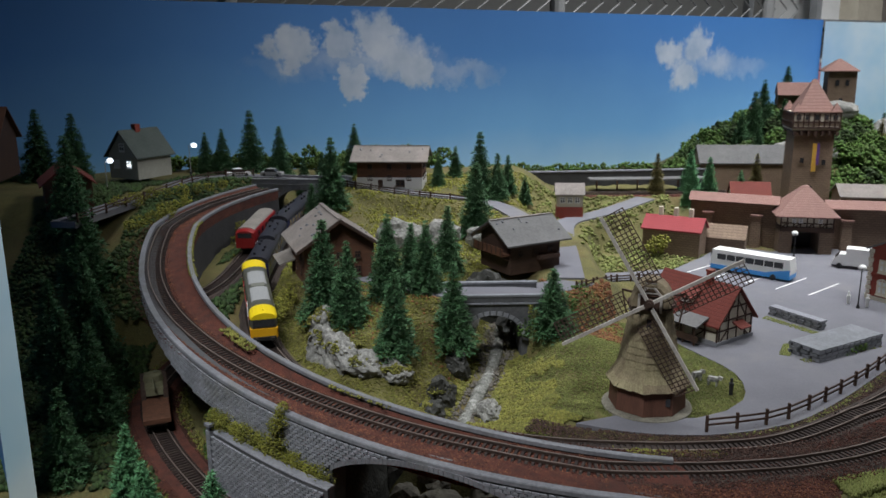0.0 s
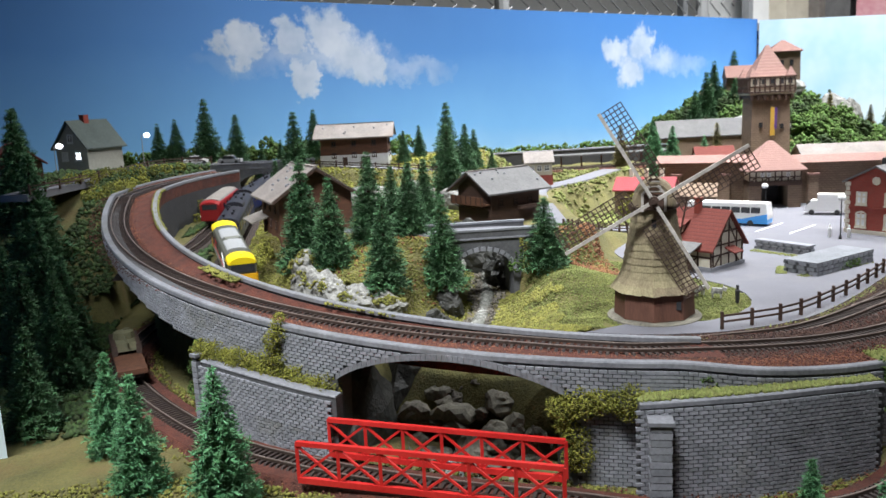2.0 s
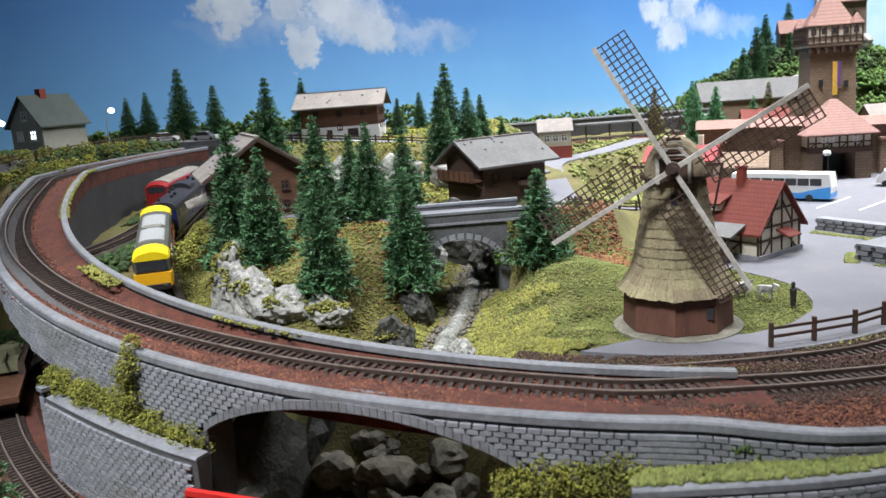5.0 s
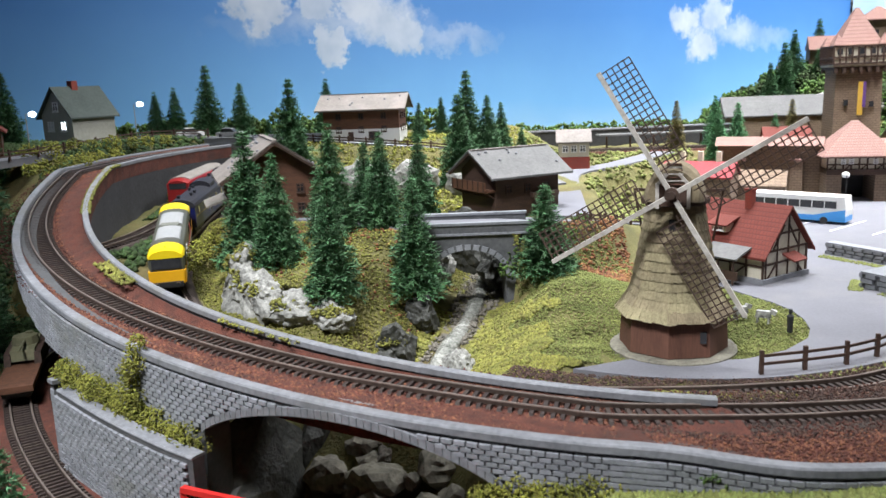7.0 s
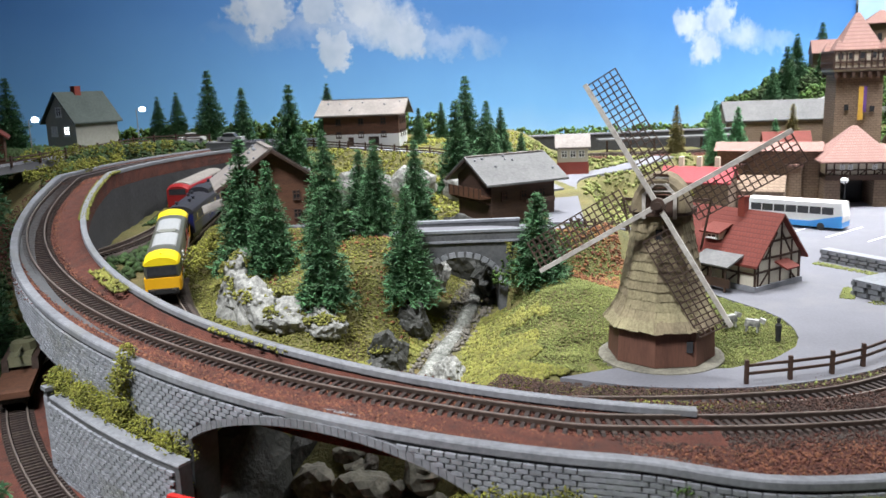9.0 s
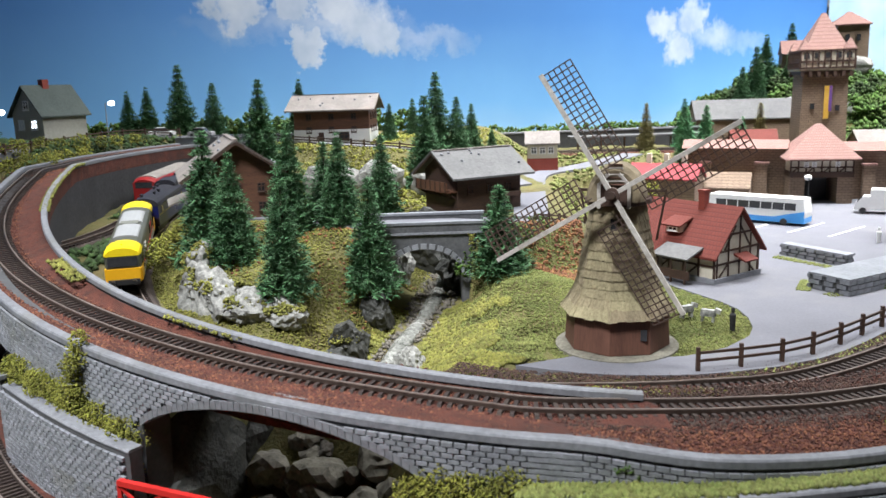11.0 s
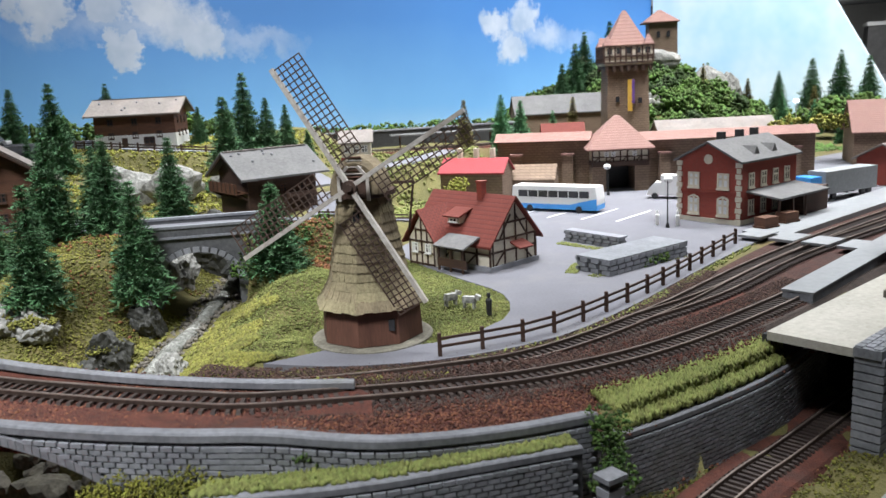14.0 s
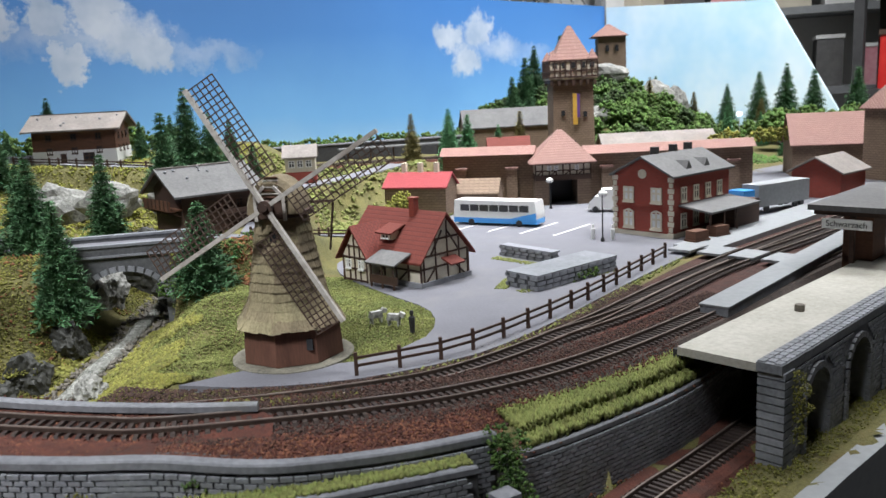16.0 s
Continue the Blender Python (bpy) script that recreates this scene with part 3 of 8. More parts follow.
# ---- walls and viaduct ----
def down_wall(name, line, thick, foot, material, label, head=0.35, over=0.12, out=1):
    """A retaining wall along a line, down to the height foot, with a coping. out: on which hand its face looks."""
    w = thing(name, 0, 0, 0, 0, label, "wall", kind="structure")
    bm = B()
    pts = [Vector(p) for p in line]
    rows = []
    for i, p in enumerate(pts):
        d = pts[min(i + 1, len(pts) - 1)] - pts[max(i - 1, 0)]
        r = Vector((d.y, -d.x, 0)).normalized() * out
        f = foot(p.x, p.y) if callable(foot) else foot
        rows.append([bm.verts.new((p.x + r.x * u, p.y + r.y * u, z)) for u, z in ((0, f), (0, p.z - head), (-thick, p.z - head), (-thick, f))])
    for a, b in zip(rows, rows[1:]):
        for i in range(4):
            bm.faces.new((a[i], b[i], b[(i + 1) % 4], a[(i + 1) % 4]))
    bm.faces.new(rows[0])
    bm.faces.new(rows[-1][::-1])
    part("wall_body", bm, material, w)
    prof = [(out * over, -head), (out * over, -0.05), (out * (over - 0.05), 0), (-out * (thick + 0.02), 0), (-out * (thick + 0.07), -0.05), (-out * (thick + 0.07), -head)]
    part("coping", sweep(B(), pts, prof), M_COPING, w, "pale worn stone coping")
    return w


def arch_z(a, a0=-0.567, a1=-0.307, foot=0.45, crown=1.9):
    """Height of the big arch's soffit at angle a; None outside."""
    if not a0 < a < a1:
        return None
    k = (a - (a0 + a1) / 2) / ((a1 - a0) / 2)
    return foot + (crown - foot) * (1 - k * k) ** 0.8


def viaduct_foot(a):
    """The outer wall's foot: open below at the far end, down to the ground nearer."""
    if a > -0.80:
        return -5.4
    return wall_out(a).z - (2.35 - 1.5 * float(smooth01((-0.8 - a) / 0.4)))


def build_viaduct():
    w = thing("wall_viaduct", 0, 0, 0, 0, "curved grey stone viaduct carrying the upper line over an arch", "viaduct", kind="structure")
    # face and back of the outer wall in narrow upright strips, open under the arch
    A = [-1.72 + 0.0075 * i for i in range(204)]
    bm = B()
    last = None
    for a in A:
        p = wall_out(a)
        if a > -0.2:
            break
        d = Vector((math.sin(a), -math.cos(a), 0))
        s = arch_z(a)
        lo = s if s is not None else viaduct_foot(a)
        col = [bm.verts.new((p.x - d.x * t, p.y - d.y * t, z)) for t, z in ((0, lo), (0, p.z - 0.3), (1.1, p.z - 0.3), (1.1, lo))]
        if last:
            for i in range(4):
                bm.faces.new((last[i], col[i], col[(i + 1) % 4], last[(i + 1) % 4]))
        last = col
    tail = [q for q in OUTER_WALL if q.x > 13.4]
    for i, q in enumerate(tail):
        d = (tail[min(i + 1, len(tail) - 1)] - tail[max(i - 1, 0)])
        r = Vector((d.y, -d.x, 0)).normalized()
        col = [bm.verts.new((q.x - r.x * t, q.y - r.y * t, z)) for t, z in ((0, -5.4), (0, q.z - 0.3), (1.1, q.z - 0.3), (1.1, -5.4))]
        for k in range(4):
            bm.faces.new((last[k], col[k], col[(k + 1) % 4], last[(k + 1) % 4]))
        last = col
    bm.faces.new(last[::-1])
    part("wall_body", bm, M_MORTAR, w)
    prof = [(0.07, -0.26), (0.07, -0.06), (0.03, 0), (-0.3, 0), (-0.34, -0.06), (-0.34, -0.3)]
    part("coping", sweep(B(), OUTER_WALL, prof), M_COPING, w, "pale worn stone coping")
    # voussoir ring of the arch
    N = 44
    def ring(i):
        a = -0.5669 + 0.2598 * i / N
        p, d = wall_out(a), Vector((math.sin(a), -math.cos(a), 0))
        low = arch_z(min(max(a, -0.5668), -0.3072)) or 0.45
        return [(p.x + d.x * t, p.y + d.y * t, z) for t, z in ((0.1, low - 0.02), (0.1, low + 0.27), (-1.0, low + 0.27), (-1.0, low - 0.02))]
    for i in range(N):
        bm = B()
        e, f = ring(i + 0.04), ring(i + 0.96)
        e, f = [bm.verts.new(v) for v in e], [bm.verts.new(v) for v in f]
        for k in range(4):
            bm.faces.new((e[k], f[k], f[(k + 1) % 4], e[(k + 1) % 4]))
        bm.faces.new(e)
        bm.faces.new(f[::-1])
        part("voussoir", bm, M_COPING, w)
    # ballast bed between the two walls
    bm = B()
    rows = []
    for a in ARC + [-0.15, -0.1]:
        p, q, t = wall_in(a), wall_out(a), outer_track_at(a)
        if a > -0.2:
            q = min(OUTER_WALL, key=lambda v: abs(v.x - p.x))
        d = Vector((q.x - p.x, q.y - p.y, 0)).normalized()
        lay = [Vector((p.x, p.y, p.z - 0.3)), Vector((t.x - d.x * 0.9, t.y - d.y * 0.9, t.z - 0.05)), Vector((t.x + d.x * 0.9, t.y + d.y * 0.9, t.z - 0.05)), Vector((q.x, q.y, q.z - 0.12)) - d * 0.3]
        lay += [Vector((q.x, q.y, lay[-1].z - 0.9)) - d * 0.3, Vector((p.x, p.y, p.z - 1.2))]
        rows.append([bm.verts.new(v) for v in lay])
    for a, b in zip(rows, rows[1:]):
        for i in range(6):
            bm.faces.new((a[i], b[i], b[(i + 1) % 6], a[(i + 1) % 6]))
    part("ballast_bed", bm, M_BALLAST, w, "red-brown ballast shoulder")
    return w


VIADUCT = build_viaduct()


def right_bed():
    """Ballast from the inner line over the outer one to the wall, east of the viaduct."""
    def y_of(line, x):
        return min((p for p in line if p.y < 70), key=lambda p: abs(p.x - x))
    bm, last = B(), None
    for i in range(56):
        x = 12.4 + 0.42 * i
        t, n = y_of(OUTER_TRACK, x), y_of(INNER_TRACK, x)
        w = y_of(OUTER_WALL, x) if x < 23.2 else y_of(RIGHT_WALL, x)
        col = [bm.verts.new(v) for v in ((x, n.y - 0.9, n.z - 0.12), (x, t.y + 1.1, t.z - 0.07), (x, t.y - 1.1, t.z - 0.07), (x, w.y + 0.2, w.z - 0.14), (x, w.y + 0.2, w.z - 1.2))]
        if last:
            for k in range(4):
                bm.faces.new((last[k], last[k + 1], col[k + 1], col[k]))
        last = col
    return tagged(part("trackbed", bm, M_BALLAST), "red-brown ballast between the curving lines", "trackbed", kind="structure")


right_bed()
def cutting_foot(x, y):
    """The inner wall's foot; it only spans the gorge like a beam."""
    a = math.atan2(x - 19.6, -(y - 78.2))
    if -0.62 < a < -0.24:
        return wall_in(a).z - 1.3
    return -2.5 if y < 56 else 0.4


down_wall("wall_cutting", INNER_WALL, 0.22, cutting_foot, M_DARKWALL, "retaining wall of the cutting, darkened for its shadow, with pale coping", 0.25, 0.04, -1)
down_wall("wall_lower", RIGHT_WALL, 0.5, -3.8, M_MORTAR, "grey brick retaining wall along the lower line", 0.22, 0.05)
LEFT_WALL = spline([(-8.2, 47.6, 0.5), (-5.2, 44.9, 0.4), (-2.6, 43.0, 0.2), (-1.0, 42.0, 0.1)], 0.5)
down_wall("wall_lower", LEFT_WALL, 0.5, -3.8, M_MORTAR, "grey brick retaining wall left of the big arch", 0.1, 0.03)
down_wall("wall_lower", LEDGE_WALL, 0.9, -3.8, M_MORTAR, "grey brick retaining wall with a grassy ledge", 0.22, 0.05)


# ---- track ----
def ballast_strip(name, line, w, material, label, drop=0.55):
    return tagged(part(name, sweep(B(), line, [(-w / 2 - 0.5, -drop), (w / 2 + 0.5, -drop), (w / 2, -0.05), (-w / 2, -0.05)]), material), label, "trackbed", kind="structure")


def build_track(line, label, one_by_one):
    """Two rails of nine millimetre gauge on sleepers."""
    t = thing("railway_track", 0, 0, 0, 0, label, "track", "tracks")
    for s in (-1, 1):
        part("rail", sweep(B(), line, [(s * 0.45 - 0.055, 0.06), (s * 0.45 + 0.055, 0.06), (s * 0.45 + 0.035, 0.19), (s * 0.45 - 0.035, 0.19)]), M_RAIL, t)
        part("rail_head", sweep(B(), line, [(s * 0.45 - 0.04, 0.18), (s * 0.45 + 0.04, 0.18), (s * 0.45 + 0.034, 0.215), (s * 0.45 - 0.034, 0.215)]), M_RAILTOP, t, "bright worn rail head")
    me, rest, n = None, B(), 0
    spots, acc, want = [], 0.0, 0.1
    for p, q in zip(line, line[1:]):
        d = (q - p).length
        while want < acc + d:
            spots.append((p, p + (q - p) * ((want - acc) / d + 1e-4), q))
            want += 0.33
        acc += d
    for a, b, _ in spots:
        if (b - a).length < 1e-6:
            continue
        rz = math.degrees(math.atan2(b.y - a.y, b.x - a.x))
        if one_by_one(b) and n < 280:
            if me is None:
                ob = part("sleeper", box(B(), (0, 0, 0.0), (0.15, 1.56, 0.13), taper=0.9), M_SLEEPER, t)
                me = ob.data
            else:
                ob = new("sleeper", me)
                ob.parent = t
            ob.matrix_basis = at(b.x, b.y, b.z, rz)
            n += 1
        else:
            box(rest, (b.x, b.y, b.z), (0.15, 1.56, 0.13), rz)
    if rest.verts:
        tagged(part("sleeper", rest, M_SLEEPER, t), kind="stuff")
    else:
        rest.free()
    return t


ballast_strip("trackbed", [p for p in OUTER_TRACK if p.x > 13], 2.2, M_DARKBALLAST, "dark red-brown ballast bed")
ballast_strip("trackbed", INNER_TRACK, 2.0, M_DARKBALLAST, "dark oily ballast bed")
ballast_strip("trackbed", CUT_TRACK, 2.0, M_DARKBALLAST, "dark ballast bed in the cutting")
ballast_strip("trackbed", LOWER_TRACK, 2.6, M_BALLAST, "red-brown ballast bed of the lower line")
flat_patch("trackbed", bent([(16, 45.0), (17.5, 40.5), (22.6, 40.4), (25.6, 43.0), (29, 45.0), (33, 47.8), (44, 56.6), (60, 67)], 1.5) + [(84, 79), (84, 92)] + bent([(60, 76), (44, 64.4), (36, 57.6), (29.5, 51.8), (25, 48.6), (20, 47.3)], 1.5), 0.04, M_YARD, "red-brown station yard ballast")
build_track(OUTER_TRACK, "curved model railway line on the viaduct", lambda p: -16 < p.x < 34 and p.y < 62)
build_track(INNER_TRACK, "model railway line curving out of the cutting", lambda p: 12 < p.x < 36)
build_track(CUT_TRACK, "second line in the cutting", lambda p: False)
build_track(LOWER_TRACK, "lower model railway line below the viaduct", lambda p: -16 < p.x < 0 or p.x > 24)
YARD_A = spline([(28.2, 49.6, 0.22), (34, 53.0, 0.2), (42, 59.2, 0.2), (52, 65.4, 0.2), (75, 79.4, 0.2)], 0.4)
build_track(YARD_A, "siding that branches off in the station yard", lambda p: False)

# ---- windmill ----
def build_mill():
    w = thing("windmill", 17.1, 51.9, 0.1, -18.6, "shingled smock windmill with four lattice sails on a round plinth", "windmill")
    part("plinth", lathe(B(), [(2.7, -0.2), (2.7, 0.06), (2.55, 0.12), (0.5, 0.12)], 32), M_BOULDER, w, "low round brown plinth")
    part("base", lathe(B(), [(2.3, 0.15), (2.2, 2.1)], 8), M_MILLBASE, w, "octagonal red-brown boarded base")
    part("core", lathe(B(), [(1.8, 2.0), (1.4, 3.6), (1.0, 6.4)], 8), M_WOODDARK, w)
    # courses of shingles, each flaring over the one below
    prof = []
    for k in range(13):
        t = k / 12
        prof.append((1.15 + 0.86 * (1 - t) ** 1.1 + 0.44 * max(0.0, 1 - t / 0.28) ** 2, 1.72 + 4.78 * t))
    rnd = random.Random(5)
    for k in range(len(prof) - 1):
        (r0, z0), (r1, z1) = prof[k], prof[k + 1]
        for side in range(8):
            bm = B()
            am = math.pi / 4 * side + math.pi / 8
            half0, half1 = r0 * math.tan(math.pi / 8) * 0.924 * 1.06, r1 * math.tan(math.pi / 8) * 0.924 * 1.06
            n = 10
            for i in range(n):
                u0, u1 = -1 + 2 * i / n, -1 + 2 * (i + 1) / n - 0.006
                dz, dr = rnd.uniform(-0.035, 0.03), rnd.uniform(0.0, 0.03)
                pts = []
                for rr, hh, zz in ((r0 * 0.924 + 0.06 + dr, half0, z0 - 0.05 + dz), (r1 * 0.924 - 0.01, half1, z1 + 0.06)):
                    for u in (u0, u1):
                        pts.append((rr, u * hh, zz))
                vs = []
                for off in (0, -0.1):
                    for rr, t, zz in pts:
                        rr += off
                        vs.append(bm.verts.new((rr * math.cos(am) - t * math.sin(am), rr * math.sin(am) + t * math.cos(am), zz)))
                for f in ((0, 1, 3, 2), (4, 6, 7, 5), (0, 4, 5, 1), (2, 3, 7, 6), (0, 2, 6, 4), (1, 5, 7, 3)):
                    bm.faces.new([vs[j] for j in f])
            part("shingle_course", bm, M_THATCH, w)
    part("cap_ring", lathe(B(), [(1.3, 6.35), (1.42, 6.4), (1.42, 6.6), (1.3, 6.65)], 24), M_WOODDARK, w, "dark ring under the cap")
    bm = B()
    rows = []
    for y, k in ((-1.25, 0.86), (-0.9, 1.0), (0.3, 1.02), (1.2, 0.8), (1.7, 0.35)):
        rows.append([bm.verts.new((1.22 * math.cos(math.pi * i / 12) * k, y, 6.55 + 1.55 * math.sin(math.pi * i / 12) * k)) for i in range(13)])
    for a, b in zip(rows, rows[1:]):
        for i in range(12):
            bm.faces.new((a[i], a[i + 1], b[i + 1], b[i]))
    bm.faces.new(rows[0][::-1])
    bm.faces.new(rows[-1])
    part("cap", bm, M_THATCH, w, "domed shingled cap")
    for s in (-1, 1):
        bm = B()
        bar(bm, (s * 0.62, -1.36, 6.3), (s * 0.62, -1.36, 7.35), 0.14, 0.12)
        bar(bm, (s * 0.62, -1.36, 7.3), (s * 0.2, -1.36, 7.75), 0.12, 0.12)
        part("front_beam", bm, M_WOODPALE, w, "pale weathered beam")
    part("front_board", box(B(), (0, -1.3, 6.85), (1.3, 0.1, 0.95)), M_WOODDARK, w)
    for k in range(7):
        part("cap_slat", box(B(), (0, -1.42 + 0.07 * k, 7.3 + 0.13 * k), (0.95 - 0.06 * k, 0.16, 0.05), rx=-20), M_WOODPALE if k % 2 else M_WOOD, w)
    part("axle", rod(B(), (0, -1.2, 6.95), (0, -2.15, 6.95), 0.16, 10), M_IRON, w)
    part("hub", rod(B(), (0, -1.75, 6.95), (0, -2.05, 6.95), 0.3, 12), M_IRON, w, "dark hub")
    for k in range(4):
        ang = radians(31 + 90 * k)
        out, side = Vector((math.cos(ang), 0, math.sin(ang))), Vector((math.sin(ang), 0, -math.cos(ang)))
        o = Vector((0, -1.9, 6.95))
        sail = part("sail", bar(B(), o + out * 0.15, o + out * 5.7, 0.24, 0.18), M_WOODPALE, w, "sail with a whitened spar and dark lattice")
        bm = B()
        n = 17
        for i in range(n + 1):
            r = 1.05 + (5.6 - 1.05) * i / n
            bar(bm, o + out * r + side * 0.02 + Vector((0, -0.03, 0)), o + out * r + side * 1.32 + Vector((0, 0.1, 0)), 0.045, 0.05)
        for u in (0.28, 0.54, 0.8, 1.06, 1.32):
            bar(bm, o + out * (1.05 if u > 0.5 else 0.8) + side * u + Vector((0, 0.09 * u, 0)), o + out * 5.62 + side * u + Vector((0, 0.09 * u, 0)), 0.045, 0.05)
        part("lattice", bm, M_IRON, sail, "dark sail lattice")
    # tail frame
    for s in (-1, 1):
        bm = B()
        bar(bm, (s * 0.9, 0.9, 6.75), (s * 1.9, 1.6, 6.7), 0.12, 0.12)
        bar(bm, (s * 1.9, 1.6, 6.7), (s * 1.5, 1.9, 4.4), 0.07, 0.07)
        part("tail_strut", bm, M_WOODDARK, w)
    for x, z in ((0.0, 5.6), (-0.35, 1.1), (1.35, 1.0)):
        r = 1.36 if z > 3 else 2.02
        d = math.sqrt(max(0.1, (r * 0.96) ** 2 - x * x * 0.2)) if abs(x) < 1 else 1.72
        part("window", box(B(), (x, -d + 0.02, z), (0.26, 0.16, 0.48)), M_GLASSDARK, w, "small dark window")
    return w


build_mill()


# ---- conifers ----
def crown_mesh(seed, h, r, n_levels, material_name):
    rnd = random.Random(seed)
    V, F = [], []
    for lv in range(n_levels):
        t = (lv + rnd.random() * 0.6) / n_levels
        z = h * (0.07 + 0.93 * t)
        rad = r * (1 - t) ** 0.82 * rnd.uniform(0.82, 1.12) + 0.05
        nb = max(5, int(15 * (1 - t) + 5))
        a0 = rnd.random() * 6.28
        for b in range(nb):
            a = a0 + 6.283 * b / nb + rnd.uniform(-0.2, 0.2)
            L = rad * rnd.uniform(0.72, 1.12)
            ns = max(5, int(4 + 12 * L / r))
            for s in range(ns):
                u = (s + 0.6) / ns
                px, py, pz = L * u * math.cos(a), L * u * math.sin(a), z - 0.16 * L * u * u * 2 + rnd.uniform(-0.04, 0.05) * r
                q = 0.12 * r * (0.55 + 0.7 * rnd.random()) * (1.15 - 0.4 * t)
                for k in range(4):
                    d = Vector((math.cos(a) * 0.7 + rnd.uniform(-0.9, 0.9), math.sin(a) * 0.7 + rnd.uniform(-0.9, 0.9), rnd.uniform(-0.5, 0.75))).normalized()
                    w = d.cross(Vector((rnd.uniform(-1, 1), rnd.uniform(-1, 1), 1))).normalized() * q * 0.19
                    p = Vector((px, py, pz))
                    i = len(V)
                    V += [p - w, p + w, p + d * q * 1.55 + w * 0.3, p + d * q * 1.55 - w * 0.3]
                    F.append((i, i + 1, i + 2, i + 3))
    me = bpy.data.meshes.new("crown")
    me.from_pydata([v * U for v in V], [], F)
    me.materials.append(material_name)
    return me


def trunk_mesh(h):
    bm = rod(B(), (0, 0, -0.3), (0, 0, h * 0.92), 0.035 * h, 7, 0.006 * h)
    rnd = random.Random(3)
    for i in range(14):
        z = h * (0.1 + 0.055 * i)
        a = rnd.random() * 6.28
        l = 0.2 * h * (1 - z / h)
        rod(bm, (0, 0, z), (l * math.cos(a), l * math.sin(a), z - 0.1 * l), 0.006 * h, 4, 0.002 * h)
    return bm


PROTO = {}


def tree(x, y, h, kind="fir", z=None, label="dark green model fir tree", group="firs", wide=1.0):
    """h: its height in cm."""
    key = (kind, int(abs(x * 7 + y * 3)) % 3)
    if key not in PROTO:
        mt = {"fir": M_NEEDLE, "bright": M_NEEDLE2, "larch": M_NEEDLE3}[kind]
        PROTO[key] = (crown_mesh(key[1] * 11 + len(kind), 6.0, 1.55 if kind != "larch" else 1.3, 24, mt), None)
        ob = part("trunk", trunk_mesh(6.0), M_BARK)
        PROTO[key] = (PROTO[key][0], ob.data)
        bpy.data.objects.remove(ob)
    t = thing("fir_tree" if kind != "larch" else "larch_tree", x, y, (gz(x, y) if z is None else z) - 0.1, (x * 37 + y * 91) % 360, label, "tree", group)
    t.scale = (h / 6 * wide, h / 6 * wide, h / 6)
    for nm, me in (("trunk", PROTO[key][1]), ("crown", PROTO[key][0])):
        ob = new(nm, me)
        ob.parent = t
    return t


KNOLL = [(-4.0, 62.6, 7.7), (-2.0, 60.4, 6.0), (1.5, 56.6, 6.0), (0.6, 63.4, 6.3), (3.4, 64.0, 5.6), (5.4, 60.4, 6.4), (12.5, 61.2, 4.9), (2.2, 66.2, 5.0)]
for x, y, h in KNOLL:
    tree(x, y, h, label="dark green model fir on the mossy knoll", group="firs on the knoll", wide=1.4 if x > 10 else 1.0)
for x, y, h in [(5.0, 74.5, 6.0), (7.8, 84, 7.4), (8.6, 94, 7.4), (10.5, 94, 5.2), (-7.2, 91, 7.8), (-9.2, 90, 5.0), (6.0, 103, 4.0), (12, 99, 4.5), (14, 99, 3.4), (4.0, 97, 3.6)]:
    tree(x, y, h, label="dark green model fir behind the chalets", group="firs by the chalets")
for i, (x, h) in enumerate([(-24.4, 5.4), (-22.4, 5.8), (-19.0, 8.2), (-15.6, 6.3), (-12.8, 4.6), (-10.6, 5.0), (-6.5, 6.2), (-39.5, 8.0), (-43.5, 8.6), (-48, 8.0)]):
    tree(x, 108 + 0.45 * x * 0.3, h, label="dark fir in the row before the painted sky", group="firs along the backdrop")
for x, y, h in [(34.5, 103, 5.2), (37, 104.5, 5.8), (39.6, 101, 4.6), (35.4, 107, 6.4)]:
    tree(x, y, h, "bright", z=3.0, label="bright green fir behind the town wall", group="firs by the town wall")
tree(31, 106, 5.6, "larch", z=3.6, label="yellow-brown larch by the far line", group="larches")
tree(44, 108, 5.2, "larch", z=3.6, label="yellow-brown larch by the town wall", group="larches")
for x, y, h in [(-5.6, 38.6, 6.3), (-9.8, 41.2, 5.6), (-12.4, 45.8, 5.2), (16.4, 32.6, 3.4), (19.8, 32.4, 4.2)]:
    tree(x, y, h, "bright", label="bright green fir at the layout's front edge", group="firs at the front edge")
for x, y, h in [(-24, 68, 9), (-20.5, 62.5, 7.5), (-27, 75, 9.5), (-18.5, 56, 7.5), (-21.6, 58.5, 8), (-30, 80, 9), (-26, 66, 8), (-17.5, 49.0, 6)]:
    tree(x, y, h, label="dark fir on the shaded slope", group="firs on the shaded slope")
for x, y, h, z in [(48.5, 127, 6.5, 6.4), (51, 129, 7.5, 8), (53, 131, 8, 9), (55, 128, 6, 8.5), (50, 124, 5, 6), (60, 140, 7, 12), (72, 132, 5, 7), (100, 150, 9, 3), (104, 148, 10, 3), (108, 146, 9, 3), (112, 140, 10, 2), (95, 152, 7, 3), (117, 138, 8, 2)]:
    tree(x, y, h, z=z, label="dark fir on the castle hill", group="firs on the castle hill")


for x, y, h, kind in [(74, 124, 5.0, "larch"), (78, 122, 5.4, "bright"), (66, 121, 4.6, "larch"), (98, 146, 7.5, "larch"), (106, 150, 8.0, "larch"), (93, 138, 5.5, "bright"), (86, 120, 5.0, "bright")]:
    tree(x, y, h, kind, label="pale model tree among the hill's bushes", group="trees on the castle hill")


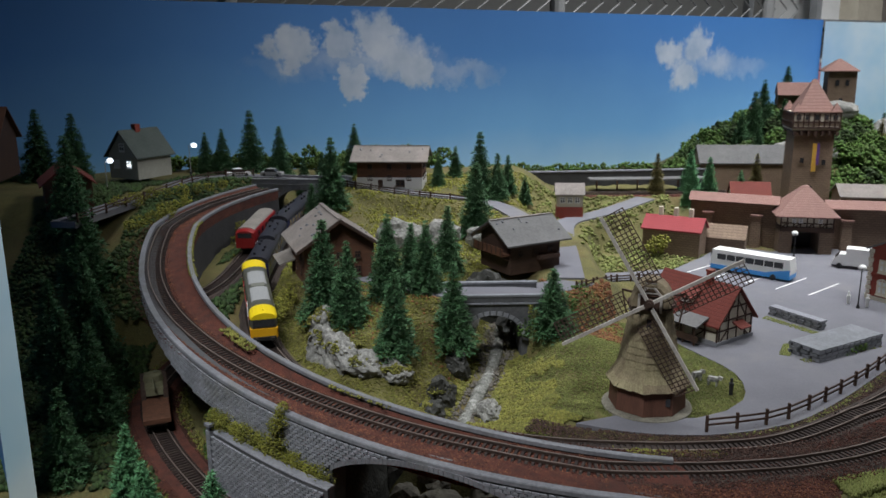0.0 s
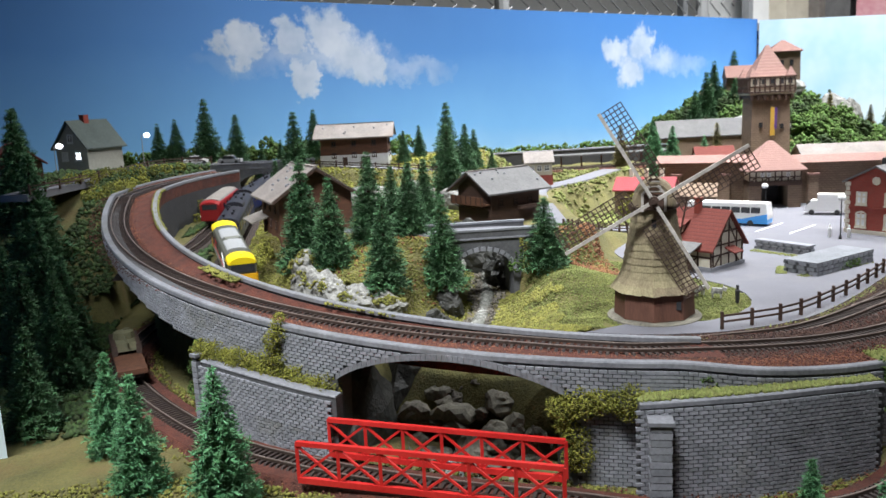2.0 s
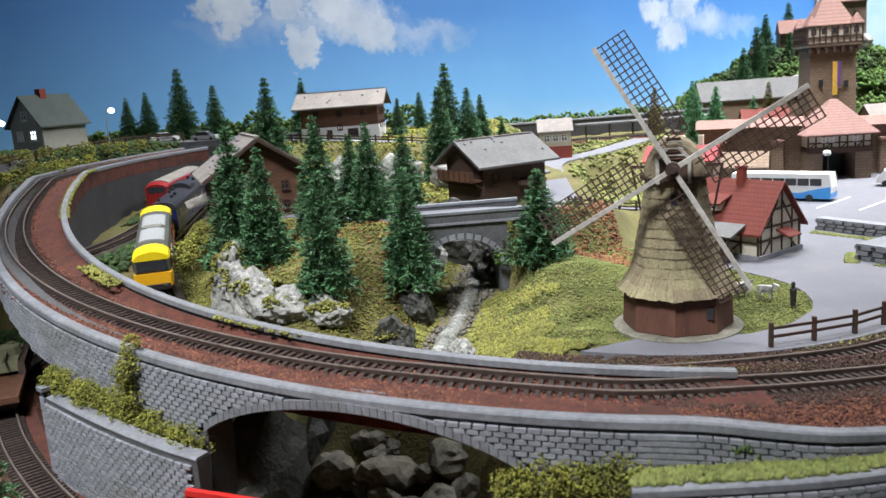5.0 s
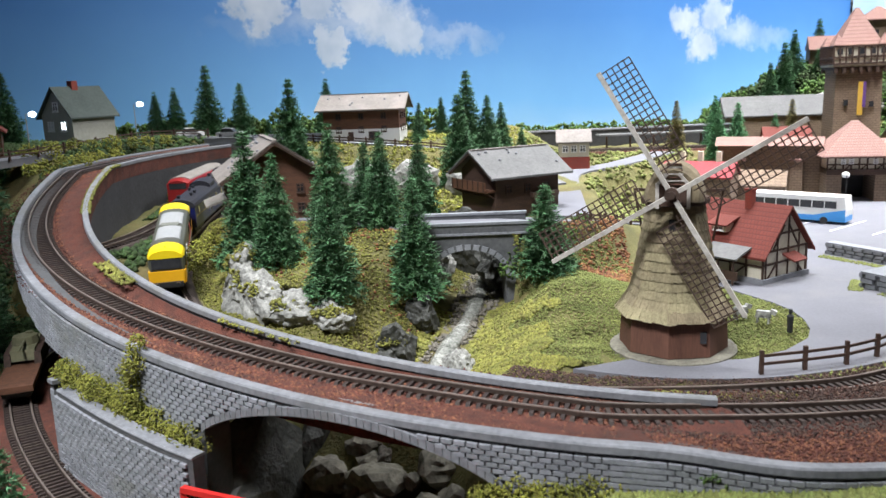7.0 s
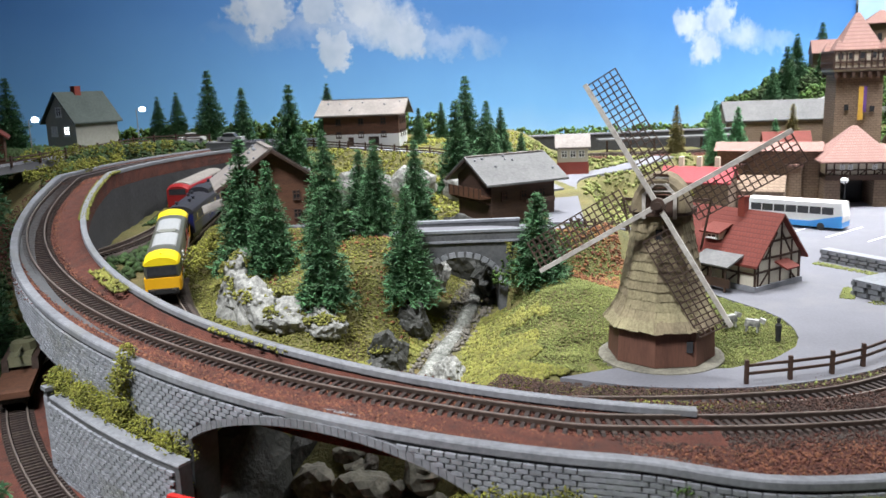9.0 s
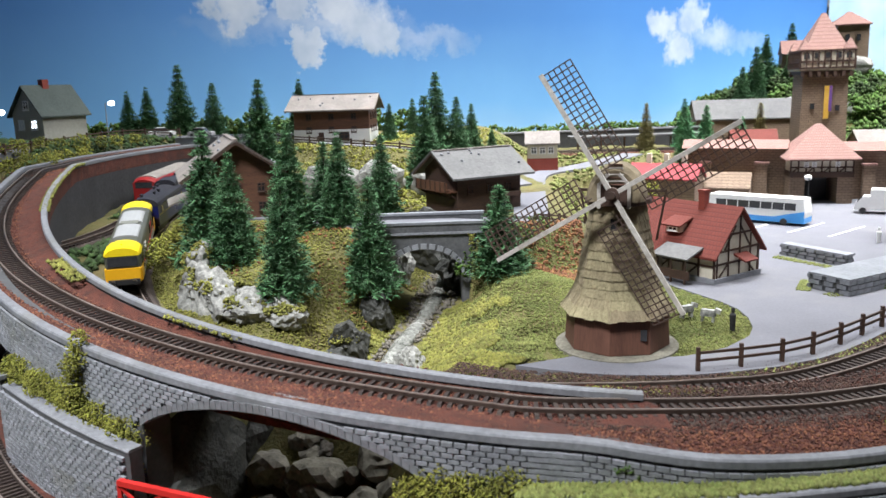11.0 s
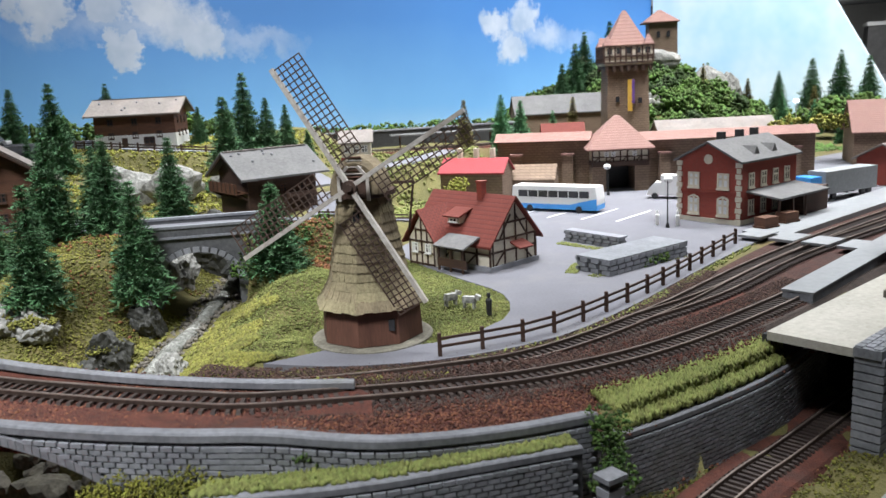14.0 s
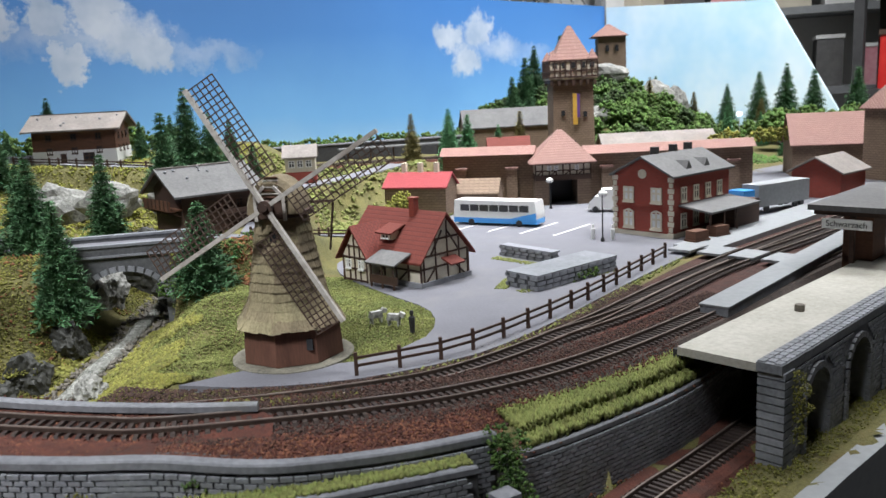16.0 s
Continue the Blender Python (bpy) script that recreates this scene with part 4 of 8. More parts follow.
# ---- houses ----
def gable_house(name, x, y, z, rz, w, d, h, ridge, wall, roof, label, over=0.5, thick=0.14, group="", hip=0.0):
    """A body w wide (along its ridge) and d deep, eaves at h, and a gabled roof."""
    t = thing(name, x, y, z, rz, label, "house", group)
    bm = B()
    o = [(-d / 2, -0.6), (d / 2, -0.6), (d / 2, h), (0, h + ridge), (-d / 2, h)]
    a = [bm.verts.new((-w / 2, q, v)) for q, v in o]
    b = [bm.verts.new((w / 2, q, v)) for q, v in o]
    for i in range(5):
        bm.faces.new((a[i], a[(i + 1) % 5], b[(i + 1) % 5], b[i]))
    bm.faces.new(a[::-1])
    bm.faces.new(b)
    part("wall", bm, wall, t)
    k = ridge / (d / 2)
    for s in (-1, 1):
        bm = B()
        L = w / 2 + over
        e, q = d / 2 + over, h - over * k
        pts = [(-L, 0, h + ridge), (L, 0, h + ridge), (L, s * e, q), (-L, s * e, q)]
        lo = [bm.verts.new((p[0], p[1], p[2] + 0.02)) for p in pts]
        up = [bm.verts.new((p[0], p[1], p[2] + 0.02 + thick)) for p in pts]
        for i in range(4):
            bm.faces.new((lo[i], lo[(i + 1) % 4], up[(i + 1) % 4], up[i]))
        bm.faces.new(lo)
        bm.faces.new(up)
        part("roof", bm, roof, t)
    return t


def window(parent, x, y, z, w, h, face="y", frame_mat=None, glass=None, sill=True, arched=False):
    """A framed pane on a wall that looks along -y ('y'), +y ('Y'), -x ('x') or +x ('X')."""
    s = {"y": (0, -1), "Y": (0, 1), "x": (-1, 0), "X": (1, 0)}[face]
    along = (1, 0) if s[0] == 0 else (0, 1)

    def bx(bm, u, v, du, dv, dep, off):
        cx, cy = x + along[0] * u + s[0] * off, y + along[1] * u + s[1] * off
        box(bm, (cx, cy, z + v), (du if along[0] else dep, dep if along[0] else du, dv))
    t = min(w, h) * 0.16
    f = B()
    us = (-w / 2 - t / 2, -w / 2 + t / 2, -t / 2, t / 2, w / 2 - t / 2, w / 2 + t / 2)
    vs = (-h / 2 - t / 2, -h / 2 + t / 2, h * 0.12 - t / 2, h * 0.12 + t / 2, h / 2 - t / 2, h / 2 + t / 2)
    rise = t * 1.6 if arched else 0.0
    grid = {}
    for k, off in enumerate((-0.01, 0.07)):
        for i, u in enumerate(us):
            for j, v in enumerate(vs):
                lift = rise * (1 - (2 * u / (w + t)) ** 2) if j > 3 else 0.0
                grid[i, j, k] = f.verts.new((x + along[0] * u + s[0] * off, y + along[1] * u + s[1] * off, z + v + lift))
    solid = lambda i, j: 0 <= i < 5 and 0 <= j < 5 and not (i in (1, 3) and j in (1, 3))
    for i in range(5):
        for j in range(5):
            if not solid(i, j):
                continue
            for k in (0, 1):
                f.faces.new([grid[i, j, k], grid[i + 1, j, k], grid[i + 1, j + 1, k], grid[i, j + 1, k]])
            for (di, dj), (p, q) in (((-1, 0), ((0, 0), (0, 1))), ((1, 0), ((1, 0), (1, 1))), ((0, -1), ((0, 0), (1, 0))), ((0, 1), ((0, 1), (1, 1)))):
                if not solid(i + di, j + dj):
                    f.faces.new([grid[i + p[0], j + p[1], 0], grid[i + q[0], j + q[1], 0], grid[i + q[0], j + q[1], 1], grid[i + p[0], j + p[1], 1]])
    ob = part("window", f, frame_mat or M_WHITE, parent)
    g = B()
    bx(g, 0, 0, w, h, 0.04, 0.0)
    part("pane", g, glass or M_GLASSDARK, ob)
    if sill:
        g = B()
        bx(g, 0, -h / 2 - t, w * 1.25, t, 0.14, 0.06)
        part("sill", g, frame_mat or M_WHITE, ob)
    return ob


M_DULLRENDER = mat("dull_grey_render", (0.3, 0.3, 0.26), (0.44, 0.43, 0.38), 0.85, 0, 3, 40, 0.2, 0.01)
M_MOSSROOF = mat("dark_green_grey_roof", (0.04, 0.055, 0.05), (0.09, 0.11, 0.1), 0.8, 0, 4, 40, 0.4, 0.02)
c1 = gable_house("chalet", -4.5, 70.4, 3.5, -70, 6.0, 5.6, 3.2, 1.9, M_WOOD, M_PALEROOF, "brown timber chalet with pale weathered roof", 0.7)
c2 = gable_house("chalet", 11.4, 75.6, 3.3, 30, 5.2, 4.6, 2.4, 1.3, M_WOODDARK, M_SLATE, "dark timber chalet with grey slab roof", 0.75)
c3 = gable_house("chalet", -1.2, 97.5, 6.8, -4, 7.2, 5.0, 3.0, 1.1, M_WOOD, M_PALEROOF, "large timber chalet on a white ground floor", 0.7)
red = gable_house("half_timbered_house", 24.4, 65.7, 0.1, -55, 6.4, 4.0, 1.8, 2.3, M_WOODDARK, M_REDROOF, "half-timbered house with a steep red tiled roof", 0.35)
st = gable_house("station_building", 46.0, 73.6, 0.1, 30.5, 7.6, 5.0, 4.5, 1.25, M_BRICKRED, M_SLATE, "red brick station building with grey roof", 0.3)
gable_house("red_roofed_house", 29.4, 91.2, 0.2, -30, 6.0, 3.2, 2.6, 1.1, M_TOWNWALL, M_CRIMSON, "stone house with crimson roof by the town wall", 0.2)
gable_house("village_house", -31, 101, 7.9, -118, 5.0, 4.6, 2.2, 2.6, M_DULLRENDER, M_MOSSROOF, "cream village house with green-grey steep roof", 0.4)
vr = gable_house("village_house", -32.0, 84, gz(-32, 84) + 0.2, -62, 5.0, 4.2, 2.0, 1.7, M_WOOD, M_REDROOF, "red-roofed timber village house in the shade", 0.4)
gable_house("barn", -46, 92, 9.0, 10, 8, 6.6, 3.8, 3.0, M_WOODDARK, M_WOOD, "dark barn with brown roof in the shade", 0.5)
gable_house("red_shed", 66.3, 83.4, 0.1, 30, 5, 4.5, 2.4, 1.2, M_BRICKRED, M_PALEROOF, "red shed with pale roof", 0.4)

# ---- chalets in detail ----
def chalet_trim(t, w, d, h, ridge, balcony=True, white=False, face=-1):
    """Windows, balcony and stones on the roof. The gable that looks along local +x is the front."""
    rnd = random.Random(int(w * 10))
    for z in ((1.0, 2.2) if h > 2.5 else (1.2,)):
        for y in (-d * 0.26, d * 0.0, d * 0.26):
            window(t, w / 2, y, z, 0.42, 0.5, "X", M_WOODDARK, M_GLASSDARK)
        for x in (-w * 0.3, 0, w * 0.3):
            window(t, x, -d / 2, z, 0.45, 0.5, "y", M_WOODDARK, M_GLASSDARK)
            window(t, x, d / 2, z, 0.45, 0.5, "Y", M_WOODDARK, M_GLASSDARK)
    for k in range(14):
        u, v = rnd.uniform(-0.5, 0.5) * w * 1.1, rnd.choice((-1, 1)) * rnd.uniform(0.1, 0.95)
        zz = h + ridge * (1 - abs(v)) + 0.2
        bm = bmesh.new()
        bmesh.ops.create_icosphere(bm, subdivisions=1, radius=0.09 + 0.05 * rnd.random())
        bmesh.ops.translate(bm, verts=bm.verts, vec=(u, v * d / 2, zz))
        part("roof_stone", bm, M_COPING, t)
    for s in (-1, 1):
        part("ridge_board", bar(B(), (-w / 2 - 0.6, s * 0.08, h + ridge + 0.16), (w / 2 + 0.6, s * 0.08, h + ridge + 0.16), 0.18, 0.06), M_PALEROOF, t)
        part("barge_board", bar(B(), (w / 2 + 0.66, 0, h + ridge), (w / 2 + 0.66, s * (d / 2 + 0.6), h - 0.6 * ridge / (d / 2)), 0.08, 0.22), M_WOODDARK, t)
        part("barge_board", bar(B(), (-w / 2 - 0.66, 0, h + ridge), (-w / 2 - 0.66, s * (d / 2 + 0.6), h - 0.6 * ridge / (d / 2)), 0.08, 0.22), M_WOODDARK, t)


M_FLOWER = mat("orange_flowers", (0.5, 0.1, 0.02), (0.6, 0.3, 0.04), 0.9, 0, 20, 80, 0.3, 0.02, island=0.4)
chalet_trim(c1, 6.0, 5.6, 3.2, 1.9)
chalet_trim(c2, 5.2, 4.6, 2.4, 1.3)
chalet_trim(c3, 7.2, 5.0, 3.0, 1.1)
# gallery along the gable of the grey-roofed chalet
for z in (1.15,):
    part("balcony", box(B(), (-3.0, 0, z), (0.9, 4.5, 0.12)), M_WOOD, c2, "timber balcony")
    part("balustrade", box(B(), (-3.42, 0, z + 0.36), (0.07, 4.5, 0.6)), M_WOOD, c2)
    for k in range(7):
        part("baluster", box(B(), (-3.48, -2.1 + 0.7 * k, z + 0.36), (0.06, 0.08, 0.66)), M_WOODDARK, c2)
        part("bracket", bar(B(), (-2.6, -2.1 + 0.7 * k, z - 0.5), (-3.4, -2.1 + 0.7 * k, z - 0.05), 0.09, 0.09), M_WOODDARK, c2)
part("flower_box", box(B(), (1.2, -2.6, 0.7), (2.2, 0.4, 0.3)), M_WOODDARK, c2, "flower box on the front wall")
part("lower_storey", box(B(), (0, 0, 0.15), (7.3, 5.1, 1.7)), M_WHITE, c3, "white rendered ground floor")
window(c3, 1.2, -2.56, 0.42, 0.9, 0.6, "y", M_WOODDARK)
part("door", box(B(), (-1.0, -2.58, 0.25), (0.5, 0.1, 1.0)), M_WOODDARK, c3, "dark door")
part("lean_to", box(B(), (-2.6, -3.2, 1.2), (3.6, 2.0, 0.12), rx=18), M_PALEROOF, c1, "pale lean-to roof")


# ---- half-timbered house ----
def timber_frame(t, w, d, h, ridge):
    for s in (-1, 1):
        f = B()
        for i in range(7):
            x = -w / 2 + w * i / 6
            bar(f, (x, s * (d / 2 + 0.03), 0), (x, s * (d / 2 + 0.03), h), 0.12, 0.06)
        for z in (0.1, h * 0.55, h - 0.05):
            bar(f, (-w / 2, s * (d / 2 + 0.03), z), (w / 2, s * (d / 2 + 0.03), z), 0.06, 0.12)
        for i in (0, 2, 4):
            x = -w / 2 + w * i / 6
            bar(f, (x, s * (d / 2 + 0.03), 0.1), (x + w / 6, s * (d / 2 + 0.03), h * 0.55), 0.06, 0.1)
        part("timber_frame", f, M_WOODDARK, t)
        f = B()
        for k in (-0.45, -0.2, 0.05, 0.3, 0.48):
            y = d * k
            bar(f, (s * (w / 2 + 0.03), y, 0), (s * (w / 2 + 0.03), y, h + ridge * (1 - abs(y) / (d / 2)) - 0.1), 0.1, 0.06)
        for z, k in ((0.1, 1), (h * 0.6, 1), (h, 1), (h + ridge * 0.4, 0.6)):
            bar(f, (s * (w / 2 + 0.03), -d / 2 * k, z), (s * (w / 2 + 0.03), d / 2 * k, z), 0.06, 0.12)
        for k in (-1, 1):
            bar(f, (s * (w / 2 + 0.03), k * d * 0.45, 0.1), (s * (w / 2 + 0.03), k * d * 0.2, h * 0.6), 0.06, 0.09)
            bar(f, (s * (w / 2 + 0.03), k * d * 0.3, h), (s * (w / 2 + 0.03), k * d * 0.05, h + ridge * 0.6), 0.06, 0.09)
        part("timber_frame", f, M_WOODDARK, t)


for ob in red.children:
    if ob.name.startswith("wall"):
        ob.data.materials[0] = M_CREAM
timber_frame(red, 6.4, 4.0, 1.8, 2.3)
part("foundation", box(B(), (0, 0, 0.05), (6.7, 4.3, 0.5)), M_STONE, red, "grey stone footing")
part("chimney", box(B(), (0.9, -0.15, 4.3), (0.42, 0.42, 1.3)), M_BRICKRED, red, "red brick chimney")
part("chimney_cap", box(B(), (0.9, -0.15, 4.98), (0.52, 0.52, 0.12)), M_BRICKRED, red)
part("dormer", prism(B(), [(-0.5, 2.6), (0.5, 2.6), (0.5, 3.05), (-0.5, 3.05)], -1.75, -0.8), M_CREAM, red, "small roof dormer")
part("dormer_roof", box(B(), (0.0, -1.4, 3.2), (1.4, 1.3, 0.1), rx=18), M_REDROOF, red)
window(red, 0.0, -1.76, 2.85, 0.6, 0.3, "y", M_WHITE, M_GLASSDARK)
# cross gable on the front
bm = B()
v = [bm.verts.new(p) for p in ((-2.9, -2.9, 1.5), (-1.7, -2.9, 3.2), (-0.5, -2.9, 1.5), (-2.9, -1.2, 1.5), (-1.7, 0.0, 3.3), (-0.5, -1.2, 1.5), (-2.9, -2.9, -0.2), (-0.5, -2.9, -0.2), (-2.9, -1.8, -0.2), (-0.5, -1.8, -0.2))]
for f in ((0, 2, 1), (0, 6, 7, 2), (0, 3, 8, 6), (2, 7, 9, 5)):
    bm.faces.new([v[i] for i in f])
part("cross_gable", bm, M_CREAM, red, "half-timbered cross gable")
for s in (-1, 1):
    bm = B()
    q = [(-1.7, -3.2, 3.35), (-1.7, 0.1, 3.45), (-1.7 + s * 1.55, -0.9, 1.3), (-1.7 + s * 1.55, -3.2, 1.3)]
    lo, up = [bm.verts.new(p) for p in q], [bm.verts.new((p[0], p[1], p[2] + 0.14)) for p in q]
    for i in range(4):
        bm.faces.new((lo[i], lo[(i + 1) % 4], up[(i + 1) % 4], up[i]))
    bm.faces.new(lo)
    bm.faces.new(up)
    part("roof", bm, M_REDROOF, red)
f = B()
for x in (-2.8, -2.2, -1.7, -1.2, -0.6):
    bar(f, (x, -2.93, 0), (x, -2.93, 1.5 + 1.4 * (1 - abs(x + 1.7) / 1.2)), 0.1, 0.06)
for z, k in ((0.1, 1.15), (0.8, 1.15), (1.5, 1.15), (2.2, 0.65)):
    bar(f, (-1.7 - k, -2.93, z), (-1.7 + k, -2.93, z), 0.06, 0.1)
part("timber_frame", f, M_WOODDARK, red)
window(red, -2.3, -2.92, 1.1, 0.45, 0.5, "y", M_WHITE, M_GLASSPALE)
window(red, -1.1, -2.92, 1.1, 0.45, 0.5, "y", M_WHITE, M_GLASSPALE)
part("porch_roof", box(B(), (1.2, -2.8, 1.75), (2.6, 1.5, 0.1), rx=20), M_SLATE, red, "grey lean-to porch roof")
part("porch_rail", box(B(), (1.3, -3.3, 0.55), (2.4, 0.08, 0.5)), M_WOODDARK, red)
part("door_hood", box(B(), (3.6, 0.3, 1.35), (0.9, 1.2, 0.1), ry=22), M_REDROOF, red, "small red hood over the side door")
for x in (0.2, 1.2, 2.2):
    part("porch_post", bar(B(), (x, -3.3, 0), (x, -3.3, 1.55), 0.1, 0.1), M_WOODDARK, red)

# ---- station building ----
for z, arch in ((1.2, True), (3.1, False)):
    for y in (-1.2, 1.2):
        window(st, -3.82, y, z, 0.8, 1.05 if arch else 0.95, "x", M_CREAM, M_GLASSPALE, arched=arch)
    for x in (-2.4, -0.8, 0.8, 2.4):
        window(st, x, -2.52, z, 0.6, 0.95, "y", M_CREAM, M_GLASSDARK)
for k in range(11):
    for y in (-2.42, 2.42):
        part("corner_stone", box(B(), (-3.83, y, 0.25 + 0.4 * k), (0.1, 0.3 if k % 2 else 0.48, 0.34)), M_CREAM, st)
part("string_course", box(B(), (-3.84, 0, 2.25), (0.1, 4.6, 0.16)), M_BRICKRED, st)
part("plinth", box(B(), (0, 0, 0.15), (7.8, 5.2, 0.4)), M_CREAM, st, "cream stone plinth")
part("gable_window", lathe(B(), [(0.35, -0.04), (0.35, 0.04)], 12), M_CREAM, st).matrix_basis = pose(-0.0384, 0, 0.046, 0, 90, 0)
for x in (-2.0, 0.4, 2.4):
    part("chimney", box(B(), (x, 0.2, 6.0), (0.42, 0.5, 0.8)), M_DARKWALL, st, "dark chimney")
for x in (-1.2, 1.2):
    part("dormer", prism(B(), [(x - 0.45, 4.7), (x + 0.45, 4.7), (x, 5.4)], -2.2, -0.8), M_SLATE, st, "grey roof dormer")
part("side_wing", box(B(), (2.9, -3.5, 1.0), (3.6, 2.1, 2.2)), M_WOODDARK, st, "dark timber side wing")
part("canopy", box(B(), (0.4, -3.7, 2.15), (6.8, 2.9, 0.14), rx=8), M_SLATE, st, "grey canopy along the platform side")
for x in (-2.6, -0.8, 1.0):
    part("canopy_post", bar(B(), (x, -4.8, 0), (x, -4.8, 1.95), 0.12, 0.12), M_WOODDARK, st)


# ---- town wall, gate and towers ----
def stone_run(name, a, b, h, label, z=0.0):
    a, b = Vector(a), Vector(b)
    L = (b - a).length
    t = thing(name, (a.x + b.x) / 2, (a.y + b.y) / 2, z, math.degrees(math.atan2(b.y - a.y, b.x - a.x)), label, "wall")
    part("wall", box(B(), (0, 0, h / 2 - 0.3), (L, 1.4, h + 0.6)), M_TOWNWALL, t)
    bm = prism(B(), [(-1.25, h), (1.1, h), (0.2, h + 0.75), (-0.1, h + 0.75)], -L / 2 - 0.2, L / 2 + 0.2)
    bmesh.ops.rotate(bm, verts=bm.verts, cent=(0, 0, 0), matrix=Matrix.Rotation(radians(90), 3, "Z"))
    part("roof", bm, M_PINKROOF, t, "long rose tiled roof of the wall walk")
    n = int(L // 6)
    for i in range(n + 1):
        x = -L / 2 + 2 + i * (L - 4) / max(1, n)
        part("buttress", box(B(), (x, -1.0, h * 0.36), (1.1, 0.9, h * 0.72), taper=0.9), M_TOWNWALL, t)
        part("buttress_cap", box(B(), (x, -1.0, h * 0.73), (1.25, 1.05, 0.2)), M_PINKROOF, t)
    return t


stone_run("town_wall", (33.0, 97.6, 0), (41.2, 93.6, 0), 4.9, "brown stone town wall with a rose tiled walk")
stone_run("town_wall", (46.2, 93.0, 0), (62.0, 89.4, 0), 4.6, "brown stone town wall with buttresses")


def pyramid_roof(bm, w, d, z0, z1, over=0.4, top=0.08):
    lathe(bm, [(0.7071, z0), (0.7071, z0 + 0.12), (0.7071 * top, z1)], 4, rot=math.pi / 4)
    for v in bm.verts:
        v.co.x *= w + 2 * over
        v.co.y *= d + 2 * over
    return bm


g = thing("gatehouse", 43.4, 92.2, 0.1, -12, "half-timbered gatehouse with a rose tiled roof over a dark archway", "gatehouse")
for s in (-1, 1):
    part("pier", box(B(), (s * 2.0, 0, 1.1), (1.3, 4.6, 3.4)), M_TOWNWALL, g)
# black panel closing the archway, in place of the shade inside it
part("passage", box(B(), (0, 1.8, 1.1), (2.8, 0.3, 2.6)), M_BLACK, g, "black panel for the archway's shade")
part("lintel", box(B(), (0, -0.2, 2.65), (5.3, 4.7, 0.5)), M_WOODDARK, g)
part("upper_storey", box(B(), (0, 0, 3.3), (5.2, 4.6, 1.3)), M_CREAM, g, "half-timbered upper storey")
f = B()
for i in range(9):
    x = -2.6 + 0.65 * i
    bar(f, (x, -2.35, 2.7), (x, -2.35, 3.95), 0.13, 0.08)
    if i % 2 == 0 and i < 8:
        bar(f, (x, -2.35, 2.75), (x + 0.65, -2.35, 3.3), 0.08, 0.1)
for z in (2.72, 3.3, 3.92):
    bar(f, (-2.6, -2.35, z), (2.6, -2.35, z), 0.08, 0.13)
part("timber_frame", f, M_WOODDARK, g)
for x in (-1.3, -0.65, 1.3):
    window(g, x, -2.36, 3.55, 0.36, 0.4, "y", M_WHITE, M_GLASSPALE, sill=False)
part("roof", pyramid_roof(B(), 5.2, 4.6, 3.95, 7.0, 0.55), M_PINKROOF, g, "rose tiled hipped roof")

tw = thing("gate_tower", 49.6, 106.5, 0, -10, "tall brown stone gate tower with timbered gallery and rose roof", "tower")
part("shaft", box(B(), (0, 0, 6.0), (4.8, 4.8, 13.0), taper=0.92), M_TOWNWALL, tw)
part("corbel", box(B(), (0, 0, 11.9), (5.0, 5.0, 0.7)), M_WOODDARK, tw)
part("gallery", box(B(), (0, 0, 12.9), (5.3, 5.3, 2.1)), M_CREAM, tw, "timbered gallery storey")
f = B()
for s in (-1, 1):
    for i in range(10):
        u = -2.65 + 5.3 * i / 9
        bar(f, (u, s * 2.69, 12.1), (u, s * 2.69, 13.95), 0.16, 0.1)
        bar(f, (s * 2.69, u, 12.1), (s * 2.69, u, 13.95), 0.16, 0.1)
    for z in (12.15, 12.8, 13.9):
        bar(f, (-2.65, s * 2.69, z), (2.65, s * 2.69, z), 0.1, 0.18)
        bar(f, (s * 2.69, -2.65, z), (s * 2.69, 2.65, z), 0.1, 0.18)
part("timber_frame", f, M_WOODDARK, tw)
part("roof", pyramid_roof(B(), 5.3, 5.3, 13.95, 17.8, -0.5), M_PINKROOF, tw, "rose tiled pyramid roof")
for x in (-1.9, 1.9):
    for y in (-2.2, 2.2):
        part("roof_turret", pyramid_roof(B(), 0.01, 0.01, 13.96, 15.1, 0.55), M_PINKROOF, tw).matrix_basis = at(x * 1.15, y, 0)
for s in (-1, 1):
    for i in range(5):
        part("gallery_window", box(B(), (-2.06 + 1.03 * i, s * 2.67, 13.4), (0.5, 0.1, 0.6)), M_GLASSDARK, tw)
    for i in range(7):
        part("corbel_stone", box(B(), (-2.4 + 0.8 * i, s * 2.5, 11.5), (0.3, 0.5, 0.5)), M_WOODDARK, tw)
for x, z in ((-1.6, 8.2), (1.7, 8.0), (0, 4.8)):
    part("window", box(B(), (x * 0.75, -2.3, z), (0.4, 0.3, 0.6)), M_GLASSDARK, tw, "dark slit window")
M_BANNER = mat("yellow_purple_banner", (0.6, 0.32, 0.03), (0.7, 0.45, 0.08), 0.8, 0, 3, 30, 0.2, 0.02)
M_PURPLE = mat("purple_banner", (0.1, 0.04, 0.2), (0.16, 0.07, 0.28), 0.8, 0, 3, 30, 0.2, 0.02)
part("banner", box(B(), (0.15, -2.5, 8.6), (0.5, 0.1, 3.4)), M_BANNER, tw, "yellow banner")
part("banner", box(B(), (0.5, -2.52, 9.0), (0.3, 0.1, 2.6)), M_PURPLE, tw, "purple banner")

